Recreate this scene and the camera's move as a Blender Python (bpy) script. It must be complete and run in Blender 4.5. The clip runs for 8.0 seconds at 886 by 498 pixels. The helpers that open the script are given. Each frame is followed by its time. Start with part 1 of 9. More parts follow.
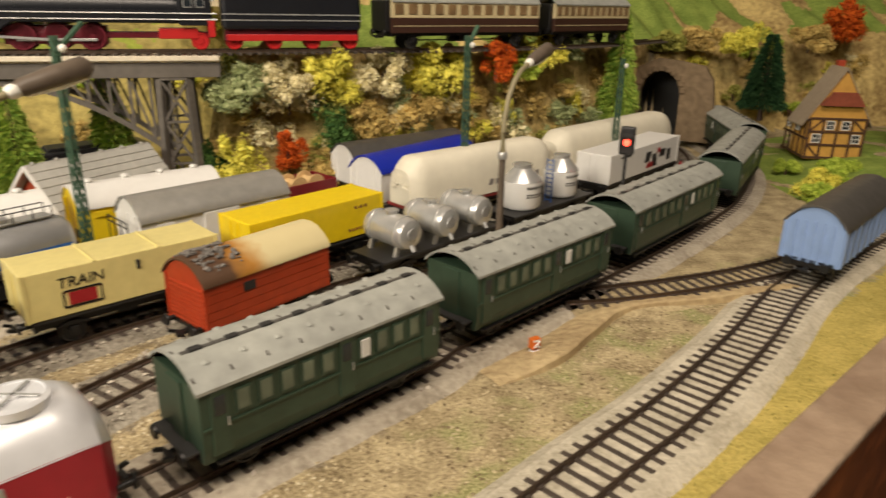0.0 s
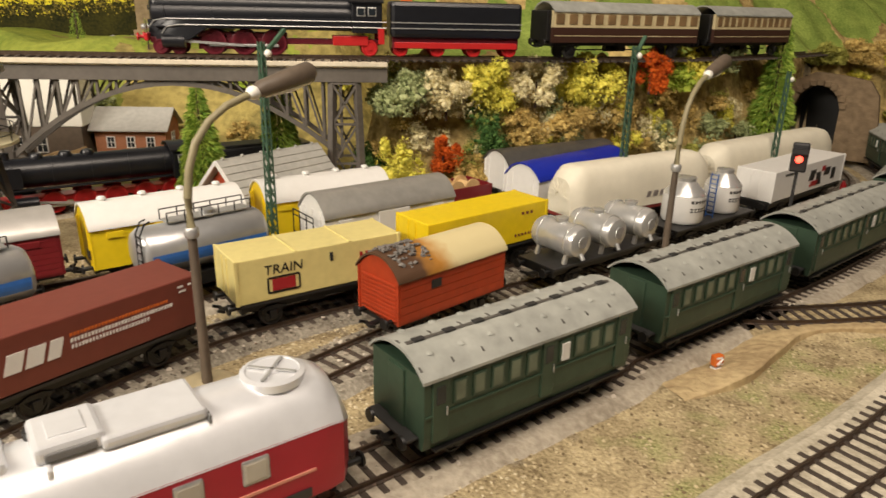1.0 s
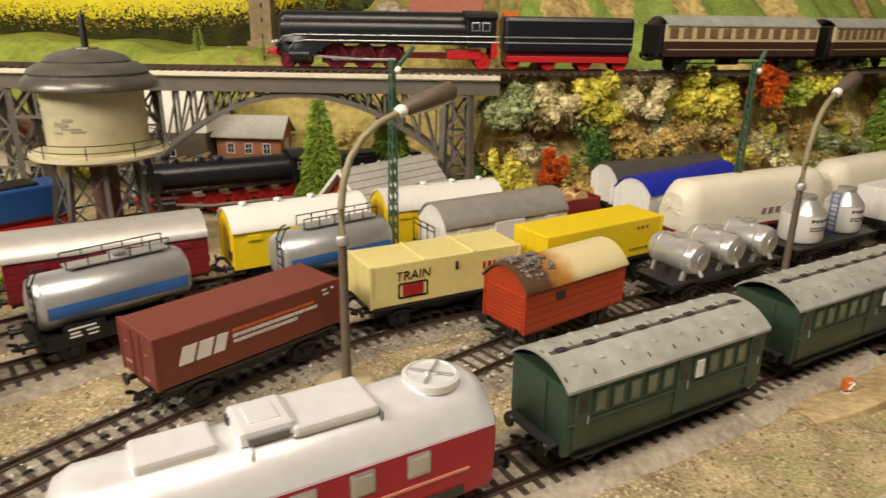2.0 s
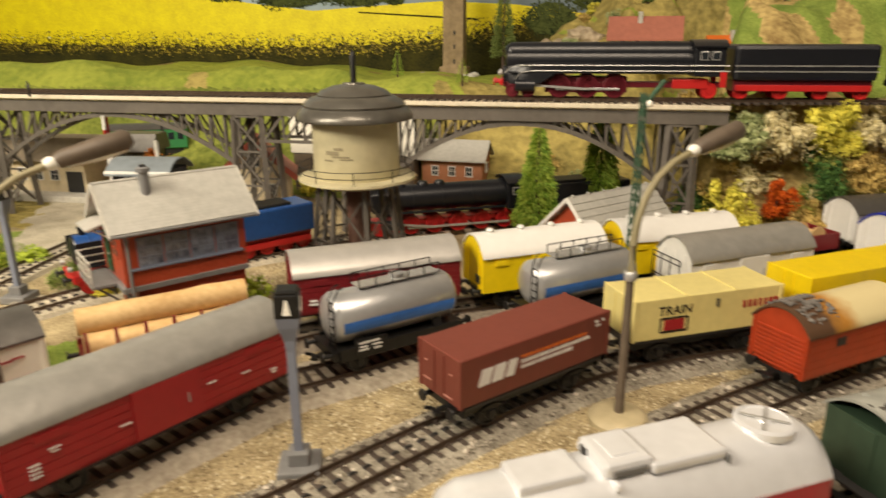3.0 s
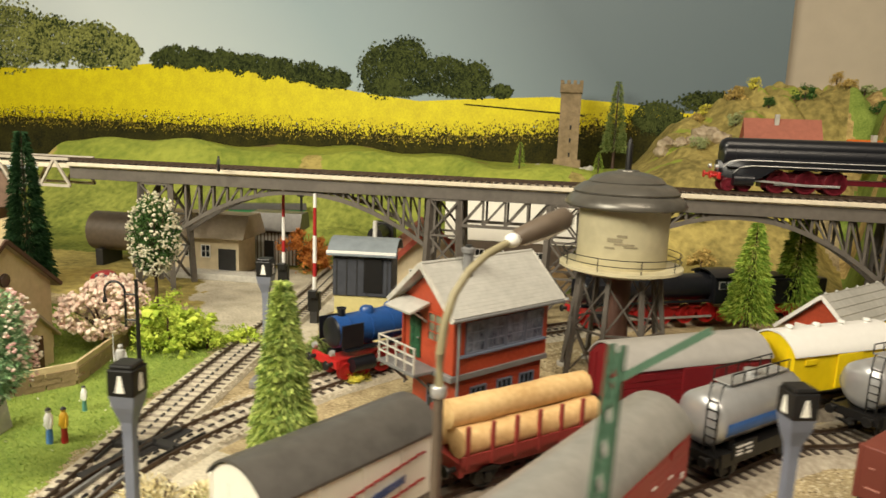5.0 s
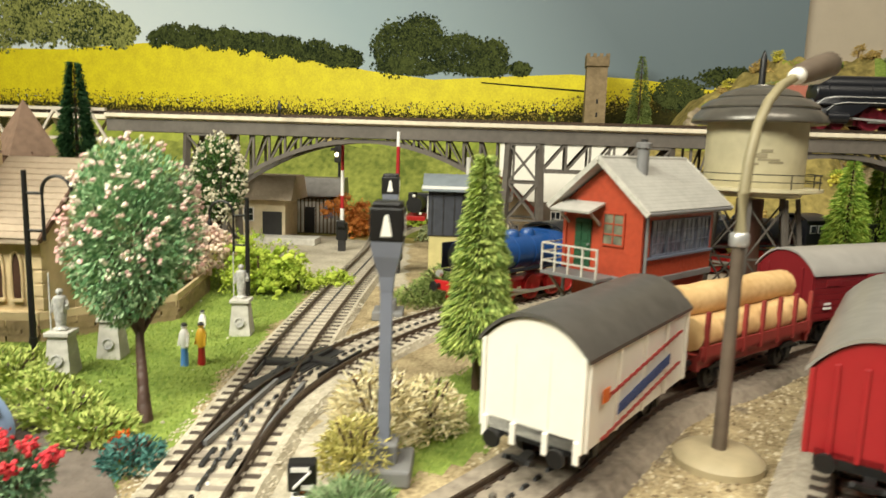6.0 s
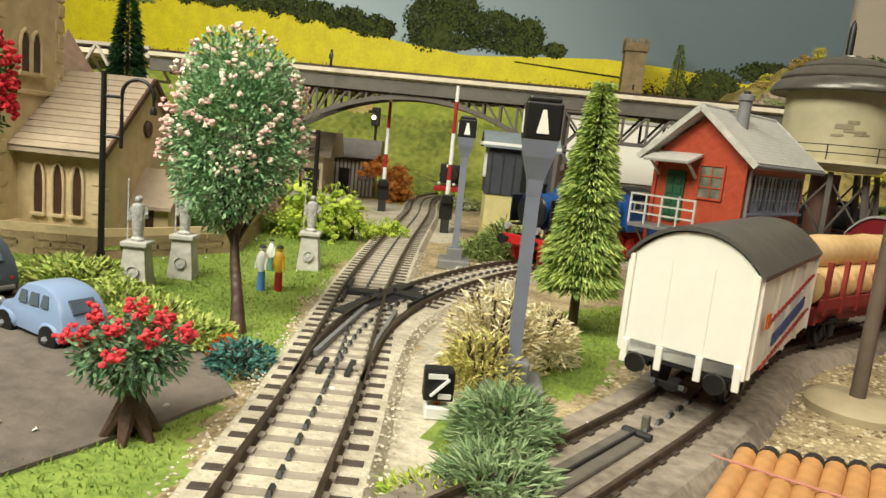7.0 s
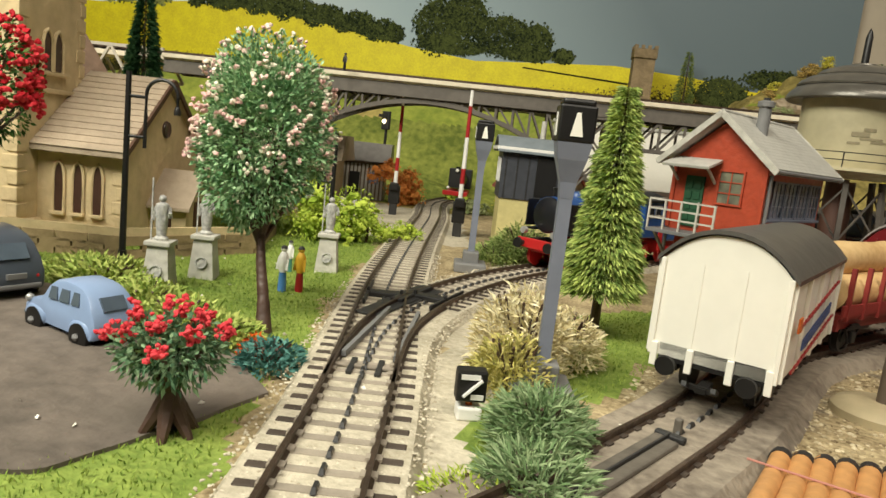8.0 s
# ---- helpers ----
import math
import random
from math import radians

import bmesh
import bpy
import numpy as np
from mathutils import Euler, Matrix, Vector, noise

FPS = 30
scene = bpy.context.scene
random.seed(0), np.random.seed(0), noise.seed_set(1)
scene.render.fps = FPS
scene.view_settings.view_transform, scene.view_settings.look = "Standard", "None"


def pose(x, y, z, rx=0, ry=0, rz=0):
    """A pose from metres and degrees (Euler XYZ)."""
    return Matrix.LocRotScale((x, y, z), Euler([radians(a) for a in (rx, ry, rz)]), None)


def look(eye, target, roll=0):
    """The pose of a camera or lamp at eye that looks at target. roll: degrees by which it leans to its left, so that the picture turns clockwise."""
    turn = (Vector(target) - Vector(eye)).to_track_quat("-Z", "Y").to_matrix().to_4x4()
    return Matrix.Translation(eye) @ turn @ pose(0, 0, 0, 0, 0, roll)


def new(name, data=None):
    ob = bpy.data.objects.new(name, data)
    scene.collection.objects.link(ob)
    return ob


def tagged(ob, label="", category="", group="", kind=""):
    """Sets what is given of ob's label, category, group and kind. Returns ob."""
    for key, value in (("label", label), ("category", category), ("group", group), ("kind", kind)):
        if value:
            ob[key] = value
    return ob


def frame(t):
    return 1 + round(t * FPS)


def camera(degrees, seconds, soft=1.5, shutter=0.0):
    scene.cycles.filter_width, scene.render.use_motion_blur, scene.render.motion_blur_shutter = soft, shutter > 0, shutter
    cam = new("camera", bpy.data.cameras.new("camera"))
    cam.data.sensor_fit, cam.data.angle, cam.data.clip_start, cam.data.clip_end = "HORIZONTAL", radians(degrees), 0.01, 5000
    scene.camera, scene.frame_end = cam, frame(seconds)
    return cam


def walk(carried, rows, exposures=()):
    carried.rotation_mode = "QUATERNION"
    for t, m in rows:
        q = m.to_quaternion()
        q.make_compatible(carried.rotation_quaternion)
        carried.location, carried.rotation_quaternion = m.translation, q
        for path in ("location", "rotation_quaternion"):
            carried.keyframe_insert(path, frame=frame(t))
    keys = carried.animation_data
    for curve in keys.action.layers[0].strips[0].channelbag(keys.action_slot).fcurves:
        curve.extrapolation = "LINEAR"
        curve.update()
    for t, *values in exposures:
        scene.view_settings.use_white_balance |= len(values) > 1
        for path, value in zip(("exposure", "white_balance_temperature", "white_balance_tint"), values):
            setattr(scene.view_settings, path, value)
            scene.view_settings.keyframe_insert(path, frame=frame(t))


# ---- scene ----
cam = camera(66.42, 8.0, soft=1.5, shutter=0.35)
# seconds, place in metres, direction of view, roll in degrees
PATH = [
    (0, (-0.00503, 0.00119, 0.14550), (0.00494, 0.94139, -0.19500), 1.02),
    (0.5, (-0.02853, -0.00431, 0.14493), (-0.11725, 0.93257, -0.19327), 0.81),
    (1, (-0.04262, -0.00741, 0.14547), (-0.17592, 0.92624, -0.18698), 1.32),
    (1.2, (-0.04887, -0.00927, 0.14939), (-0.19716, 0.92631, -0.17109), 1.31),
    (2.3, (-0.07252, -0.02749, 0.15168), (-0.36334, 0.87105, -0.17703), 0.37),
    (2.5, (-0.08198, -0.03100, 0.15195), (-0.41056, 0.85572, -0.17326), -0.16),
    (3, (-0.11958, -0.05140, 0.16115), (-0.54627, 0.79953, -0.14521), -0.18),
    (3.5, (-0.14923, -0.06598, 0.16892), (-0.63162, 0.75961, -0.12383), -0.27),
    (4, (-0.16909, -0.07696, 0.16865), (-0.66254, 0.73707, -0.13773), 1.37),
    (4.2, (-0.17752, -0.08077, 0.17168), (-0.69201, 0.72569, -0.11971), 0.47),
    (5.3, (-0.32237, -0.12364, 0.13535), (-0.71711, 0.78192, -0.02002), 1.92),
    (5.5, (-0.33941, -0.12801, 0.12190), (-0.73523, 0.77679, -0.03516), 1.27),
    (6, (-0.38144, -0.12908, 0.09006), (-0.74719, 0.78970, -0.05846), 1.85),
    (6.5, (-0.41206, -0.13045, 0.07021), (-0.77550, 0.78798, -0.08603), 4.92),
    (7, (-0.41900, -0.13355, 0.06325), (-0.77670, 0.78678, -0.09497), 5.78),
    (7.5, (-0.42420, -0.13554, 0.06403), (-0.78546, 0.78491, -0.08516), 5.22),
    (8, (-0.42555, -0.13689, 0.06162), (-0.78636, 0.78344, -0.08942), 6.36),
]
EXPO = [(0.0, 0.02, 6650, 16), (1.0, 0.03, 6550, 17), (2.5, 0.0, 6600, 15), (3.0, -0.02, 7050, 15), (3.5, -0.02, 7450, 14), (4.0, -0.04, 7400, 13), (5.5, 0.03, 6350, 9), (6.0, 0.07, 6250, 8), (6.5, 0.04, 6200, 8), (7.0, -0.2, 6200, 8), (8.0, -0.33, 6250, 9)]
walk(cam, [(t, look(eye, target, roll)) for t, eye, target, roll in PATH], EXPO)

# ---- light: a warm lamp overhead and an added low lamp in front ----
world = bpy.data.worlds.new("room_world")
scene.world = world
world.use_nodes = True
world.node_tree.nodes["Background"].inputs[0].default_value = (1.0, 0.86, 0.68, 1)
world.node_tree.nodes["Background"].inputs[1].default_value = 0.25


def area_lamp(x, y, z, sx, sy, watts, tx, ty, tone=(1.0, 0.88, 0.70)):
    data = bpy.data.lights.new("area_light_source", "AREA")
    data.shape, data.size, data.size_y = "RECTANGLE", sx, sy
    data.energy, data.color = watts, tone
    ob = new("area_light_source", data)
    ob.matrix_world = look((x, y, z), (tx, ty, 0))


area_lamp(0.10, -0.30, 1.15, 0.8, 0.3, 14, 0.0, 0.35)
# unseen low lamp at the front left, added to brighten the near park
area_lamp(-0.74, -0.42, 0.60, 0.6, 0.26, 13.2, -0.78, 0.30, (0.97, 0.91, 0.74))

# ---- materials ----
def mat(name, color, rough=0.6, metal=0.0, vary=0.25, scale=300.0, bump=0.15, color2=None, coat=0.0, spread=0.0, emit=0.0, island=0.0):
    """Noise at two scales turns color towards color2; scale: cycles a metre of the fine grain."""
    m = bpy.data.materials.new(name)
    m.use_nodes = True
    nt = m.node_tree
    n, l = nt.nodes, nt.links
    b = n["Principled BSDF"]
    b.inputs["Roughness"].default_value, b.inputs["Metallic"].default_value = rough, metal
    b.inputs["Coat Weight"].default_value = coat
    b.inputs["Specular IOR Level"].default_value = 0.15 if rough > 0.75 else 0.5
    tc = n.new("ShaderNodeTexCoord")
    fine, wide = n.new("ShaderNodeTexNoise"), n.new("ShaderNodeTexNoise")
    for q, s, d in ((fine, scale, 6), (wide, scale / 9, 3)):
        q.inputs["Scale"].default_value, q.inputs["Detail"].default_value = s, d
        l.new(tc.outputs["Object"], q.inputs["Vector"])
    add = n.new("ShaderNodeMath")
    add.operation = "MULTIPLY_ADD"
    add.inputs[1].default_value = 0.5
    half = n.new("ShaderNodeMath")
    half.operation = "MULTIPLY"
    half.inputs[1].default_value = 0.5
    l.new(wide.outputs["Fac"], half.inputs[0])
    l.new(fine.outputs["Fac"], add.inputs[0])
    l.new(half.outputs[0], add.inputs[2])
    fac = add.outputs[0]
    if spread:
        info = n.new("ShaderNodeObjectInfo")
        more = n.new("ShaderNodeMath")
        more.operation = "MULTIPLY_ADD"
        more.inputs[1].default_value = spread
        l.new(info.outputs["Random"], more.inputs[0])
        l.new(fac, more.inputs[2])
        fac = more.outputs[0]
    if island:
        geo = n.new("ShaderNodeNewGeometry")
        more = n.new("ShaderNodeMath")
        more.operation = "MULTIPLY_ADD"
        more.inputs[1].default_value = island
        low = n.new("ShaderNodeMath")
        low.operation = "SUBTRACT"
        low.inputs[1].default_value = island / 2
        l.new(geo.outputs["Random Per Island"], more.inputs[0])
        l.new(fac, low.inputs[0])
        l.new(low.outputs[0], more.inputs[2])
        fac = more.outputs[0]
    ramp = n.new("ShaderNodeValToRGB")
    c2 = color2 or tuple(c * (1 - vary) for c in color)
    ramp.color_ramp.elements[0].position, ramp.color_ramp.elements[1].position = 0.36, 0.62 + spread * 0.6
    ramp.color_ramp.elements[0].color, ramp.color_ramp.elements[1].color = (*c2, 1), (*color, 1)
    l.new(fac, ramp.inputs[0])
    l.new(ramp.outputs[0], b.inputs["Base Color"])
    if bump:
        bp = n.new("ShaderNodeBump")
        bp.inputs["Strength"].default_value, bp.inputs["Distance"].default_value = bump, 0.6 / scale
        l.new(fine.outputs["Fac"], bp.inputs["Height"])
        l.new(bp.outputs[0], b.inputs["Normal"])
    if emit:
        b.inputs["Emission Color"].default_value = (*color, 1)
        b.inputs["Emission Strength"].default_value = emit
    return m


def plastic(name, color, rough=0.38, vary=0.12):
    return mat(name, color, rough, 0.0, vary, 220.0, 0.04)


M_BALLAST = mat("grey_ballast", (0.40, 0.365, 0.295), 0.95, 0, 0, 600, 0.9, (0.15, 0.13, 0.10))
M_MEADOW = mat("olive_meadow_flock", (0.40, 0.44, 0.075), 0.95, 0, 0, 90, 0.7, (0.21, 0.27, 0.045))
# meadow flock darkened in colour for the shade behind the viaduct
M_SLOPESHADE = mat("shaded_mottled_slope_flock", (0.33, 0.36, 0.075), 0.95, 0, 0, 130, 0.9, (0.12, 0.155, 0.03))
M_HILL = mat("ochre_hillside_flock", (0.50, 0.40, 0.13), 0.95, 0, 0, 110, 0.9, (0.18, 0.15, 0.05))
M_PALE = mat("pale_roadbed", (0.62, 0.565, 0.445), 0.95, 0, 0, 500, 0.6, (0.38, 0.34, 0.255))
M_GRASS = mat("green_flock_grass", (0.29, 0.37, 0.08), 0.95, 0, 0, 420, 0.9, (0.14, 0.21, 0.04))
M_DRYGRASS = mat("yellowed_flock_grass", (0.56, 0.44, 0.13), 0.95, 0, 0, 500, 0.9, (0.34, 0.28, 0.07))
M_ASPHALT = mat("model_asphalt", (0.185, 0.155, 0.13), 0.85, 0, 0, 200, 0.4, (0.115, 0.098, 0.083))
M_SHOULDER = mat("grey_plaster_roadbed", (0.50, 0.445, 0.355), 0.95, 0, 0, 350, 0.5, (0.28, 0.24, 0.185))
M_CINDER = mat("dark_cinder_roadbed", (0.33, 0.285, 0.225), 0.9, 0, 0, 300, 0.5, (0.15, 0.125, 0.10))
M_ROCK = mat("ochre_overgrown_rock", (0.66, 0.50, 0.20), 0.95, 0, 0, 170, 1.0, (0.24, 0.155, 0.06))
M_RAIL = mat("rusty_rail", (0.13, 0.09, 0.065), 0.45, 0.7, 0.4, 400, 0.2)
M_SLEEPER = mat("dark_sleeper", (0.075, 0.056, 0.043), 0.7, 0, 0.4, 500, 0.3, spread=0.2)
M_SLEEPERGREY = mat("worn_grey_sleeper", (0.36, 0.315, 0.255), 0.8, 0, 0.4, 400, 0.3, spread=0.25)
M_BLACK = plastic("black_plastic", (0.010, 0.0095, 0.0095), 0.45, 0.4)
M_DARK = plastic("dark_grey_plastic", (0.032, 0.031, 0.031), 0.5, 0.3)
M_GREYPLASTIC = plastic("mid_grey_plastic", (0.20, 0.20, 0.20), 0.55, 0.2)
M_STEEL = mat("steel", (0.55, 0.55, 0.54), 0.35, 0.5, 0.3, 500, 0.1)
M_WHITE = plastic("white_plastic", (0.80, 0.79, 0.76), 0.45, 0.06)
M_GREYROOF = mat("grey_roof_paint", (0.42, 0.43, 0.39), 0.55, 0, 0.35, 150, 0.12)
M_DARKROOF = mat("dark_grey_roof_paint", (0.185, 0.175, 0.162), 0.42, 0.6, 0.25, 200, 0.08)
M_SILVER = mat("silver_paint", (0.55, 0.555, 0.56), 0.32, 0.6, 0.12, 200, 0.04)
M_BRIGHTSILVER = mat("bright_aluminium_paint", (0.74, 0.74, 0.72), 0.26, 0.6, 0.15, 200, 0.05)
M_RED = plastic("red_plastic", (0.37, 0.018, 0.022), 0.38)
M_DKRED = plastic("wine_red_plastic", (0.20, 0.014, 0.018), 0.4)
M_GREEN = plastic("bottle_green_plastic", (0.038, 0.072, 0.045), 0.42, 0.25)
M_YELLOW = plastic("yellow_plastic", (0.90, 0.66, 0.012), 0.4)
M_CREAM = plastic("cream_plastic", (0.78, 0.67, 0.27), 0.45)
M_BROWN = plastic("red_brown_plastic", (0.19, 0.045, 0.03), 0.5)
M_BLUE = plastic("blue_plastic", (0.02, 0.10, 0.36), 0.35)
M_PALEBLUE = plastic("pale_blue_plastic", (0.28, 0.42, 0.72), 0.42)
M_BROWNGREY = plastic("brown_grey_plastic", (0.15, 0.115, 0.085), 0.5, 0.3)
M_WOODLOG = mat("pine_log", (0.74, 0.52, 0.25), 0.65, 0, 0, 350, 0.2, (0.58, 0.36, 0.15))
M_GLASS = bpy.data.materials.new("window_glass")
M_GLASS.use_nodes = True
_b = M_GLASS.node_tree.nodes["Principled BSDF"]
_b.inputs["Base Color"].default_value, _b.inputs["Roughness"].default_value = (0.02, 0.025, 0.03, 1), 0.08



def worn_gravel():
    """Sandy gravel that turns to moss towards the table edge and to dark cinders where the ground is worn."""
    m = mat("sandy_gravel", (0.54, 0.44, 0.26), 0.95, 0, 0, 620, 1.0, (0.20, 0.15, 0.08))
    n, l = m.node_tree.nodes, m.node_tree.links
    b, ramp, tc = n["Principled BSDF"], n["Color Ramp"], n["Texture Coordinate"]
    color = ramp.outputs[0]
    for kind, attr, scale, dark, light in (("moss", "moss", 45, (0.20, 0.20, 0.075), (0.44, 0.41, 0.20)), ("cinder", "wear", 60, (0.075, 0.062, 0.05), (0.27, 0.23, 0.18))):
        patch, grain = n.new("ShaderNodeTexNoise"), n.new("ShaderNodeTexNoise")
        for q, sc in ((patch, scale), (grain, 800)):
            q.inputs["Scale"].default_value, q.inputs["Detail"].default_value = sc, 7
            l.new(tc.outputs["Object"], q.inputs["Vector"])
        at = n.new("ShaderNodeAttribute")
        at.attribute_name = attr
        add = n.new("ShaderNodeMath")
        add.operation = "ADD"
        l.new(patch.outputs["Fac"], add.inputs[0])
        l.new(at.outputs["Fac"], add.inputs[1])
        step = n.new("ShaderNodeMapRange")
        step.inputs["From Min"].default_value, step.inputs["From Max"].default_value = 1.0, 1.16
        l.new(add.outputs[0], step.inputs["Value"])
        tone = n.new("ShaderNodeValToRGB")
        tone.color_ramp.elements[0].position, tone.color_ramp.elements[1].position = 0.38, 0.62
        tone.color_ramp.elements[0].color, tone.color_ramp.elements[1].color = (*dark, 1), (*light, 1)
        l.new(grain.outputs["Fac"], tone.inputs[0])
        mix = n.new("ShaderNodeMix")
        mix.data_type = "RGBA"
        l.new(step.outputs[0], mix.inputs[0])
        l.new(color, mix.inputs[6])
        l.new(tone.outputs[0], mix.inputs[7])
        color = mix.outputs[2]
    l.new(color, b.inputs["Base Color"])
    return m


M_SAND = worn_gravel()

# ---- builders: all shapes are written in millimetres ----
MM = 0.001


def thing(name, x, y, z=0.0, turn=0.0, label="", category="", group="", kind="", tilt=0.0):
    ob = new(name)
    ob.empty_display_size = 0.01
    ob.matrix_world = pose(x * MM, y * MM, z * MM, 0, tilt, turn)
    return tagged(ob, label, category, group, kind)


def mesh_of(name, bm, material, smooth=False):
    me = bpy.data.meshes.new(name)
    bm.to_mesh(me)
    bm.free()
    me.transform(Matrix.Scale(MM, 4))
    me.materials.append(material)
    if smooth:
        me.polygons.foreach_set("use_smooth", [True] * len(me.polygons))
        me.set_sharp_from_angle(angle=radians(40))
    return me


def part(name, bm, material, parent, label="", smooth=False):
    """Links a bmesh as one mesh object under a thing or under a part."""
    ob = new(name, mesh_of(name, bm, material, smooth))
    ob.parent = parent
    return tagged(ob, label)


def solid(name, bm, material, label, category, group="", kind="", smooth=False):
    return tagged(new(name, mesh_of(name, bm, material, smooth)), label, category, group, kind)


def box(cx, cy, cz, sx, sy, sz, bevel=0.0, bm=None):
    """A box by its centre and sizes, its edges rounded by bevel."""
    bm = bm or bmesh.new()
    got = bmesh.ops.create_cube(bm, size=1.0, matrix=Matrix.LocRotScale((cx, cy, cz), None, (sx, sy, sz)))
    if bevel:
        edges = list({e for v in got["verts"] for e in v.link_edges})
        bmesh.ops.bevel(bm, geom=edges, offset=bevel, segments=2, profile=0.5, affect="EDGES")
    return bm


def rod(p, q, r0, r1=None, n=10, bm=None):
    """A round bar from p to q."""
    bm = bm or bmesh.new()
    p, q = Vector(p), Vector(q)
    turn = (q - p).to_track_quat("Z", "Y").to_matrix().to_4x4()
    bmesh.ops.create_cone(bm, cap_ends=True, segments=n, radius1=r0, radius2=r0 if r1 is None else r1, depth=(q - p).length, matrix=Matrix.Translation((p + q) / 2) @ turn)
    return bm


def bar(p, q, w, h=None, bm=None):
    """A square bar from p to q."""
    bm = bm or bmesh.new()
    p, q = Vector(p), Vector(q)
    turn = (q - p).to_track_quat("Z", "Y").to_matrix().to_4x4()
    bmesh.ops.create_cube(bm, size=1.0, matrix=Matrix.Translation((p + q) / 2) @ turn @ Matrix.Diagonal((w, h or w, (q - p).length, 1)))
    return bm


def prism(profile, x0, x1, bm=None, axis="x"):
    """Closed profile of (y, z) pushed along x from x0 to x1 (or (x, z) along y)."""
    bm = bm or bmesh.new()
    put = (lambda a, y, z: (a, y, z)) if axis == "x" else (lambda a, y, z: (y, a, z))
    a = [bm.verts.new(put(x0, y, z)) for y, z in profile]
    b = [bm.verts.new(put(x1, y, z)) for y, z in profile]
    n = len(profile)
    for k in range(n):
        bm.faces.new((a[k], a[(k + 1) % n], b[(k + 1) % n], b[k]))
    bm.faces.new(a[::-1])
    bm.faces.new(b)
    bmesh.ops.recalc_face_normals(bm, faces=bm.faces)
    return bm


def turned(profile, n=24, bm=None, at=(0, 0, 0)):
    """A turned body from (radius, z)."""
    bm = bm or bmesh.new()
    rings = []
    for r, z in profile:
        if r <= 1e-6:
            rings.append([bm.verts.new((at[0], at[1], at[2] + z))])
        else:
            rings.append([bm.verts.new((at[0] + r * math.cos(2 * math.pi * k / n), at[1] + r * math.sin(2 * math.pi * k / n), at[2] + z)) for k in range(n)])
    for p, q in zip(rings, rings[1:]):
        for k in range(n):
            j = (k + 1) % n
            if len(p) == 1 and len(q) > 1:
                bm.faces.new((p[0], q[j], q[k]))
            elif len(q) == 1 and len(p) > 1:
                bm.faces.new((p[k], p[j], q[0]))
            elif len(p) > 1:
                bm.faces.new((p[k], p[j], q[j], q[k]))
    for ring in (rings[0], rings[-1]):
        if len(ring) > 1:
            bm.faces.new(ring)
    bmesh.ops.recalc_face_normals(bm, faces=bm.faces)
    return bm


def tube(points, r, n=8, bm=None, radii=None):
    """A round tube along points."""
    bm = bm or bmesh.new()
    pts = [Vector(p) for p in points]
    rings = []
    for k, p in enumerate(pts):
        way = (pts[min(k + 1, len(pts) - 1)] - pts[max(k - 1, 0)]).normalized()
        turn = way.to_track_quat("Z", "Y").to_matrix()
        rr = radii[k] if radii else r
        rings.append([bm.verts.new(p + turn @ Vector((rr * math.cos(2 * math.pi * j / n), rr * math.sin(2 * math.pi * j / n), 0))) for j in range(n)])
    for a, b in zip(rings, rings[1:]):
        for j in range(n):
            bm.faces.new((a[j], a[(j + 1) % n], b[(j + 1) % n], b[j]))
    bm.faces.new(rings[0][::-1])
    bm.faces.new(rings[-1])
    return bm


def ball(c, r, bm=None, sub=2, squash=(1, 1, 1)):
    bm = bm or bmesh.new()
    bmesh.ops.create_icosphere(bm, subdivisions=sub, radius=r, matrix=Matrix.Translation(c) @ Matrix.Diagonal((*squash, 1)))
    return bm


def raw(name, verts, faces, material, smooth=False):
    """A large mesh from arrays in millimetres."""
    me = bpy.data.meshes.new(name)
    me.from_pydata((np.asarray(verts, float) * MM).tolist(), [], faces)
    me.materials.append(material)
    if smooth:
        me.polygons.foreach_set("use_smooth", [True] * len(me.polygons))
    me.update()
    return me


def resample(points, step):
    """Even steps along a smooth curve through points: places and directions."""
    p = np.array(points, float)
    dense = []
    for k in range(len(p) - 1):
        p0, p1, p2, p3 = p[max(k - 1, 0)], p[k], p[k + 1], p[min(k + 2, len(p) - 1)]
        for s in np.linspace(0, 1, 24, endpoint=False):
            dense.append(0.5 * (2 * p1 + (p2 - p0) * s + (2 * p0 - 5 * p1 + 4 * p2 - p3) * s**2 + (3 * p1 - p0 - 3 * p2 + p3) * s**3))
    dense = np.array(dense + [p[-1]])
    run = np.r_[0, np.cumsum(np.linalg.norm(np.diff(dense, axis=0), axis=1))]
    at = np.arange(0, run[-1], step)
    q = np.stack([np.interp(at, run, dense[:, k]) for k in range(dense.shape[1])], 1)
    way = np.gradient(q, axis=0)
    return q, way / np.linalg.norm(way, axis=1)[:, None]

# ---- the lie of the land ----
BRIDGE_A = np.array([-180.0, 495.0])
BRIDGE_D = np.array([-0.9632, -0.2686])
BRIDGE_N = np.array([-0.2686, 0.9632])
DECK_Z = 108.0


def along_bridge(x, y):
    """How far west of the bridge's east end, and how far behind its line."""
    p = np.stack([np.asarray(x, float) - BRIDGE_A[0], np.asarray(y, float) - BRIDGE_A[1]], -1)
    return p @ BRIDGE_D, p @ BRIDGE_N


def ease(a, b, v):
    s = np.clip((np.asarray(v, float) - a) / (b - a), 0, 1)
    return s * s * (3 - 2 * s)


# foot of the rock wall east of the bridge
WALL_X = [-190, -120, -40, 43, 130, 200, 300, 420, 700]
WALL_Y = [500, 512, 545, 590, 660, 735, 800, 830, 860]


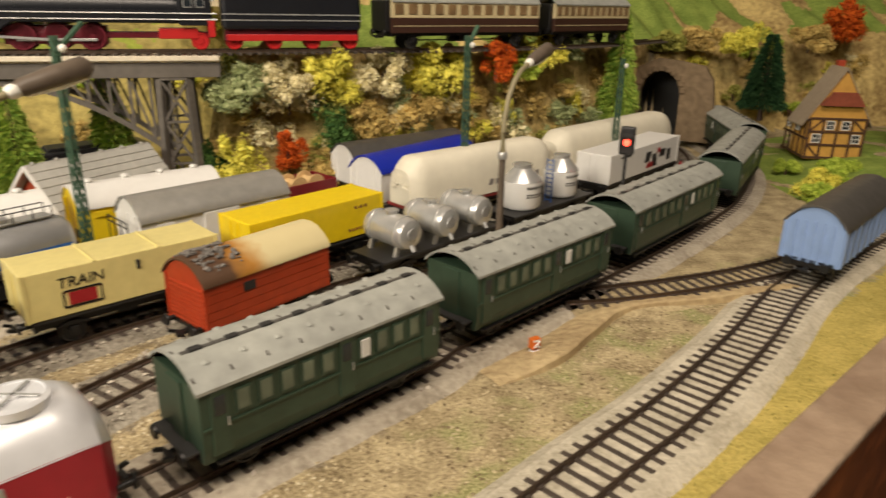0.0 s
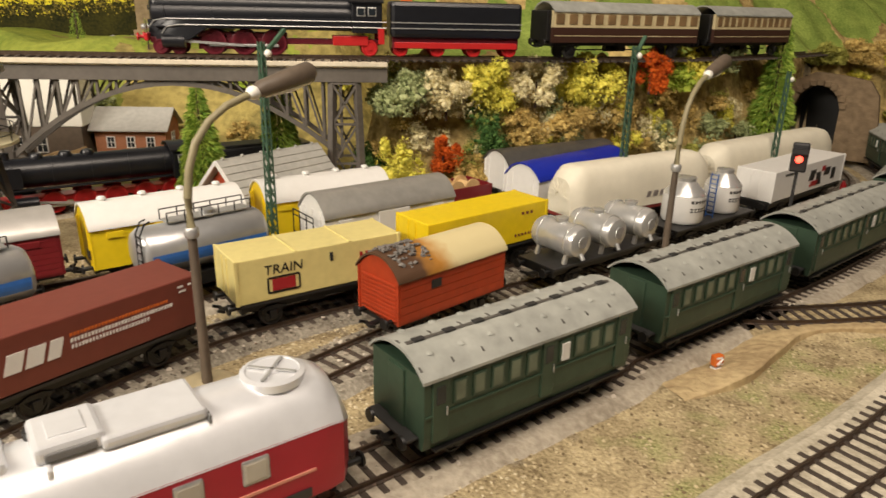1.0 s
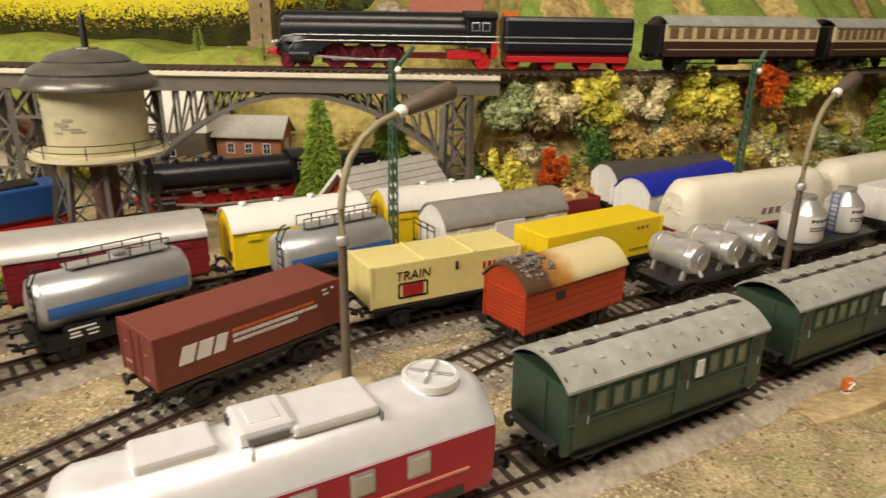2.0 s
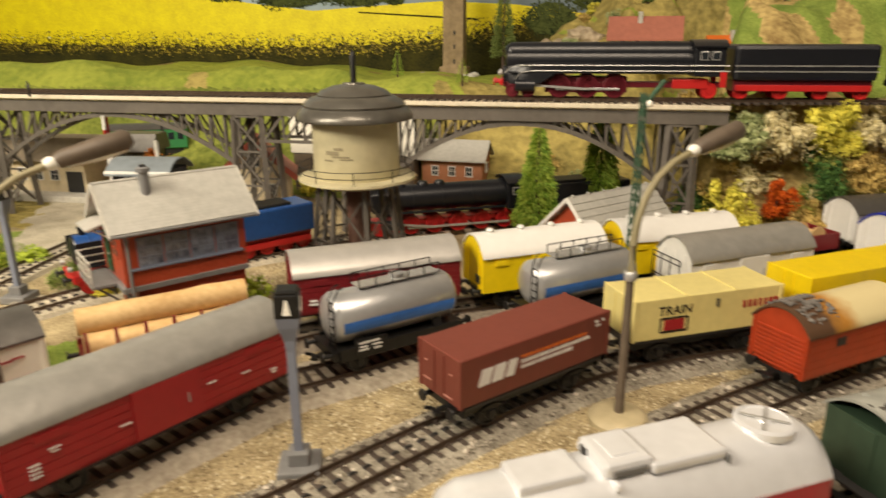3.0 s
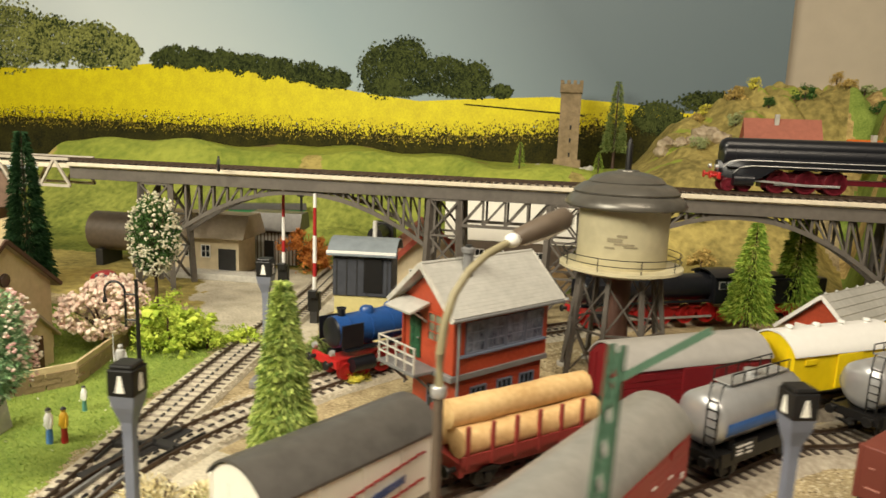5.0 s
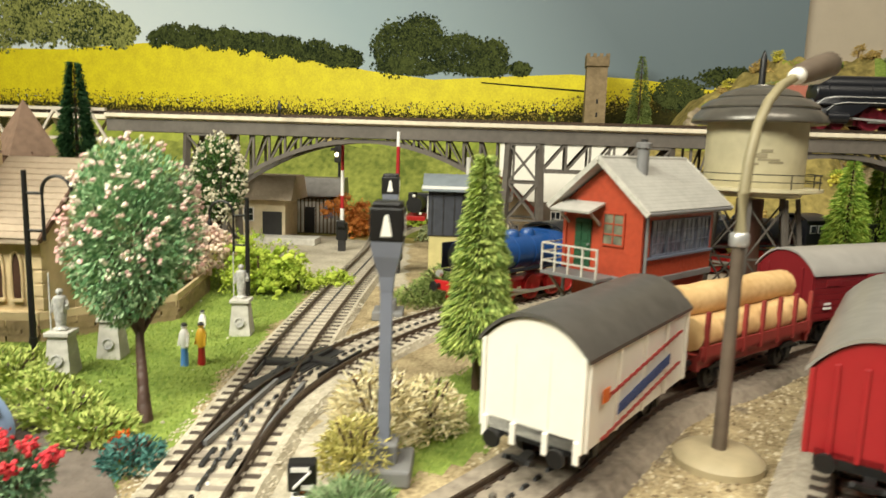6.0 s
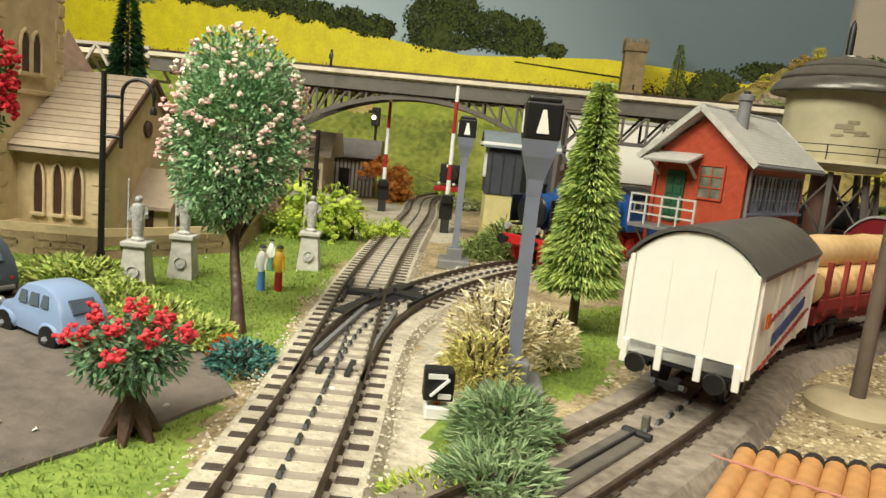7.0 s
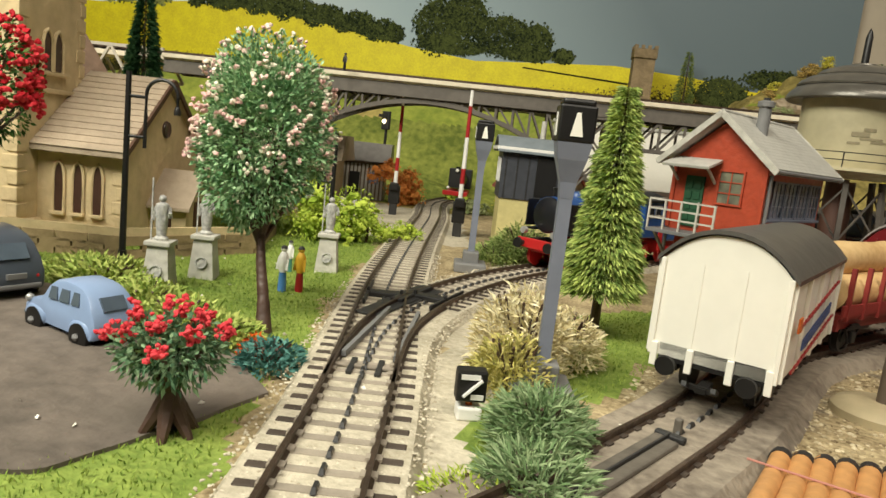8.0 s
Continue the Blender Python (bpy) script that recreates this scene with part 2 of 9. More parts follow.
def wave(x, y, s, k=0.0):
    return np.sin(x / s + 1.3 * k) * np.cos(y / (s * 0.83) - 0.7 * k) + 0.5 * np.sin(x / (s * 0.41) + y / (s * 0.57) + k)


def ground_z(x, y):
    x, y = np.asarray(x, float), np.asarray(y, float)
    u, v = along_bridge(x, y)
    z = 0.25 * wave(x, y, 23) + 0.15 * wave(x, y, 7, 2)
    # slope and meadow behind the bridge
    far = ease(330, 430, u)
    meadow = ease(0, 1, (v - 120 - 130 * far) / (180 - 60 * far)) * (100 + 12 * far + 5 * wave(x, y, 60, 1)) * ease(-40, 30, u)
    z = z + meadow
    # terraced hillside rising to the printed sky behind the viaduct's end
    w, off = (x + 600) * 0.965 + (y - 905) * 0.262, (x + 600) * 0.262 - (y - 905) * 0.965
    z = np.maximum(z, 100 * ease(185, 250, w) * (1 - ease(90, 185, off)))
    hill = (0.64 * ease(115, 195, w) + 0.38 * ease(195, 300, w)) * (1 - 0.9 * ease(470, 760, w)) * (1 - ease(20, 330, off))
    z = z + hill * (118 + 9 * wave(x, y, 21, 4) + 5 * wave(x, y, 9, 1))
    # mounds on the meadow
    for mx, my, r, h in ((-755, 560, 55, 34), (-660, 600, 45, 15), (-1010, 560, 70, 26), (-1140, 500, 80, 30), (-540, 690, 60, 14)):
        z = z + h * np.exp(-((x - mx) ** 2 + (y - my) ** 2) / r**2) * ease(200, 260, v)
    # rock wall and hill in the east
    foot = np.interp(x, WALL_X, WALL_Y)
    back = y - foot
    east = ease(-205, -165, x)
    wall = ease(0, 42, back) * (104 + 5 * wave(x, y, 17, 3)) + ease(60, 210, back) * (84 + 12 * wave(x, y, 45, 2))
    ledge = 10 * wave(x, y, 9, 1) * ease(4, 25, back) * (1 - ease(30, 60, back))
    z = np.maximum(z, east * (wall + ledge))
    # low rise under the houses on the right
    rise = ease(0, 90, (x - 300) * 0.75 - (y - 560) * 0.2) * 12
    z = z + rise * ease(380, 470, x + y - 560)
    # cutting in front of and into the tunnel mouth, and beside the last coach
    lx, ly = (x - 240) * 0.866 - (y - 762) * 0.5, (x - 240) * 0.5 + (y - 762) * 0.866
    z = np.where((abs(lx) < 25) & (ly > -60) & (ly < 33), np.minimum(z, 2), z)
    cut = ease(22, 40, abs(x - 296)) + ease(765, 800, y) + ease(-660, -600, -y)
    return np.where((y > 560) & (cut < 1), np.minimum(z, 2 + 140 * cut), z)


def inside(x, y, poly):
    """Whether points lie in a polygon."""
    x, y = np.asarray(x, float), np.asarray(y, float)
    hit = np.zeros(x.shape, bool)
    for (x0, y0), (x1, y1) in zip(poly, poly[1:] + poly[:1]):
        cross = (y0 > y) != (y1 > y)
        hit ^= cross & (x < (x1 - x0) * (y - y0) / ((y1 - y0) or 1e-9) + x0)
    return hit


ROAD = [(-514, -12), (-533, 2), (-560, 14), (-620, 22), (-690, 22), (-760, 20), (-775, -5), (-760, -30), (-700, -36), (-640, -42), (-575, -58), (-530, -66), (-520, -48)]
LAWN = [(-482, -110), (-499, -54), (-516, -9), (-556, 91), (-596, 196), (-634, 303), (-760, 250), (-900, 180), (-900, -110)]
CROSSING = [(-560, 262), (-596, 335), (-640, 440), (-760, 440), (-800, 400), (-720, 310), (-652, 250), (-610, 235)]
SLOPE_LAWN = [(-466, -60), (-478, 0), (-490, 60), (-470, 130), (-440, 170), (-425, 120), (-446, 40), (-462, -20)]
PALE_STRIP = [(-462, -75), (-447, -75), (-458, -30), (-467, 0), (-471, 30), (-480, 60), (-492, 110), (-506, 110), (-500, 60), (-492, 20), (-482, 0), (-470, -40)]
EDGE_P, EDGE_D = np.array([90.0, 175.0]), np.array([0.745, 0.667])

TRACKS = {
    "A": [(-330, -75), (-260, 2), (-180, 84), (-98, 167), (-15, 250), (2, 272), (80, 350), (150, 425), (220, 512), (270, 602), (293, 680), (300, 750), (298, 830)],
    "B": [(-40, 95), (46, 182), (87, 221), (138, 277), (181, 330), (230, 380), (300, 440), (380, 500)],
    "AB": [(60, 322), (92, 328), (143, 345), (190, 366), (232, 392)],
    "C": [(-152, 192), (-138, 214), (-109, 259), (-68, 313), (-8, 369), (57, 443), (113, 500), (195, 594), (235, 660), (248, 740)],
    "D": [(-288, 36), (-262, 90), (-243, 135), (-224, 178), (-192, 240), (-150, 288), (-107, 327), (-47, 391), (22, 472), (74, 520), (138, 587), (200, 648), (232, 720), (240, 790)],
    "E": [(-352, -40), (-340, 53), (-318, 155), (-302, 186), (-265, 247), (-233, 272), (-190, 326), (-166, 341), (-105, 404), (-54, 454), (12, 536), (60, 590)],
    "F": [(-470, -90), (-447, -40), (-432, 0), (-418, 42), (-400, 112), (-373, 160), (-345, 212), (-316, 253), (-283, 286), (-244, 322), (-206, 358), (-146, 412), (-110, 450), (-75, 488), (0, 562)],
    "G": [(-460, -95), (-479.5, -45), (-497, 0), (-540, 100), (-580, 205), (-618, 312), (-641, 375), (-668, 440), (-688, 500), (-694, 560), (-680, 620), (-640, 670)],
    "G2": [(-497, 0), (-514, 50), (-519, 100), (-514, 160), (-498, 220), (-474, 280), (-440, 345), (-395, 410), (-345, 470), (-280, 530), (-200, 575)],
    "UP": [(-1154, 227), (-904, 294), (-604, 378), (-304, 462), (-180, 499), (-104, 533), (20, 590), (140, 680), (240, 800)],
}
TRACK_CURVES = {k: resample(p, 6.6) for k, p in TRACKS.items()}


def near_track(x, y, names):
    """Distance to the nearest of the tracks named."""
    p = np.concatenate([TRACK_CURVES[k][0] for k in names])
    out = np.full(np.shape(x), 1e9)
    for q in p:
        out = np.minimum(out, np.hypot(x - q[0], y - q[1]))
    return out


def build_ground():
    step = 3.5
    xs, ys = np.arange(-1250, 760, step), np.arange(-150, 1240, step)
    gx, gy = np.meshgrid(xs, ys)
    gz = ground_z(gx, gy)
    nx, ny = len(xs), len(ys)
    cx, cy = gx[:-1, :-1] + step / 2, gy[:-1, :-1] + step / 2
    cz = ground_z(cx, cy)
    jx, jy = cx + 4 * wave(cx, cy, 9, 5), cy + 4 * wave(cx, cy, 11, 6)
    u, v = along_bridge(cx, cy)
    kind = np.zeros(cx.shape, int)
    kind[inside(jx, jy, LAWN)] = 1
    kind[inside(jx, jy, SLOPE_LAWN)] = 1
    kind[(v > 95 + 10 * wave(cx, cy, 14)) & (u > -30)] = 1
    kind[(u > 250) & (v > -60) & (v < 110) & (cx < -640)] = 7
    side = (cx - EDGE_P[0]) * EDGE_D[1] - (cy - EDGE_P[1]) * EDGE_D[0]
    kind[(side > -34 + 4 * wave(cx, cy, 12)) & (cx > -60)] = 2
    foot = np.interp(cx, WALL_X, WALL_Y)
    behind = (v > 95) & (u > -30) & (kind != 5)
    # below 88 mm the flock takes the colour with shade in it
    kind[behind & (kind == 1)] = np.where(cz > 88, 6, 8)[behind & (kind == 1)]
    kind[(kind == 6) & (wave(jx, jy, 38, 7) > 0.95)] = 7
    kind[(v > 60) & (u > -40) & (u < 235 + 30 * wave(cx, cy, 16, 1)) & (v < 320)] = 7
    kind[(((jx - 360) / 75) ** 2 + ((jy - 640) / 75) ** 2 < 1) & (cy < foot)] = 1
    kind[(cx > 120) & (cy > foot + 75) & (wave(jx, jy, 30, 3) > -0.3)] = 6
    w, off = (cx + 600) * 0.965 + (cy - 905) * 0.262, (cx + 600) * 0.262 - (cy - 905) * 0.965
    kind[(cx < 120) & (w > 120) & (off < 300) & (cz > 90)] = 7
    kind[(w > 120) & (off < 300) & (cz > 90) & (wave(jx + jy, jy, 17, 2) > 0.75)] = 6
    kind[(cy > foot - 4) & (cx > -205) & (cz > 6)] = 4
    kind[(cy > foot + 75) & (cx > -205) & (wave(jx, jy, 30, 2) > -0.3)] = 1
    kind[(cx > 290) & (cy < foot - 20) & (wave(jx, jy, 25, 3) > -0.2) & (cy > 480)] = 1
    kind[inside(jx, jy, CROSSING) | inside(jx, jy, PALE_STRIP)] = 5
    keep = (side < 6) & (cy > -128) & (off > -25)
    idx = np.arange(nx * ny).reshape(ny, nx)
    faces = np.stack([idx[:-1, :-1], idx[:-1, 1:], idx[1:, 1:], idx[1:, :-1]], -1)[keep]
    me = raw("ground", np.stack([gx, gy, gz], -1).reshape(-1, 3), faces.tolist(), M_SAND, True)
    for m in (M_GRASS, M_DRYGRASS, M_ASPHALT, M_ROCK, M_PALE, M_MEADOW, M_HILL, M_SLOPESHADE):
        me.materials.append(m)
    me.polygons.foreach_set("material_index", kind[keep].tolist())
    gside = (gx - EDGE_P[0]) * EDGE_D[1] - (gy - EDGE_P[1]) * EDGE_D[0]
    shore = near_track(gx, gy, ["A", "C", "D", "E", "F"])
    for name, value in (("wear", 0.5 * (1 - ease(18, 44, shore)) * ease(-450, -425, gx + 0.25 * gy)), ("moss", 0.55 * ease(-90, 10, gx) * ease(-170, -70, gside))):
        attr = me.attributes.new(name, "FLOAT", "POINT")
        attr.data.foreach_set("value", np.asarray(value, np.float32).ravel())
    return tagged(new("ground", me), "model landscape of sandy gravel, flock grass and brown rock", "ground", kind="structure")


build_ground()


def model_road():
    """The asphalt street: a thin slab with a softly uneven rim."""
    q = resample(ROAD + [ROAD[0]], 2.5)[0][:-1, :2]
    q = q + 0.5 * np.stack([wave(q[:, 0], q[:, 1], 6, 1), wave(q[:, 0], q[:, 1], 5, 4)], 1)
    bm = bmesh.new()
    top = [bm.verts.new((x, y, float(ground_z(x, y)) + 0.9)) for x, y in q]
    low = [bm.verts.new((x, y, -1.0)) for x, y in q]
    bm.faces.new(top)
    for k in range(len(q)):
        bm.faces.new((low[k], low[(k + 1) % len(q)], top[(k + 1) % len(q)], top[k]))
    bmesh.ops.triangulate(bm, faces=[f for f in bm.faces if len(f.verts) > 4])
    bmesh.ops.recalc_face_normals(bm, faces=bm.faces)
    solid("road", bm, M_ASPHALT, "brownish grey asphalt street of the model village", "road", kind="structure")


model_road()


def strip(points, profile, step=8.0):
    """Sweeps (side, z) along a curve in the plan."""
    q, way = resample(points, step)
    n = len(profile)
    verts = []
    for (x, y), (dx, dy) in zip(q[:, :2], way[:, :2]):
        for s, z in profile:
            verts.append((x + dy * s, y - dx * s, z))
    faces = [(i * n + k, i * n + k + 1, (i + 1) * n + k + 1, (i + 1) * n + k) for i in range(len(q) - 1) for k in range(n - 1)]
    return verts, faces


SLEEPER_MESH = PARK_SLEEPER = None


def build_track(key, label, bed, z=0.0, half=17.0, floor=0.0):
    """A track: bed, two rails and one sleeper after another."""
    global SLEEPER_MESH, PARK_SLEEPER
    if SLEEPER_MESH is None:
        bm = box(0, 0, 0.75, 2.3, 18.6, 1.5, 0.25)
        for s in (-11.5, 11.5):
            box(0, s, 0.75, 2.3, 4.4, 1.5, 0.25, bm)
        for s in (-8.2, 8.2):
            box(0, s, 1.7, 2.2, 3.2, 0.6, bm=bm)
        rod((0, 0, 1.4), (0, 0, 2.1), 0.7, 0.5, 6, bm)
        SLEEPER_MESH = mesh_of("sleeper", bm, M_SLEEPER)
        PARK_SLEEPER = SLEEPER_MESH.copy()
        PARK_SLEEPER.materials[0] = M_SLEEPERGREY
        PARK_SLEEPER.materials.append(M_SLEEPER)
        for p in PARK_SLEEPER.polygons:
            p.material_index = 1 if abs(p.center.y) > 0.0095 else 0
    q, way = TRACK_CURVES[key]
    root = thing("railway_track", 0, 0, 0, 0, label, "railway track", "model tracks", "structure")
    pts = TRACKS[key]
    if bed:
        top = {"G": 3.0, "G2": 2.95, "B": 2.9, "F": 3.35}.get(key, 2.75)
        slope = {"G": 2.5, "G2": 3.0, "F": 4.0}.get(key, 6.0)
        v, f = strip(pts, [(-half - slope, floor - 0.5), (-half, z + top), (half, z + top), (half + slope, floor - 0.5)])
        ob = new("track_bed", raw("track_bed", v, f, bed))
        ob.parent = root
    for s in (-8.25, 8.25):
        v, f = strip(pts, [(s - 1.1, z + 3.3), (s - 0.35, z + 3.8), (s - 0.45, z + 5.3), (s + 0.45, z + 5.3), (s + 0.35, z + 3.8), (s + 1.1, z + 3.3)])
        ob = new("rail", raw("rail", v, f, M_RAIL))
        ob.parent = root
    return root, q, way, z


TRACK_ROOTS = []
TRACK_KEYS = ["A", "B", "AB", "C", "D", "E", "F", "G", "G2", "UP"]
for key, label, bed, half in (
    ("A", "brown model track with dark sleepers on grey ballast", M_SHOULDER, 18),
    ("B", "brown siding track on pale roadbed beside dry grass", M_PALE, 17),
    ("AB", "brown connecting track between two sidings on sand", M_SAND, 15),
    ("C", "brown yard track on grey ballast under freight wagons", M_BALLAST, 16),
    ("D", "curved yard track on grey ballast under container wagons", M_BALLAST, 15),
    ("E", "curved yard track on grey ballast under a red van", M_SHOULDER, 18),
    ("F", "curved yard track on grey ballast under a white van", M_CINDER, 16),
    ("G", "straight main track with a turnout on pale roadbed", M_PALE, 15),
    ("G2", "diverging track of the turnout on pale roadbed", M_PALE, 15),
):
    TRACK_ROOTS.append(build_track(key, label, bed, 0.0, half))
TRACK_ROOTS.append(build_track("UP", "upper track on the viaduct and rock ledge", None, DECK_Z - 1.0))

# ---- the room ----
BACK_P, BACK_D = np.array([-600.0, 905.0]), np.array([0.965, 0.262])
BACK_N = np.array([-0.262, 0.965])
BACK_TURN = math.degrees(math.atan2(BACK_D[1], BACK_D[0]))


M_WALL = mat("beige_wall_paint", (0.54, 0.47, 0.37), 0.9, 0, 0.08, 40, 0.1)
# unseen walls, ceiling and floor: set dark so little light bounces into shadows
M_ROOM = mat("dark_low_bounce_wall", (0.095, 0.082, 0.066), 0.9, 0, 0.08, 40, 0.1)
M_CEIL = mat("dark_low_bounce_ceiling", (0.12, 0.108, 0.093), 0.9, 0, 0.05, 40, 0.05)
M_FLOOR = mat("brown_room_floor", (0.11, 0.08, 0.055), 0.6, 0, 0.3, 30, 0.1)
M_BOARD = mat("varnished_brown_board", (0.34, 0.105, 0.028), 0.4, 0, 0, 26, 0.2, (0.12, 0.03, 0.012))
M_LIP = mat("worn_bare_wood_lip", (0.40, 0.29, 0.20), 0.65, 0, 0, 60, 0.25, (0.24, 0.16, 0.105))


def room():
    wall = solid("wall_north", box(0, 30, 300, 3600, 20, 2800, 1), M_WALL, "unseen room wall, darkened to cut bounced light behind the layout", "wall", kind="structure")
    wall.matrix_world = pose(BACK_P[0] * MM, BACK_P[1] * MM, 0, 0, 0, BACK_TURN)
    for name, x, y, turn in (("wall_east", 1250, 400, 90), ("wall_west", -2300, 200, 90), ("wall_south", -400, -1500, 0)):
        w = solid(name, box(0, 0, 300, 4200, 20, 2800, 1), M_ROOM, "unseen room wall, darkened to cut bounced light", "wall", kind="structure")
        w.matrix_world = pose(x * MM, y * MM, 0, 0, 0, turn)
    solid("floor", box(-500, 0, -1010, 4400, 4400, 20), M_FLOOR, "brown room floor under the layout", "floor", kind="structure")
    solid("ceiling", box(-500, 0, 1620, 4400, 4400, 20), M_CEIL, "unseen room ceiling, darkened to cut bounced light", "ceiling", kind="structure")


room()


def table_edge():
    t = thing("table_edge", EDGE_P[0], EDGE_P[1], 0, math.degrees(math.atan2(EDGE_D[1], EDGE_D[0])), "varnished brown wooden edge board of the layout table", "edge board", kind="structure")
    part("board", box(150, -10, -32, 1200, 14, 76, 1.5), M_BOARD, t)
    part("top_lip", box(150, -9, 8, 1200, 20, 4, 1.2), M_LIP, t, "worn paler top lip")


table_edge()


def layout_table():
    t = thing("layout_table", 0, 0, 0, 0, "wooden table frame carrying the model railway", "table", kind="structure")
    plan = [(-1250, -128), (-252, -128), (758, 775), (758, 1270), (-605, 928), (-1250, 728)]
    bm = bmesh.new()
    low = [bm.verts.new((x, y, -45)) for x, y in plan]
    top = [bm.verts.new((x, y, -8)) for x, y in plan]
    bm.faces.new(low[::-1])
    bm.faces.new(top)
    for k in range(6):
        bm.faces.new((low[k], low[(k + 1) % 6], top[(k + 1) % 6], top[k]))
    part("table_top", bm, M_BOARD, t)
    for x, y in ((-1200, -80), (-1200, 680), (-330, -80), (-560, 860), (200, 390), (700, 830), (700, 1180)):
        part("table_leg", box(x, y, -522, 60, 60, 956, 3), M_BOARD, t)


layout_table()


# ---- printed backdrop: sky, rape field and woods ----
def backdrop_board():
    m = bpy.data.materials.new("printed_sky_with_falloff")
    m.use_nodes = True
    nt = m.node_tree
    b = nt.nodes["Principled BSDF"]
    b.inputs["Roughness"].default_value = 0.55
    tc, sep, ramp = nt.nodes.new("ShaderNodeTexCoord"), nt.nodes.new("ShaderNodeSeparateXYZ"), nt.nodes.new("ShaderNodeValToRGB")
    mp = nt.nodes.new("ShaderNodeMapRange")
    mp.inputs["From Min"].default_value, mp.inputs["From Max"].default_value = 0.18, 0.44
    mp.inputs["To Min"].default_value, mp.inputs["To Max"].default_value = 0.83, 1.11
    nt.links.new(tc.outputs["Object"], sep.inputs[0])
    nt.links.new(sep.outputs["Z"], mp.inputs["Value"])
    # slant along x: light falloff towards the right, put into the print's colour
    slant = nt.nodes.new("ShaderNodeMath")
    slant.operation = "MULTIPLY_ADD"
    slant.inputs[1].default_value = 1.3
    nt.links.new(sep.outputs["X"], slant.inputs[0])
    nt.links.new(mp.outputs[0], slant.inputs[2])
    nt.links.new(slant.outputs[0], ramp.inputs[0])
    ramp.color_ramp.elements[0].color, ramp.color_ramp.elements[1].color = (0.76, 0.85, 0.88, 1), (0.14, 0.19, 0.22, 1)
    mid = ramp.color_ramp.elements.new(0.5)
    mid.color = (0.34, 0.445, 0.50, 1)
    nt.links.new(ramp.outputs[0], b.inputs["Base Color"])
    t = thing("backdrop", BACK_P[0], BACK_P[1], 0, BACK_TURN, "printed landscape backdrop with sky, yellow rape field and dark woods", "backdrop", kind="structure")
    part("sky_sheet", box(-584, 2, 330, 1832, 3, 560), m, t)
    return t


BACKDROP = backdrop_board()
FIELD_TOP = [(-1500, 210), (-950, 228), (-812, 228), (-668, 240), (-559, 240), (-443, 228), (-308, 204), (-203, 192), (-89, 199), (3, 204), (112, 198), (200, 186), (332, 180)]
FIELD_LOW = [(-1500, 150), (-956, 149), (-692, 148), (-445, 146), (-211, 143), (-27, 152), (60, 166), (130, 175), (200, 182), (332, 176)]


def sheet(name, low, high, y, material, label="", ragged=0.0, step=6.0, seed=1):
    """A flat printed area between two lines, with a ragged lower edge."""
    rnd = random.Random(seed)
    xs = np.arange(low[0][0], low[-1][0], step)
    lo = np.interp(xs, *zip(*low)) + np.array([rnd.uniform(-ragged, ragged) for _ in xs])
    hi = np.interp(xs, *zip(*high))
    v = [(x, y, z) for x, z in zip(xs, lo)] + [(x, y, z) for x, z in zip(xs, hi)]
    n = len(xs)
    ob = new(name, raw(name, v, [(k, k + 1, n + k + 1, n + k) for k in range(n - 1)], material))
    ob.parent = BACKDROP
    return tagged(ob, label)


M_FIELD = mat("printed_rape_field", (0.86, 0.75, 0.006), 0.6, 0, 0, 420, 0.0, (0.68, 0.56, 0.006))
M_FIELDDARK = mat("printed_dark_field_edge", (0.06, 0.055, 0.012), 0.9, 0, 0, 300, 0.0, (0.014, 0.016, 0.007))
M_PRINTTREE = mat("printed_dark_trees", (0.08, 0.10, 0.028), 0.85, 0, 0, 130, 0.0, (0.008, 0.015, 0.006), island=0.3)
M_PRINTLIGHT = mat("printed_lit_trees", (0.31, 0.33, 0.095), 0.85, 0, 0, 110, 0.0, (0.02, 0.035, 0.012), island=0.35)
M_PRINTHILL = mat("printed_brown_hill", (0.20, 0.17, 0.06), 0.6, 0, 0, 60, 0.0, (0.07, 0.09, 0.03))
sheet("dark_field_edge", [(x, 60) for x, _ in FIELD_LOW], [(x, z + 4) for x, z in FIELD_LOW], -0.3, M_FIELDDARK)
sheet("rape_field", FIELD_LOW, FIELD_TOP, -0.8, M_FIELD, "bright yellow rape field", 9.0, 3.0)


def print_trees(name, spots, seed, y=-1.4, leaf=1.7, material=None, many=9):
    """Printed trees: many small flat leaf patches inside rounded crowns."""
    rnd = random.Random(seed)
    verts, faces = [], []
    for cx, cz, rx, rz, n in spots:
        for _ in range(n * many):
            a, r = rnd.uniform(0, 2 * math.pi), math.sqrt(rnd.random()) * (1.22 if rnd.random() < 0.16 else 1)
            x, z = cx + rx * r * math.cos(a), cz + rz * r * math.sin(a)
            s = leaf * rnd.uniform(0.4, 1.25)
            k0, m = len(verts), 6
            yy = y - rnd.random() * 0.5
            turn = rnd.uniform(0, 6)
            for j in range(m):
                rr = s * rnd.uniform(0.6, 1.1)
                verts.append((x + rr * math.cos(turn + 2 * math.pi * j / m), yy, z + rr * math.sin(turn + 2 * math.pi * j / m)))
            faces.append(tuple(range(k0, k0 + m)))
    ob = new(name, raw(name, verts, faces, material or M_PRINTTREE))
    ob.parent = BACKDROP
    return ob


# the ragged lower fringe of the rape field: yellow flowers thinning into the dark
FRINGE = [(x, float(np.interp(x, *zip(*FIELD_LOW)))) for x in range(-1480, 140, 20)]
M_FIELDMID = mat("printed_olive_stems", (0.34, 0.25, 0.012), 0.7, 0, 0, 300, 0.0, (0.11, 0.085, 0.01), island=0.6)
print_trees("rape_fringe", [(x, z - 1, 14, 17, 30) for x, z in FRINGE], 25, -0.9, 1.5, M_FIELDMID, 2)
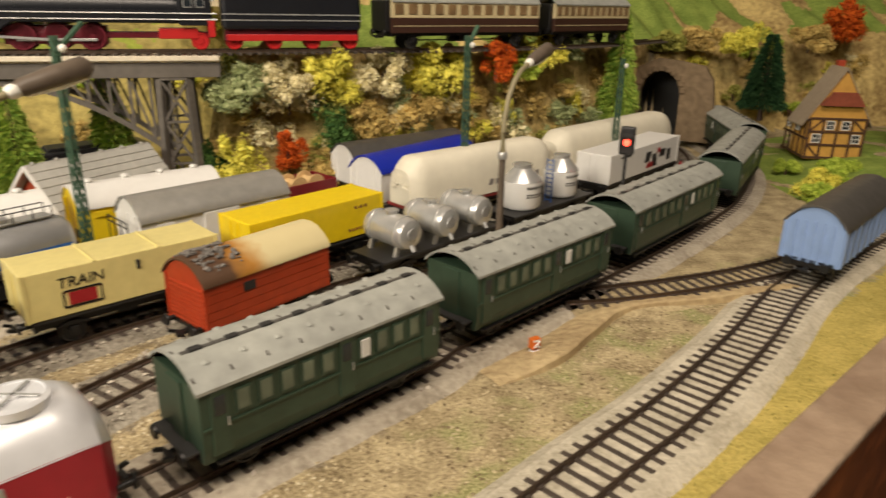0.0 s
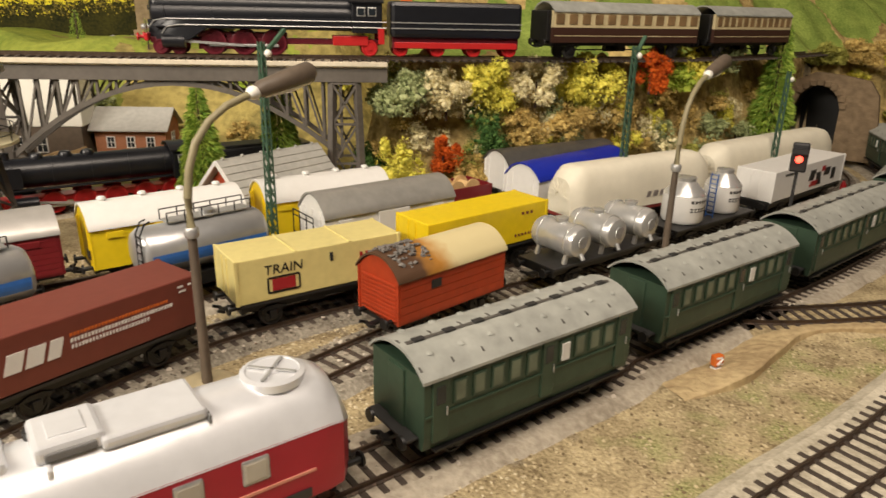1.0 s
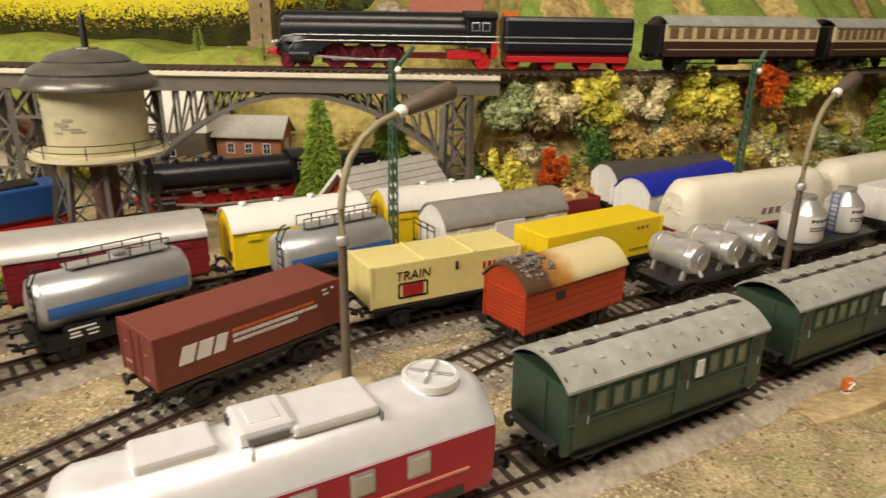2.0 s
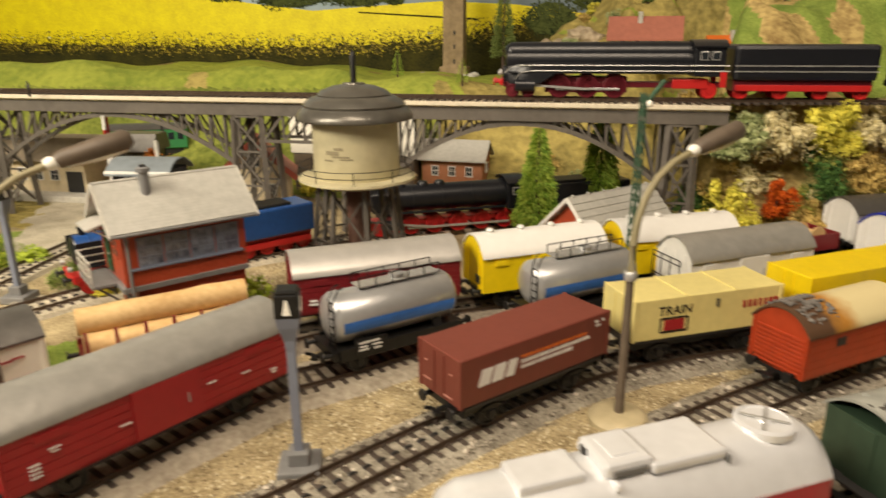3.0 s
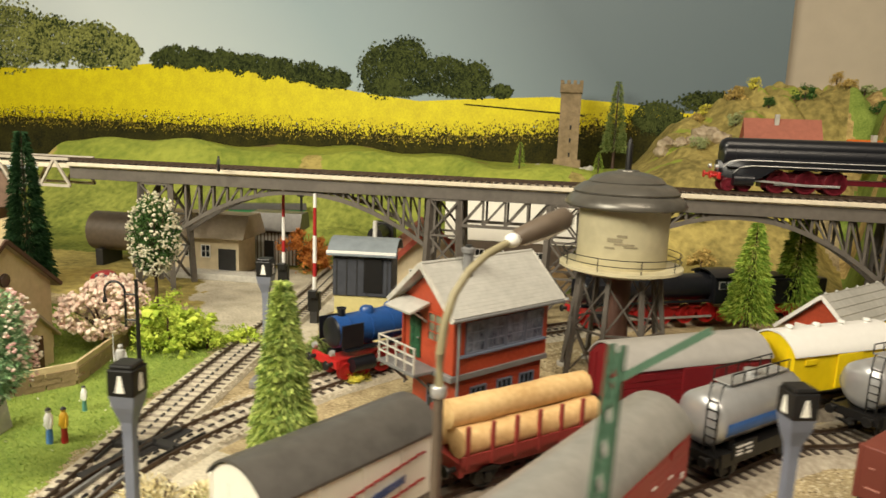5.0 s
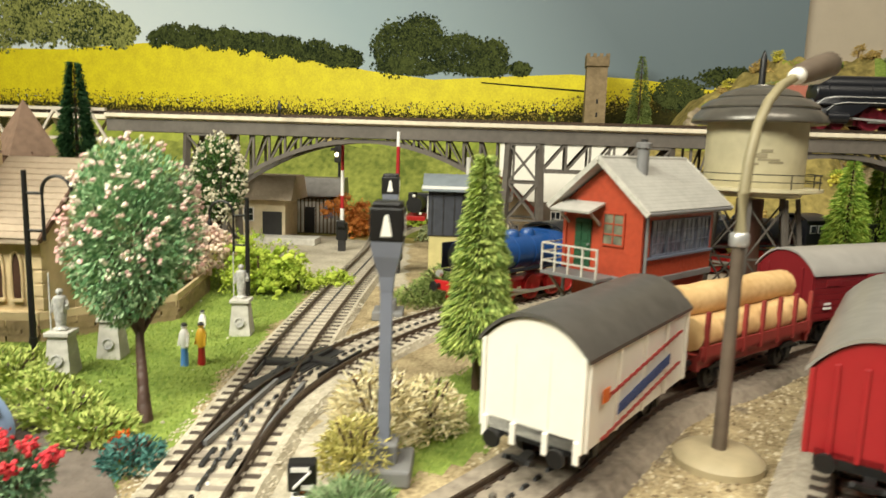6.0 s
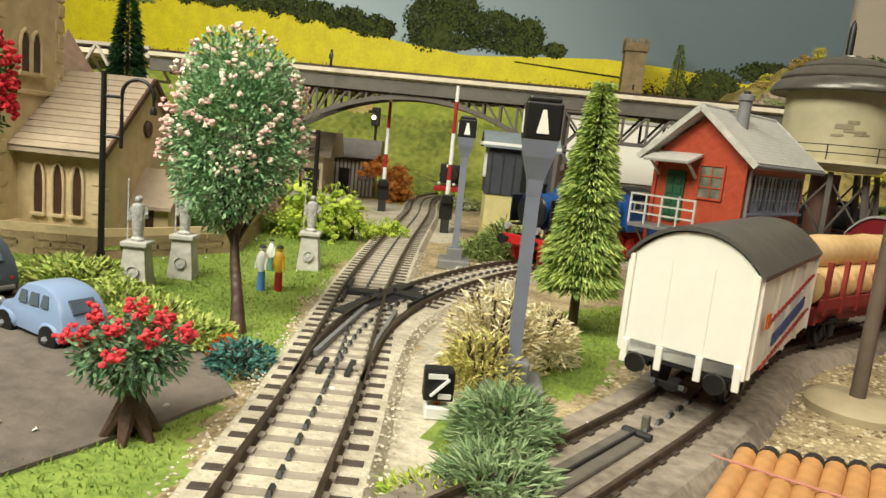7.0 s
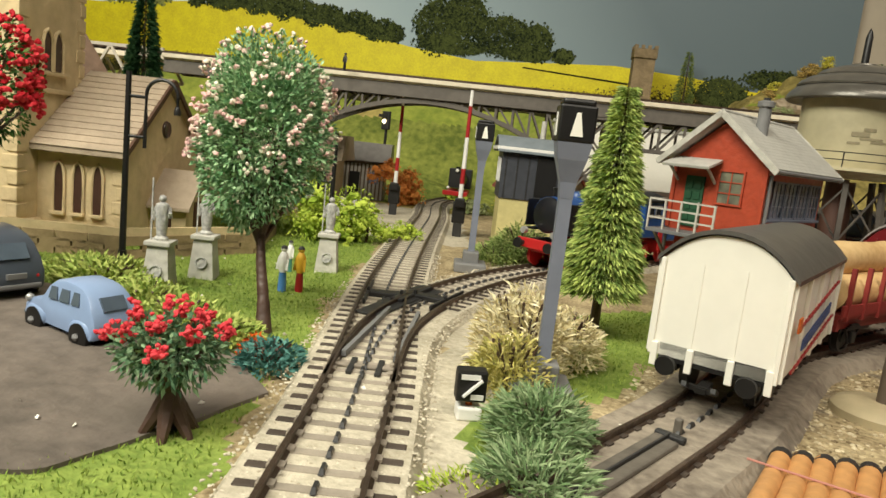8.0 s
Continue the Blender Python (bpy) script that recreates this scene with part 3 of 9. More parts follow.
print_trees("rape_fringe", [(x, z + 5, 14, 11, 34) for x, z in FRINGE], 21, -1.0, 1.7, M_FIELD, 2)
print_trees("dark_fringe", [(x + 7, z - 3, 14, 13, 22) for x, z in FRINGE], 22, -1.0, 1.2, M_FIELDDARK, 2)
print_trees("stem_fringe", [(x + 3, z - 14, 14, 10, 14) for x, z in FRINGE], 26, -1.0, 1.2, M_FIELDMID, 1)
print_trees("rape_fringe", [(x, z - 8, 14, 11, 8) for x, z in FRINGE], 23, -1.0, 1.2, M_FIELD, 1)
print_trees("printed_tree_group", [(-262, 238, 36, 38, 300), (-225, 255, 34, 30, 240), (-165, 232, 42, 28, 260), (-115, 226, 24, 26, 160), (-240, 210, 52, 12, 160), (-130, 208, 40, 9, 120)], 3)
print_trees("printed_tree", [(-72, 210, 15, 9, 60)], 4, leaf=2.6)
print_trees("printed_woods", [(-650 + 16 * k, 250 - 0.08 * k * k + (3 if k % 3 else -3), 15, 13 + (k * 7 % 5), 60) for k in range(21)], 5)
print_trees("printed_tree_group", [(-935, 280, 75, 52, 420), (-850, 275, 50, 38, 280), (-770, 268, 46, 36, 260), (-715, 258, 30, 26, 160), (-1100, 280, 90, 50, 400)], 6, leaf=2.4, material=M_PRINTLIGHT)
print_trees("printed_hedge", [(160, 178, 34, 22, 220), (185, 158, 20, 28, 120), (240, 203, 48, 14, 200), (300, 205, 34, 12, 120)], 7)
sheet("printed_hill", [(195, 60), (332, 60)], [(195, 176), (250, 192), (332, 206)], -1.0, M_PRINTHILL)
sheet("field_path", [(-130, 188), (60, 176)], [(-130, 190), (60, 179)], -1.1, M_FIELDDARK)


# ---- the viaduct ----
M_BRIDGE = plastic("grey_viaduct_plastic", (0.135, 0.118, 0.10), 0.6, 0.3)
M_DECKTOP = mat("pale_deck_edge", (0.76, 0.68, 0.53), 0.8, 0, 0.2, 200, 0.2)


def bridge():
    t = thing("railway_viaduct", BRIDGE_A[0], BRIDGE_A[1], 0, math.degrees(math.atan2(BRIDGE_D[1], BRIDGE_D[0])), "grey plastic viaduct of steel arches carrying the upper track", "bridge")
    z = DECK_Z
    # local x runs west, local y runs towards the viewer
    part("deck", box(340, 0, z - 1.5, 720, 34, 3, 0.3), M_DECKTOP, t, "pale deck with light edge strips")
    for s in (15.5, -15.5):
        part("edge_girder", box(340, s, z - 8, 720, 1.6, 10, 0.3), M_BRIDGE, t)
        part("footway", box(340, s * 1.12, z - 0.2, 720, 4, 3.2, 0.4), M_DECKTOP, t, "pale footway strip")

    def arch(x0, x1, spring, crown, y):
        n = 18
        pts = []
        for k in range(n + 1):
            s = k / n
            pts.append((x0 + (x1 - x0) * s, spring + (crown - spring) * (1 - (2 * s - 1) ** 2)))
        bm = bmesh.new()
        for (xa, za), (xb, zb) in zip(pts, pts[1:]):
            bar((xa, y, za), (xb, y, zb), 2.2, 3.4, bm)
        part("arch_rib", bm, M_BRIDGE, t)
        for k in range(0, n + 1):
            x, za = pts[k]
            if z - 12 - za > 5:
                part("spandrel_post", bar((x, y, za), (x, y, z - 11), 1.8, 1.8), M_BRIDGE, t)
                if k and k < n:
                    k2 = k + (1 if x < (x0 + x1) / 2 else -1)
                    part("spandrel_brace", bar((x, y, za), (pts[k2][0], y, z - 11), 1.4, 1.4), M_BRIDGE, t)

    for x0, x1, spring in ((14, 246, 40), (366, 602, 50)):
        for y in (13, -13):
            arch(x0, x1, spring, z - 15, y)

    def pier(x0, x1, foot):
        for y in (13, -13):
            for x in (x0, x1):
                part("pier_leg", bar((x + (3 if x == x1 else -3), y * 1.35, foot), (x, y, z - 12), 4.5, 4.5), M_BRIDGE, t)
        steps = np.linspace(foot + 6, z - 14, 4)
        for za, zb in zip(steps, steps[1:]):
            for y in (15, -15):
                for p, q in (((x0, y, za), (x1, y, zb)), ((x1, y, za), (x0, y, zb)), ((x0, y, zb), (x1, y, zb))):
                    part("pier_brace", bar(p, q, 1.6, 1.6), M_BRIDGE, t)
            for x in (x0, x1):
                for p, q in (((x, 15, za), (x, -15, zb)), ((x, -15, za), (x, 15, zb))):
                    part("pier_brace", bar(p, q, 1.4, 1.4), M_BRIDGE, t)

    pier(2, 20, 0)
    pier(248, 272, 0)
    pier(346, 370, 0)
    pier(604, 632, 0)
    for y in (14, -14):
        xs = list(range(272, 348, 18))
        for a, b in zip(xs, xs[1:]):
            part("truss_brace", bar((a, y, z - 12), (b, y, z - 34), 1.8, 1.8), M_BRIDGE, t)
            part("truss_post", bar((b, y, z - 34), (b, y, z - 12), 1.8, 1.8), M_BRIDGE, t)
        part("truss_chord", bar((270, y, z - 34), (348, y, z - 34), 2.4, 2.4), M_BRIDGE, t)
    # pale girder bridge farther west
    g = thing("girder_bridge", BRIDGE_A[0] + BRIDGE_D[0] * 700, BRIDGE_A[1] + BRIDGE_D[1] * 700, 0, math.degrees(math.atan2(BRIDGE_D[1], BRIDGE_D[0])), "pale grey truss girder bridge next to the viaduct", "bridge")
    m = plastic("pale_grey_girder_plastic", (0.52, 0.47, 0.39), 0.6, 0.2)
    part("deck", box(150, 0, z - 2, 300, 32, 4, 0.4), M_DECKTOP, g)
    for y in (16.5, -16.5):
        for zz in (z + 4, z - 20):
            part("chord", bar((0, y, zz), (300, y, zz), 2.4, 2.4), m, g)
        for k in range(10):
            part("diagonal", bar((30 * k, y, z - 20), (30 * k + 15, y, z + 4), 2, 2), m, g)
            part("diagonal", bar((30 * k + 15, y, z + 4), (30 * k + 30, y, z - 20), 2, 2), m, g)
    for x in (294,):
        part("abutment", box(x, 0, (z - 22) / 2, 14, 30, z - 22, 1), M_BRIDGE, g, "grey stone pier")


bridge()


def plaster_ledge():
    """The low step of plaster between the siding and the main track."""
    pts = [(20, 241), (48, 260), (70, 288), (92, 312), (139, 325), (185, 340), (215, 352)]
    v, f = strip(pts, [(-20, -0.4), (-12, 1.8), (-3, 4.0), (0.6, 4.4), (1.6, 3.8), (2.2, -0.6)], 4.0)
    v = np.array(v)
    row = np.arange(len(v)) // 6
    run = row / row.max()
    v[:, 2] = v[:, 2] * (0.25 + 0.75 * ease(0, 0.16, run)) * (1 - ease(0.85, 1, run)) + 0.25 * wave(v[:, 0], v[:, 1], 5) - 0.1
    tagged(new("plaster_ledge", raw("plaster_ledge", v, f, M_LEDGE)), "low sand-coloured plaster step between two tracks", "ledge", kind="structure")


M_LEDGE = mat("sand_plaster", (0.58, 0.45, 0.25), 0.95, 0, 0, 250, 0.6, (0.36, 0.26, 0.14))
plaster_ledge()

# ---- rolling stock ----
RAIL_Z = 5.3


def on_track(name, ends, label, category, group="", z=RAIL_Z):
    """A vehicle whose body reaches from one end to the other; local x runs along it, z from the rail."""
    (x0, y0), (x1, y1) = ends
    t = thing(name, (x0 + x1) / 2, (y0 + y1) / 2, z, math.degrees(math.atan2(y1 - y0, x1 - x0)), label, category, group)
    return t, math.hypot(x1 - x0, y1 - y0)


def wheel_bm(r=5.2, w=2.4, spokes=0):
    bm = bmesh.new()
    turned([(0, -w / 2), (r * 0.35, -w / 2), (r * 0.4, -w / 4), (r * 0.8, -w / 4), (r * 0.85, -w / 2), (r, -w / 2), (r, w / 4), (r * 1.12, w / 3), (r * 1.12, w / 2), (0, w / 2)], 18, bm)
    bmesh.ops.rotate(bm, verts=bm.verts, cent=(0, 0, 0), matrix=Matrix.Rotation(radians(90), 3, "X"))
    return bm


def moved(bm, x, y, z, flip=False):
    if flip:
        bmesh.ops.rotate(bm, verts=bm.verts, cent=(0, 0, 0), matrix=Matrix.Rotation(radians(180), 3, "Z"))
    bmesh.ops.translate(bm, verts=bm.verts, vec=(x, y, z))
    return bm


def buffers(t, half, z=12.0, mat_=None):
    for s in (-1, 1):
        for y in (-9.5, 9.5):
            bm = rod((s * half, y, z), (s * (half + 4.5), y, z), 1.1, None, 10)
            rod((s * (half + 4.4), y, z), (s * (half + 5.3), y, z), 2.6, 2.4, 14, bm)
            part("buffer", bm, mat_ or M_BLACK, t, smooth=True)
        bm = bar((s * half, 0, z - 3), (s * (half + 6), 0, z - 3.5), 2.6, 1.4)
        bar((s * (half + 5), -3.4, z - 3.2), (s * (half + 5), 3.4, z - 3.2), 1.3, 1.3, bm)
        bar((s * (half + 5), -3.4, z - 3.2), (s * (half + 8), -3.4, z - 2), 1.2, 1.2, bm)
        bar((s * (half + 5), 3.4, z - 3.2), (s * (half + 8), 3.4, z - 2), 1.2, 1.2, bm)
        part("coupler", bm, M_BLACK, t)


def underframe(t, length, axle=None, material=None, step_boards=False, buffer_z=12.0, buffer_out=0.0):
    """Frame, four wheels with axle boxes and springs, buffers and couplers."""
    material = material or M_BLACK
    h = length / 2
    bm = bmesh.new()
    for y in (-10.5, 10.5):
        box(0, y, 11.5, length - 2, 1.6, 4, bm=bm)
    for s in (-1, 1):
        box(s * (h - 1), 0, 11.5, 2, 25, 4.4, bm=bm)
    for x in np.linspace(-h * 0.6, h * 0.6, 5):
        box(x, 0, 11.5, 1.4, 20, 2.6, bm=bm)
    box(0, 0, 13.2, length - 3, 20, 0.8, bm=bm)
    part("frame", bm, material, t)
    a = axle or length * 0.31
    for x in (-a, a):
        for s in (-1, 1):
            part("wheel", moved(wheel_bm(), x, s * 8.2, 5.2, s < 0), M_DARK, t, smooth=True)
            bm = box(x, s * 11.6, 6.2, 3.4, 1.8, 4.2, 0.4)
            for k in range(4):
                box(x, s * 11.6, 9.2 + 0.5 * k, 13 - 2.4 * k, 1.2, 0.45, bm=bm)
            bar((x - 5, s * 11.4, 9), (x - 1.2, s * 11.4, 4), 0.7, 0.7, bm)
            bar((x + 5, s * 11.4, 9), (x + 1.2, s * 11.4, 4), 0.7, 0.7, bm)
            part("axle_box", bm, M_BLACK, t)
    bm = box(0, 0, 7.5, 9, 12, 4, 0.6)
    rod((-10, 3, 7), (10, 3, 7), 2.6, None, 12, bm)
    bar((-a, 0, 6), (a, 0, 6), 1.0, 1.0, bm)
    part("brake_gear", bm, M_BLACK, t)
    buffers(t, h + buffer_out, buffer_z)


def arc_roof(width, eave, rise, over=1.2, thick=1.1, n=14):
    """Profile (y, z) of a rounded roof shell."""
    top = []
    for k in range(n + 1):
        s = -1 + 2 * k / n
        top.append((s * (width / 2 + over), eave + rise * (1 - abs(s) ** 2.3)))
    low = [(y, z - thick) for y, z in top[::-1]]
    return top + low


def van(t, length, body, roof, width=30, floor=14, eave=35, rise=9, planks=0, ribs=0, roof_gap=1.0, vents=0, doors=True, door_mat=None, end_ribs=3):
    """A covered van: body with plank grooves or ribs, sliding doors and a rounded roof."""
    h, w = length / 2, width / 2
    prof = [(-w, floor), (w, floor)] + [(w * (1 - 2 * k / 12), eave - 0.6 + (rise - 0.9) * (1 - abs(1 - 2 * k / 12) ** 2.3)) for k in range(13)]
    b = part("body", prism(prof, -h, h), body, t)
    if planks:
        zs = np.linspace(floor + 1, eave - 1, planks + 1)
        for s in (-1, 1):
            for za, zb in zip(zs, zs[1:]):
                part("side_board", box(0, s * (w + 0.15), (za + zb) / 2, length - 1.2, 0.5, (zb - za) * 0.93), body, t)
    if ribs:
        for s in (-1, 1):
            for x in np.linspace(-h + 1, h - 1, ribs):
                part("side_rib", box(x, s * (w + 0.5), (floor + eave) / 2, 1.1, 1.0, eave - floor - 0.6, 0.2), body, t)
    for s in (-1, 1):
        for y in np.linspace(-w * 0.62, w * 0.62, end_ribs) if end_ribs else ():
            part("end_post", box(s * (h + 0.4), y, (floor + eave) / 2 + 1, 0.9, 1.2, eave - floor + 2, 0.2), body, t)
        for y in (-w + 0.4, w - 0.4):
            part("corner_post", box(s * (h + 0.2), y, (floor + eave) / 2, 1.0, 1.2, eave - floor, 0.2), body, t)
    if doors:
        for s in (-1, 1):
            d = part("sliding_door", box(0, s * (w + 0.9), (floor + eave) / 2 - 0.3, length * 0.24, 1.0, eave - floor - 2.4, 0.25), door_mat or body, t)
            part("door_rail", bar((-length * 0.3, s * (w + 1.5), floor + 0.2), (length * 0.3, s * (w + 1.5), floor + 0.2), 0.7, 0.7), M_BLACK, t)
            part("handle", bar((length * 0.07, s * (w + 1.7), floor + 8), (length * 0.07, s * (w + 1.7), floor + 12), 0.5, 0.5), M_STEEL, d)
            for x in (-length * 0.36, length * 0.36):
                part("vent_flap", box(x, s * (w + 0.5), eave - 4.5, length * 0.1, 0.8, 3.2, 0.2), body, t)
    part("roof", prism(arc_roof(width, eave, rise), -h - roof_gap, h + roof_gap), roof, t, smooth=True)
    for k in range(vents):
        x = -h + length * (k + 0.5) / vents
        part("roof_vent", turned([(1.6, 0), (1.6, 1.2), (2.4, 1.4), (1.8, 2.4), (0, 2.7)], 10, at=(x, 0, eave + rise - 0.3)), roof, t, smooth=True)
    return b


def marks(t, name, spots, material, face="side", s=-1, off=15.4, label=""):
    """Flat printed bars: (along, height, width, height of bar, lean) on a side or an end."""
    if name.endswith("marks"):
        name = name[:-1]
    for a, z, w, h, *lean in spots:
        bm = bmesh.new()
        k = lean[0] if lean else 0.0
        quad = [(a - w / 2 - k / 2, z - h / 2), (a + w / 2 - k / 2, z - h / 2), (a + w / 2 + k / 2, z + h / 2), (a - w / 2 + k / 2, z + h / 2)]
        if face == "side":
            front = [bm.verts.new((x if s < 0 else -x, s * (off + 0.25), zz)) for x, zz in quad]
            back = [bm.verts.new((x if s < 0 else -x, s * (off - 0.2), zz)) for x, zz in quad]
        else:
            front = [bm.verts.new((s * (off + 0.25), x * s, zz)) for x, zz in quad]
            back = [bm.verts.new((s * (off - 0.2), x * s, zz)) for x, zz in quad]
        bm.faces.new(front)
        bm.faces.new(back[::-1])
        for j in range(4):
            bm.faces.new((front[j], back[j], back[(j + 1) % 4], front[(j + 1) % 4]))
        bmesh.ops.recalc_face_normals(bm, faces=bm.faces)
        ob = part(name, bm, material, t, label)
    return ob


def lettering(t, words, size, material, x, y, z, turn=0.0, slant=0.0):
    """Flat letters in the built-in font on a side that faces local -y."""
    cu = bpy.data.curves.new("lettering", "FONT")
    cu.body, cu.size, cu.extrude, cu.shear = words, size, 0.12, slant
    cu.align_x, cu.align_y = "CENTER", "CENTER"
    tmp = bpy.data.objects.new("lettering", cu)
    me = bpy.data.meshes.new_from_object(tmp)
    bpy.data.objects.remove(tmp)
    me.name = "lettering"
    me.materials.clear()
    me.materials.append(material)
    me.transform(Matrix.Scale(MM, 4) @ pose(x, y, z, 90, 0, turn))
    ob = new("lettering", me)
    ob.parent = t
    return ob


def container(t, length, width, floor, top, body, ribs=0, name="container", end_ribs=0):
    """A box container with corner posts, frame rails and ribs."""
    h, w = length / 2, width / 2
    c = part(name, box(0, 0, (floor + top) / 2, length, width, top - floor, 0.5), body, t)
    for sx in (-1, 1):
        for sy in (-1, 1):
            part("corner_post", box(sx * (h - 0.5), sy * (w - 0.5), (floor + top) / 2, 1.8, 1.8, top - floor + 0.4, 0.3), body, c)
        part("door_bar", box(sx * (h + 0.25), 3.2, (floor + top) / 2, 0.7, 0.7, top - floor - 3, 0.1), body, c)
        part("door_bar", box(sx * (h + 0.25), -3.2, (floor + top) / 2, 0.7, 0.7, top - floor - 3, 0.1), body, c)
    for x in np.linspace(-h + 3, h - 3, ribs) if ribs else ():
        for s in (-1, 1):
            part("side_rib", box(x, s * (w + 0.15), (floor + top) / 2, length / ribs * 0.45, 0.5, top - floor - 3, 0.12), body, c)
    return c


def flat_wagon(t, length, deck=13.6):
    underframe(t, length)
    bm = box(0, 0, deck, length, 27, 1.4, 0.2)
    part("deck", bm, M_DARK, t)


def tank(t, length, r, z, material, x0=0.0, caps=3.0, n=28):
    """A lying tank with dished ends."""
    h = length / 2
    prof = [(0, -h), (r * 0.55, -h + 0.5), (r * 0.86, -h + caps * 0.6), (r, -h + caps * 1.5), (r, h - caps * 1.5), (r * 0.86, h - caps * 0.6), (r * 0.55, h - 0.5), (0, h)]
    bm = turned(prof, n)
    bmesh.ops.rotate(bm, verts=bm.verts, cent=(0, 0, 0), matrix=Matrix.Rotation(radians(90), 3, "Y"))
    return part("tank", moved(bm, x0, 0, z), material, t, smooth=True)


M_TANKBLUE = mat("blue_tank_stripe", (0.045, 0.19, 0.62), 0.4, 0, 0.3, 300, 0.02)


def tank_wagon(ends, label):
    t, length = on_track("tank_wagon", ends, label, "tank wagon", "tank wagons with blue stripes")
    underframe(t, length)
    tank(t, length - 3, 12.6, 26.5, M_SILVER)
    # blue stripe with unreadable writing
    for s in (-1, 1):
        bm = bmesh.new()
        x0, x1 = -length * 0.42, length * 0.42
        rows = [[bm.verts.new((x, s * 12.78 * math.cos(a), 26.5 + 12.78 * math.sin(a))) for x in (x0, x1)] for a in np.radians([-22, -13, -4, 5])]
        for p, q in zip(rows, rows[1:]):
            bm.faces.new((p[0], p[1], q[1], q[0]))
        part("blue_stripe", bm, M_TANKBLUE, t, "blue band of unreadable writing")
    for x in (-length * 0.3, length * 0.3):
        part("saddle", prism([(-11, 14), (11, 14), (9, 19), (0, 15.6), (-9, 19)], x - 2.5, x + 2.5), M_BLACK, t)
    walkway = part("walkway", box(4, 0, 40.2, length * 0.62, 9, 0.7, 0.1), M_STEEL, t)
    rail = bmesh.new()
    for s in (-1, 1):
        for z in (45.2,):
            bar((4 - length * 0.31, s * 4.5, z), (4 + length * 0.31, s * 4.5, z), 0.5, 0.5, rail)
        for x in np.linspace(4 - length * 0.31, 4 + length * 0.31, 6):
            bar((x, s * 4.5, 40), (x, s * 4.5, 45.2), 0.5, 0.5, rail)
    part("railing", rail, M_BLACK, walkway)
    part("dome", turned([(3.4, 0), (3.4, 2.6), (3.9, 2.8), (3.9, 3.6), (0, 4.2)], 16, at=(4, 0, 39)), M_SILVER, t, smooth=True)
    lad = bmesh.new()
    for s in (-1, 1):
        tube([(-length / 2 + 2, s * 2.6 - 7, 14), (-length / 2 + 2, s * 2.6 - 7, 38), (-length / 2 + 5, s * 2.6 - 6, 43), (-length / 2 + 8, s * 2.6 - 5, 43.5)], 0.4, 6, lad)
    for z in range(17, 38, 4):
        bar((-length / 2 + 2, -9.6, z), (-length / 2 + 2, -4.4, z), 0.5, 0.5, lad)
    part("ladder", lad, M_BLACK, t)
    for s in (-1, 1):
        part("sole_plate", box(0, s * 12.6, 11.6, length - 6, 1.0, 6.4, 0.2), M_BLACK, t)
    p = part("name_board", box(-length * 0.24, -13.2, 14.5, 17, 0.8, 7.5, 0.2), M_BLACK, t, "black data board with white marks")
    marks(p, "white_marks", [(-length * 0.24 + dx, 14.5 + dz, w, 0.8) for dx, dz, w in ((-1, 2, 11), (-4, 0, 4), (3, 0, 5), (-4, -1.6, 5), (3, -2, 4))], M_WHITE, off=13.6)
    return t


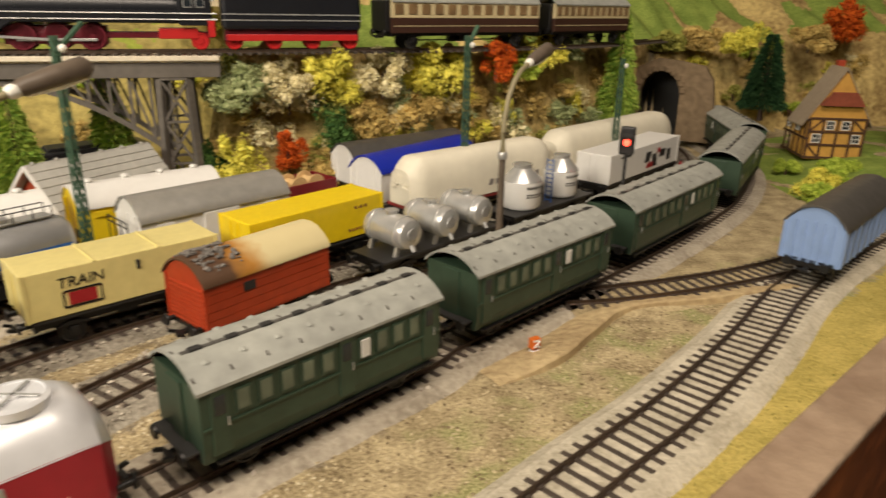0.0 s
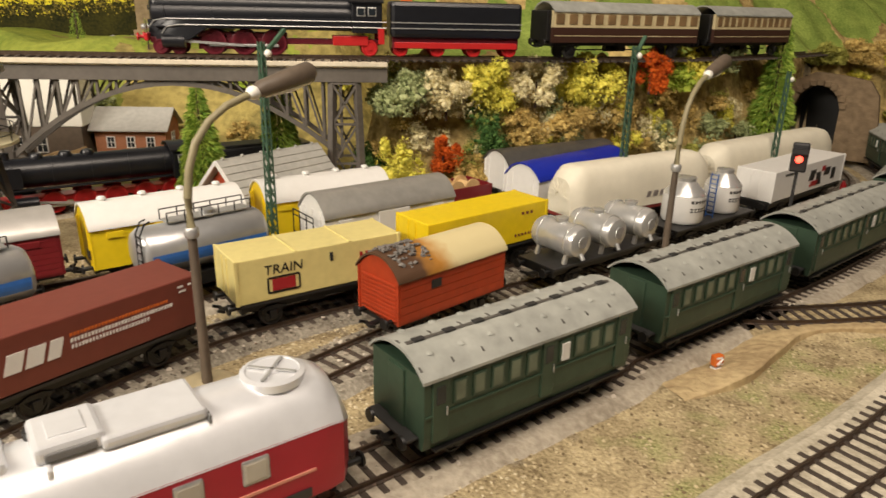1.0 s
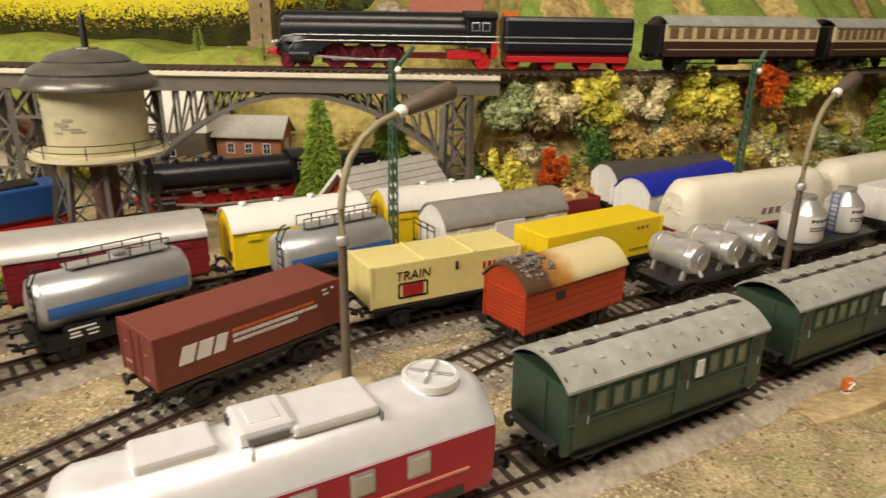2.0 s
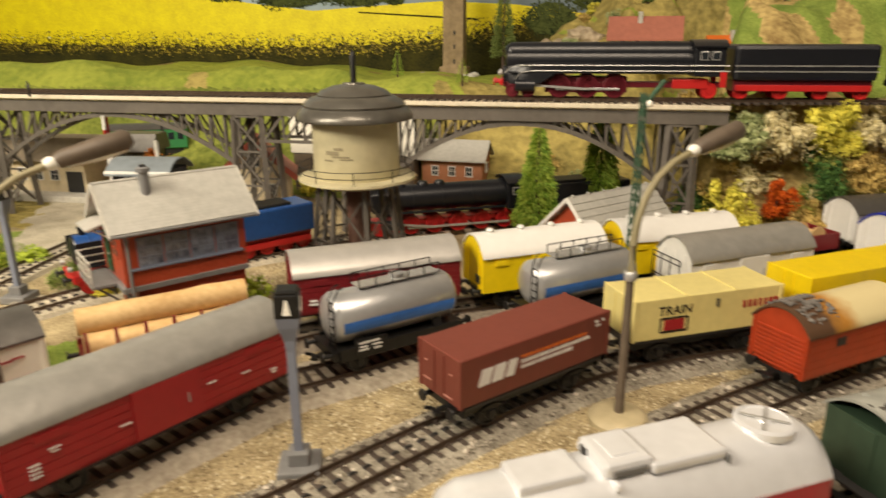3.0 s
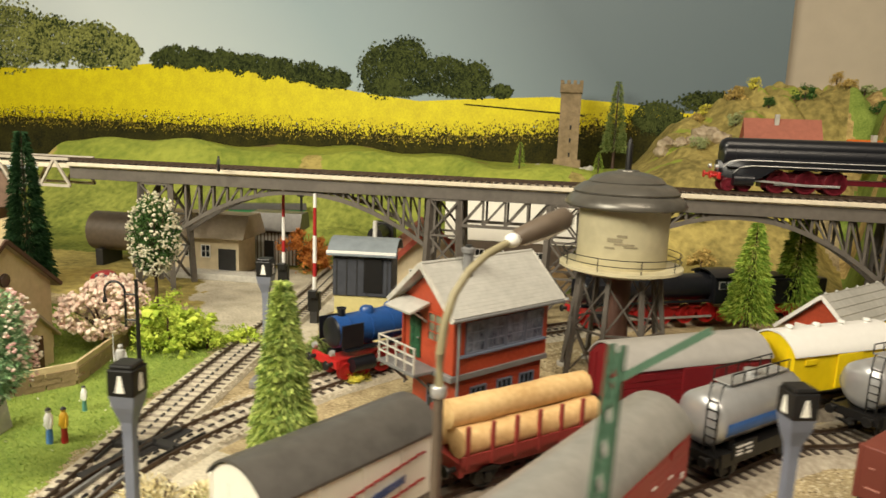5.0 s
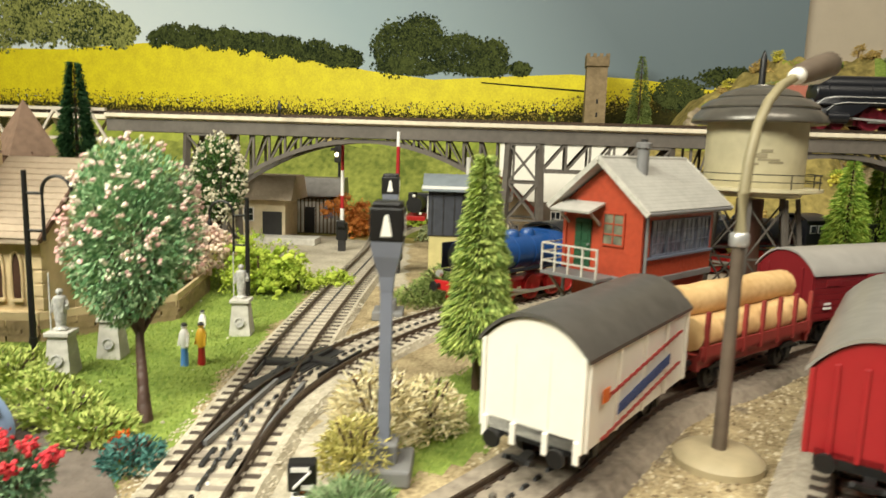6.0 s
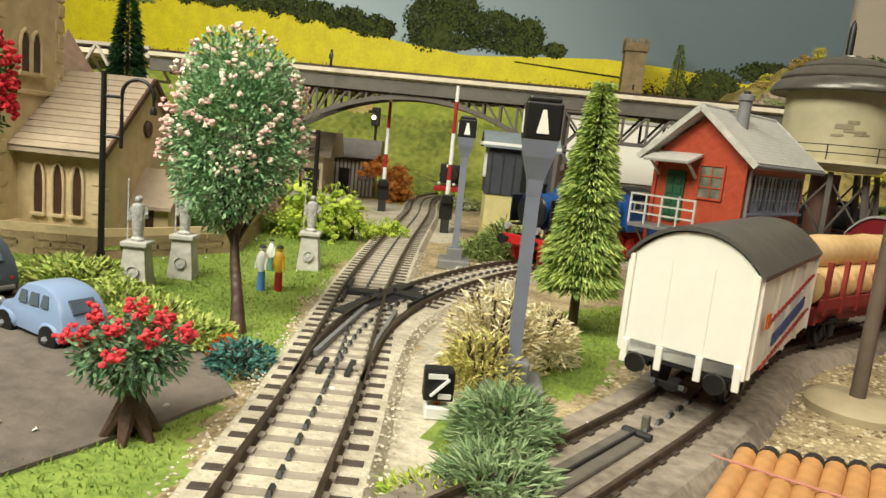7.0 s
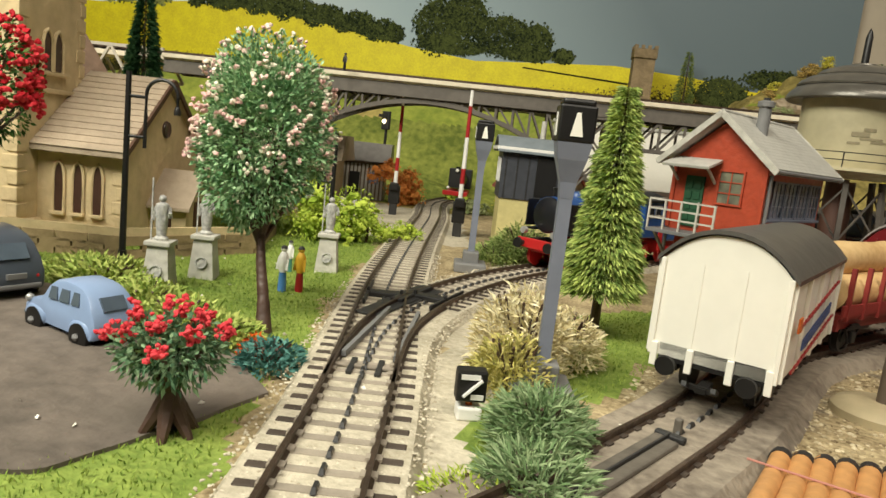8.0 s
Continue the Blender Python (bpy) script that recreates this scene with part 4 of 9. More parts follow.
def coach(ends, label, ends_open=True):
    """A green compartment coach with a clerestory grey roof."""
    t, length = on_track("passenger_coach", ends, label, "passenger coach", "green coaches of one train")
    h, w = length / 2, 15.0
    underframe(t, length, length * 0.33)
    prof = [(-w + 0.8, 9.5), (w - 0.8, 9.5), (w, 14), (w, 35), (-w, 35), (-w, 14)]
    b = part("body", prism(prof, -h, h), M_GREEN, t)
    for s in (-1, 1):
        xs = np.linspace(-h + 6, h - 6, 12)
        for k, x in enumerate(xs):
            if k in (0, 6, 11):
                d = part("door", box(x, s * (w + 0.25), 23, 6.2, 0.8, 22, 0.25), M_GREEN, t)
                part("window_pane", box(x, s * (w + 0.55), 28.6, 3.6, 0.5, 6.4, 0.1), M_GLASS, d)
                part("handle", bar((x + 2.2, s * (w + 1.0), 21), (x + 2.2, s * (w + 1.0), 24), 0.4, 0.4), M_STEEL, d)
            else:
                f = part("window_frame", box(x, s * (w + 0.2), 27.6, 5.4, 0.7, 8.4, 0.2), M_GREEN, t)
                part("window_pane", box(x, s * (w + 0.5), 27.8, 3.8, 0.4, 6.6, 0.1), M_COACHWIN, f)
        part("waist_rail", box(0, s * (w + 0.25), 21.6, length - 1, 0.6, 0.8), M_GREEN, t)
        part("step_board", box(0, s * 14.4, 8.6, length - 8, 2.4, 0.8, 0.1), M_BLACK, t)
        # white sheet over one pane, painted so that this window looks lit
        marks(t, "class_plate", [(length * 0.12 * (1 if s < 0 else -1), 27.6, 3.6, 6.6)], M_WHITE, "side", s, w + 0.9)
    roof = part("roof", prism(arc_roof(30, 35, 7.0, 1.0), -h - 1, h + 1), M_GREYROOF, t, smooth=True)
    part("roof_channel", box(0, -2.5, 41.8, length * 0.97, 1.7, 0.7, 0.1), M_DARKROOF, roof, "dark seam along the roof")
    for k in range(8):
        x = -h + length * (k + 0.5) / 8
        part("roof_rib", prism([(-13.5, 37.6), (-8, 40.4), (0, 42.25), (8, 40.4), (13.5, 37.6), (13.5, 37.2), (0, 41.6), (-13.5, 37.2)], x - length / 16 - 0.35, x - length / 16 + 0.35), M_DARKROOF, roof)
        part("roof_hatch", box(x, -2.5, 42.2, 4.2, 2.4, 0.9, 0.2), M_DARK, roof)
        for y in (-8.6, 6.8):
            part("roof_vent", turned([(0.9, 0), (0.9, 0.9), (1.6, 1.1), (0, 2.0)], 8, at=(x, y, 38.9 if y < 0 else 40.0)), M_GREYROOF, roof, smooth=True)
    for s in (-1, 1):
        part("end_door", box(s * (h + 0.3), 0, 22, 0.8, 9, 24, 0.2), M_GREEN, t)
        part("end_platform", box(s * (h + 2.2), 0, 13.2, 4.4, 24, 0.9, 0.2), M_DARK, t)
    return t


M_COACHWIN = mat("dim_coach_window", (0.20, 0.24, 0.17), 0.25, 0, 0.6, 60, 0.02)


def diesel(ends):
    """The red and silver locomotive in front of the coaches."""
    t, length = on_track("diesel_locomotive", ends, "red model locomotive with rounded silver-white roof and round fan", "locomotive")
    h, w = length / 2, 15.5
    # body lofted along x with narrowing rounded ends
    bm = bmesh.new()
    rm = bmesh.new()
    secs, rsecs = [], []
    for s in np.linspace(-1, 1, 29):
        x = s * h
        k = max(0.0, (abs(s) - 0.88) / 0.12)
        ww = w * (1 - 0.42 * k**2.2)
        top = 31 - 4.5 * k**2
        secs.append([bm.verts.new((x, y, z)) for y, z in ((-ww * 0.96, 9), (-ww, 14), (-ww, top), (ww, top), (ww, 14), (ww * 0.96, 9))])
        ring = []
        for j in range(13):
            a = -1 + 2 * j / 12
            ring.append(rm.verts.new((x * 1.003, a * ww * 1.01, top - 0.4 + (12.5 - 7 * k**1.6) * (1 - abs(a) ** 2.6))))
        rsecs.append(ring)
    for a, b in zip(secs, secs[1:]):
        for j in range(6):
            bm.faces.new((a[j], a[(j + 1) % 6], b[(j + 1) % 6], b[j]))
    bm.faces.new(secs[0][::-1])
    bm.faces.new(secs[-1])
    for a, b in zip(rsecs, rsecs[1:]):
        for j in range(12):
            rm.faces.new((a[j], a[j + 1], b[j + 1], b[j]))
    rm.faces.new(rsecs[0][::-1])
    rm.faces.new(rsecs[-1])
    for q in (bm, rm):
        bmesh.ops.recalc_face_normals(q, faces=q.faces)
    part("body", bm, M_LOCORED, t, smooth=True)
    roof = part("roof", rm, M_LOCOROOF, t, "glossy silver-white roof", smooth=True)
    z = 43.0
    part("roof_fan", turned([(9, -1.5), (9, 0.8), (7.6, 1.3), (7.4, 0.9), (2.2, 0.7), (1.8, 1.3), (0, 1.4)], 28, at=(h * 0.70, 0, z)), M_LOCOROOF, roof, "round fan cover", smooth=True)
    fan = bmesh.new()
    for k in range(4):
        a = radians(45 + 90 * k)
        bar((h * 0.70, 0, z + 1.4), (h * 0.70 + 7 * math.cos(a), 7 * math.sin(a), z + 1.4), 0.9, 0.4, fan)
    part("fan_cross", fan, M_STEEL, roof)
    part("roof_hump", box(h * 0.16, 0, z - 0.2, h * 0.40, 19, 3.4, 1.2), M_LOCOROOF, roof)
    part("roof_hatch", box(-h * 0.14, 0, z + 0.9, 15, 16, 4.6, 1.4), M_LOCOROOF, roof)
    part("hatch_recess", box(-h * 0.14, 0, z + 3.3, 8, 9, 0.5, 0.2), M_LOCOROOF, roof)
    part("roof_window", box(-h * 0.14, -8.0, z + 0.4, 11, 1.0, 2.2, 0.4), M_GREYPLASTIC, roof)
    part("roof_seam", box(h * 0.36, 0, z - 1.6, 0.7, 21, 2.6, 0.2), M_GREYPLASTIC, roof)
    part("roof_ridge", box(-h * 0.22, 0, z - 2.2, 1.4, 22, 2.4, 0.5), M_LOCOROOF, roof)
    part("roof_box", box(-h * 0.50, 0, z - 0.4, 20, 13, 4, 1.2), M_LOCOROOF, roof)
    part("exhaust", turned([(2.2, 0), (2.2, 2), (1.5, 2), (1.5, 0.5), (0, 0.5)], 14, at=(-h * 0.24, 4, z)), M_DARK, roof, smooth=True)
    for s in (-1, 1):
        for x in (-0.55, -0.3, -0.05, 0.22, 0.5):
            f = part("side_window", box(x * h, s * (w + 0.2), 25.5, 7.5, 0.8, 7.5, 0.6), M_STEEL, t)
            part("pane", box(x * h, s * (w + 0.45), 25.5, 6, 0.6, 6, 0.4), M_PALEPANE, f)
        part("side_stripe", box(0, s * (w + 0.1), 18.5, h * 1.55, 0.5, 0.9), M_PINKSTRIPE, t, "thin orange-pink line")
        part("lower_skirt", box(0, s * (w + 0.15), 11.5, h * 1.5, 0.5, 3.0, 0.1), M_DARK, t)
        c = part("cab_window", box(s * (h - 4.2), 0, 26, 4, 15, 6, 0.5), M_PALEPANE, t)
        for y in (-7, 7):
            part("headlamp", rod((s * (h - 1.5), y, 15.5), (s * (h + 0.6), y, 15.5), 1.7, 1.5, 14), M_STEEL, t, smooth=True)
    buffers(t, h - 1, 10.5)
    for x in (-0.62, -0.42, 0.42, 0.62):
        for s in (-1, 1):
            part("wheel", moved(wheel_bm(5.4), x * h, s * 8.2, 5.4, s < 0), M_DARK, t, smooth=True)
    for x in (-0.52, 0.52):
        part("bogie", box(x * h, 0, 6.8, 36, 22, 5, 0.8), M_BLACK, t)
    return t


M_LOCORED = plastic("crimson_plastic", (0.42, 0.012, 0.035), 0.35)
M_LOCOROOF = mat("silver_white_roof", (0.80, 0.815, 0.845), 0.28, 0.3, 0.12, 150, 0.03)
M_PINKSTRIPE = plastic("salmon_paint_line", (0.72, 0.30, 0.22), 0.5)
M_PALEPANE = mat("pale_pane", (0.55, 0.52, 0.45), 0.25, 0, 0.3, 60, 0.02)
M_WHEELRED = plastic("signal_red_plastic", (0.50, 0.018, 0.018), 0.4)


def spoked(r, w=2.2, n=12):
    """A spoked driving wheel."""
    bm = bmesh.new()
    turned([(r * 0.84, -w / 2), (r, -w / 2), (r, w / 4), (r * 1.08, w / 3), (r * 1.08, w / 2), (r * 0.84, w / 2), (r * 0.84, -w / 2)], 24, bm)
    turned([(0, -w * 0.6), (r * 0.2, -w * 0.6), (r * 0.2, w * 0.5), (0, w * 0.5)], 12, bm)
    # the web: spokes stand proud of the recessed sectors between them
    level = (0.5, -0.5)
    edge = [[[bm.verts.new((q * r * math.cos(a), q * r * math.sin(a), z)) for q in (0.18, 0.86)] for z in level] for a in (math.pi * k / n + (0.10 if k % 2 else -0.10) for k in range(2 * n))]
    for k in range(2 * n):
        lo, hi = edge[k], edge[(k + 1) % (2 * n)]
        j = 1 if k % 2 else 0
        bm.faces.new((lo[j][0], lo[j][1], hi[j][1], hi[j][0]))
        bm.faces.new((lo[0][0], lo[0][1], lo[1][1], lo[1][0]))
    bmesh.ops.rotate(bm, verts=bm.verts, cent=(0, 0, 0), matrix=Matrix.Rotation(radians(90), 3, "X"))
    return bm


def steam(t, length, drivers, skin, stream=False, r=8.2, boiler_z=27, boiler_r=9.5, tender=True, cab_skin=None, boiler_skin=None, wheel_skin=None):
    """A steam locomotive facing local -x; its tender stands at the +x end."""
    h = length / 2
    eng = length * (0.62 if tender else 1.0)
    x0, x1 = -h, -h + eng
    cab_skin = cab_skin or skin
    wheels = wheel_skin or M_WHEELRED
    part("frame", box((x0 + x1) / 2, 0, 9.5, eng - 6, 14, 4, 0.5), wheels, t)
    part("buffer_beam", box(x0 + 1.5, 0, 11.5, 2.6, 27, 5, 0.4), M_WHEELRED, t, "red buffer beam")
    bm = rod((x0 + 6, 0, boiler_z), (x1 - 24, 0, boiler_z), boiler_r, boiler_r * 1.06, 24)
    part("boiler", bm, boiler_skin or skin, t, smooth=True)
    part("smokebox_door", moved(turned([(0, -1.8), (boiler_r * 0.5, -1.6), (boiler_r * 0.92, -0.4), (boiler_r, 0.8), (0, 0.8)], 24), 0, 0, 0), skin, t, smooth=True).matrix_local = pose((x0 + 5.4) * MM, 0, boiler_z * MM, 0, 90, 0)
    for k in range(5):
        x = x0 + 14 + (eng - 44) * k / 4
        part("boiler_band", moved(turned([(boiler_r * 1.0, -0.4), (boiler_r * 1.075, -0.4), (boiler_r * 1.075, 0.4), (boiler_r * 1.0, 0.4)], 24), 0, 0, 0), boiler_skin or skin, t).matrix_local = pose(x * MM, 0, boiler_z * MM, 0, 90, 0)
    if not stream:
        part("chimney", turned([(2.6, 0), (2.3, 4), (3.0, 6), (2.2, 6), (2.0, 2), (0, 2)], 16, at=(x0 + 12, 0, boiler_z + boiler_r - 1.5)), skin, t, smooth=True)
        for dx in (30, 48, 62):
            part("dome", turned([(4.6, 0), (4.6, 2.5), (3.4, 4.4), (0, 5.2)], 16, at=(x0 + dx, 0, boiler_z + boiler_r - 1.6)), boiler_skin or skin, t, smooth=True)
    bm = box(x1 - 14, 0, 27, 22, 28, 22, 0.8)
    cab = part("cab", bm, cab_skin, t)
    part("cab_roof", prism(arc_roof(29, 38, 4.5, 1), x1 - 27, x1 - 2), skin, cab, smooth=True)
    for s in (-1, 1):
        for dx in (-18.5, -10.5):
            f = part("cab_window", box(x1 + dx, s * 14.2, 31, 6.2, 0.8, 6.4, 0.3), M_STEEL, cab)
            part("pane", box(x1 + dx, s * 14.5, 31, 4.8, 0.6, 5, 0.2), M_GLASS, f)
        part("running_board", box((x0 + x1) / 2 - 10, s * 11.5, 18.6, eng - 34, 5, 1, 0.2), skin, t)
        cyl = rod((x0 + 12, s * 11.5, 9), (x0 + 27, s * 11.5, 9), 4.4, None, 16)
        part("cylinder", cyl, skin, t, smooth=True)
        first = 46 if stream else 36
        step = 21 if stream else (eng - 62) / max(drivers - 1, 1)
        for k in range(drivers):
            part("driving_wheel", moved(spoked(r), x0 + first + step * k, s * 8.4, r, s < 0), wheels, t)
        part("coupling_rod", box(x0 + first + step * (drivers - 1) / 2, s * 10.6, r - 2, step * (drivers - 1) + 6, 1.0, 1.8, 0.3), M_STEEL, t)
        part("connecting_rod", bar((x0 + 27, s * 11.8, 9), (x0 + first + step, s * 11.8, r - 2), 1.2, 1.6), M_STEEL, t)
        for dx in (10, 22):
            part("wheel", moved(wheel_bm(5.0), x0 + dx, s * 8.4, 5.0, s < 0), wheels, t, smooth=True)
        part("trailing_wheel", moved(wheel_bm(5.6), x1 - 12, s * 8.4, 5.6, s < 0), M_WHEELRED, t, smooth=True)
        part("ladder", box(x1 - 4, s * 14.4, 14, 4.6, 0.8, 11, 0.1), M_WHEELRED, t)
        part("deflector", box(x0 + 12, s * 12.6, 27, 15, 0.8, 14, 0.3), skin, t) if not stream else None
    if stream:
        part("running_gear", box(x0 + 66, 0, 9.5, 62, 13, 12, 0.6), wheels, t)
        part("trailing_frame", box(x1 - 26, 0, 10.5, 26, 20, 7, 0.6), M_WHEELRED, t)
        # streamlined casing with rounded nose and silver lines
        bm = bmesh.new()
        secs = []
        for k in range(11):
            s = k / 10
            x = x0 + 2 + (eng - 28) * s
            nose = max(0.0, 1 - s / 0.16)
            wv = 14.4 * math.sqrt(max(0.02, 1 - 0.93 * nose**1.8))
            lo = 10 + (9.5 if s > 0.24 else 0)
            hi = 24 - 3 * nose
            secs.append([bm.verts.new((x, y, z)) for y, z in ((-wv, lo), (-wv, hi), (-wv * 0.86, hi + 2), (wv * 0.86, hi + 2), (wv, hi), (wv, lo))])
        for a, b in zip(secs, secs[1:]):
            for j in range(6):
                bm.faces.new((a[j], a[(j + 1) % 6], b[(j + 1) % 6], b[j]))
        bm.faces.new(secs[0])
        bm.faces.new(secs[-1][::-1])
        bmesh.ops.recalc_face_normals(bm, faces=bm.faces)
        part("casing", bm, skin, t, "black streamlined casing", smooth=True)
        cap = rod((x0 + 8, 0, 33), (x1 - 24, 0, 33), 7.6, 8.2, 24)
        part("upper_casing", cap, skin, t, smooth=True)
        part("nose", ball((x0 + 9, 0, 33), 7.6, None, 3, (0.8, 1, 1)), skin, t, smooth=True)
        for s in (-1, 1):
            for z0, xa in ((24.0, 12), (20.0, 20)):
                pts = [(x0 + xa - 8, s * 12.2, z0 - 6), (x0 + xa - 4, s * 14.0, z0 - 1.5), (x0 + xa + 4, s * 14.7, z0), (x1 - 24, s * 14.7, z0), (x1, s * 14.7, z0)]
                part("silver_line", tube(pts, 0.42, 6), M_STEEL, t)
    if tender:
        a, b = x1 + 3, h
        part("tender_body", box((a + b) / 2, 0, 26 if stream else 24, b - a, 28, 26 if stream else 21, 3.2 if stream else 1.6), boiler_skin or skin, t)
        part("tender_frame", box((a + b) / 2, 0, 9.5, b - a - 3, 20, 8, 0.4), wheels, t)
        part("coal", box((a + b) / 2 - 4, 0, 35, (b - a) * 0.6, 20, 3, 1.2), M_BLACK, t)
        for k in range(4):
            for s in (-1, 1):
                part("tender_wheel", moved(wheel_bm(5.4), a + 8 + (b - a - 16) * k / 3, s * 8.4, 5.4, s < 0), M_WHEELRED, t, smooth=True)
        for s in (-1, 1):
            part("tender_axle_frame", box((a + b) / 2, s * 11.6, 8, b - a - 6, 1.2, 4.5, 0.3), M_WHEELRED, t)
            if stream:
                for z0 in (24, 20):
                    part("silver_line", box((a + b) / 2, s * 14.3, z0, b - a - 1, 0.6, 0.8), M_STEEL, t)
    for y in (-9.5, 9.5):
        b2 = rod((x0 + 0.5, y, 11.5), (x0 - 4, y, 11.5), 1.2, None, 10)
        rod((x0 - 3.8, y, 11.5), (x0 - 4.8, y, 11.5), 2.8, 2.5, 14, b2)
        part("buffer", b2, M_BLACK if not stream else M_WHEELRED, t, smooth=True)
        part("headlamp", rod((x0 + 1, y, 18), (x0 - 1.2, y, 18), 1.9, 1.7, 14), M_STEEL, t, smooth=True)


def bars_text(x0, z, total, h, n, lean=0.0, seed=1):
    """Bars that stand for a line of writing."""
    rnd = random.Random(seed)
    out, x = [], x0
    unit = total / n
    for _ in range(n):
        w = unit * rnd.uniform(0.42, 0.72)
        out.append((x + unit / 2, z, w, h * rnd.uniform(0.85, 1.0), lean))
        x += unit
    return out

# ---- the trains ----
t = diesel(((-187, 77), (-100, 165)))
coach(((-83, 179), (-14, 248)), "green compartment coach with grey ventilated roof behind the red locomotive")
coach(((2, 270), (75, 343)), "green compartment coach with grey ventilated roof")
coach(((93, 366), (176, 458)), "green compartment coach with grey ventilated roof")
coach(((205, 495), (271, 604)), "green compartment coach with grey roof on the curve")
coach(((284, 626), (300, 742)), "green compartment coach with grey roof near the tunnel")


def pale_blue_van():
    t, L = on_track("covered_van", ((196, 342), (269, 416)), "pale blue covered van with dark grey roof on the siding", "freight wagon")
    underframe(t, L)
    van(t, L, M_PALEBLUE, M_DARKROOF, planks=0, ribs=9, floor=12, eave=33, rise=11, doors=False, end_ribs=5)


def red_long_van():
    t, L = on_track("covered_van", ((-341, 52), (-316, 162)), "long red covered van with grey rounded roof on the curve", "freight wagon")
    underframe(t, L)
    van(t, L, M_RED, M_ROOFMID, planks=6, floor=12, eave=34, rise=10, doors=True, end_ribs=4)
    marks(t, "white_marks", [(-L * 0.42, 17 + 1.5 * k, 3.6, 0.5) for k in range(4)] + [(-L * 0.36, 25, 4, 0.45), (-L * 0.36, 23.8, 2.6, 0.4), (-L * 0.15, 22, 4.4, 0.45), (L * 0.16, 24, 4, 0.45), (L * 0.3, 22, 4, 0.45), (L * 0.42, 18, 3.4, 0.5), (L * 0.42, 16.6, 2.6, 0.45)], M_WHITE, off=16.4)


def white_van():
    t, L = on_track("refrigerator_van", ((-421, 35), (-401, 109)), "white refrigerator van with dark roof and slanting red stripes", "freight wagon")
    underframe(t, L, buffer_z=9.0, buffer_out=-1.5)
    van(t, L, M_IVORY, M_DARKROOF, planks=0, ribs=5, floor=10.5, eave=35.2, rise=8.8, doors=False, end_ribs=0)
    # the plain white end with two hanging posts
    for y in (-13.6, -4.8, 4.8, 13.6):
        part("end_tab", box(-L / 2 - 0.4, y, 10.6, 0.9, 1.7, 6, 0.2), M_IVORY, t)
    for y in (-5, 5):
        part("end_seam", box(-L / 2 - 0.05, y, 24, 0.3, 0.5, 22), M_IVORY, t)
    for s in (-1, 1):
        for dz in (0, -10.5):
            marks(t, "red_stripe", [(-L * 0.39 + L * 0.78 * (k + 0.5) / 14, 22.5 + dz + 6.5 * (k + 0.5) / 14, L * 0.78 / 14 + 0.4, 0.8) for k in range(14)], M_RED, "side", s, 16.2)
        marks(t, "blue_writing", [(q[0], q[1] + 0.12 * q[0], *q[2:]) for q in bars_text(-L * 0.26, 19.6, L * 0.52, 3.4, 26, 0.5, 4)], M_PRINTBLUE, "side", s, 16.2, "unreadable dark blue writing")
        marks(t, "crest", [(-L * 0.37, 23.6, 3.6, 3.6)], M_ORANGE, "side", s, 16.2)


def log_wagon():
    t, L = on_track("log_wagon", ((-393, 124), (-351, 192)), "red stake wagon loaded with pale pine logs", "freight wagon")
    underframe(t, L, material=M_WAGONRED)
    part("deck", box(0, 0, 14.3, L, 27, 1.6, 0.2), M_WAGONRED, t)
    for s in (-1, 1):
        part("side_board", box(0, s * 13.4, 16.5, L, 1.0, 4, 0.2), M_WAGONRED, t)
        for x in np.linspace(-L / 2 + 3, L / 2 - 3, 7):
            part("stake", bar((x, s * 13.6, 13), (x, s * 13.6, 31), 1.4, 1.4), M_WAGONRED, t)
    for k, (y, z, r, dx) in enumerate(((-7, 21.4, 6.2, 0), (6.6, 21.4, 6.2, 1), (-1, 32.0, 6.1, -1.5))):
        t2 = thing("log", 0, 0, 0, 0, "debarked pale pine log on the stake wagon", "log", "logs on the wagon")
        t2.matrix_world = t.matrix_world.copy()
        n = 8
        pts = [(-L / 2 + 2 + dx + (L - 4) * j / n, y + 0.3 * math.sin(j + k), z + 0.25 * math.cos(1.7 * j + k)) for j in range(n + 1)]
        part("trunk", tube(pts, r, 14, radii=[r * (1 + 0.02 * math.sin(3 * j + k)) for j in range(n + 1)]), M_WOODLOG, t2, smooth=True)


def wine_van():
    t, L = on_track("covered_van", ((-348, 220), (-284, 286)), "wine red covered van with silver rounded roof", "freight wagon")
    underframe(t, L)
    van(t, L, M_DKRED, M_SILVERROOF, floor=12, eave=34, rise=10, planks=7, end_ribs=2)
    marks(t, "white_marks", [(-L * 0.4, 18, 5, 1), (-L * 0.4, 20, 4, 1), (L * 0.3, 19, 4, 1), (-L * 0.28, 16, 5, 1)], M_WHITE, off=16.2)


def yellow_van(ends, n):
    t, L = on_track("covered_van", ends, "yellow covered van with white rounded roof", "freight wagon", "yellow vans")
    underframe(t, L)
    van(t, L, M_YELLOW, M_WHITE, floor=12, eave=34, rise=10, vents=4, end_ribs=2)
    part("hatch", box(-L / 2 - 0.8, -8, 19, 0.8, 5, 5, 0.2), M_DARK, t)


def grey_roof_van():
    t, L = on_track("covered_van", ((-166, 340), (-105, 404)), "white covered van with broad grey roof", "freight wagon")
    underframe(t, L)
    van(t, L, M_WHITE, M_ROOFMID, floor=12, eave=33, rise=11, end_ribs=3)
    for z in (33, 30, 20):
        part("end_rail", bar((-L / 2 - 6, -12, z), (-L / 2 - 6, 12, z), 0.5, 0.5), M_BLACK, t)
    for y in (-12, -4, 4, 12):
        part("end_post", bar((-L / 2 - 6, y, 14), (-L / 2 - 6, y, 33), 0.5, 0.5), M_BLACK, t)
    part("platform", box(-L / 2 - 3, 0, 13, 7, 26, 1), M_DARK, t)


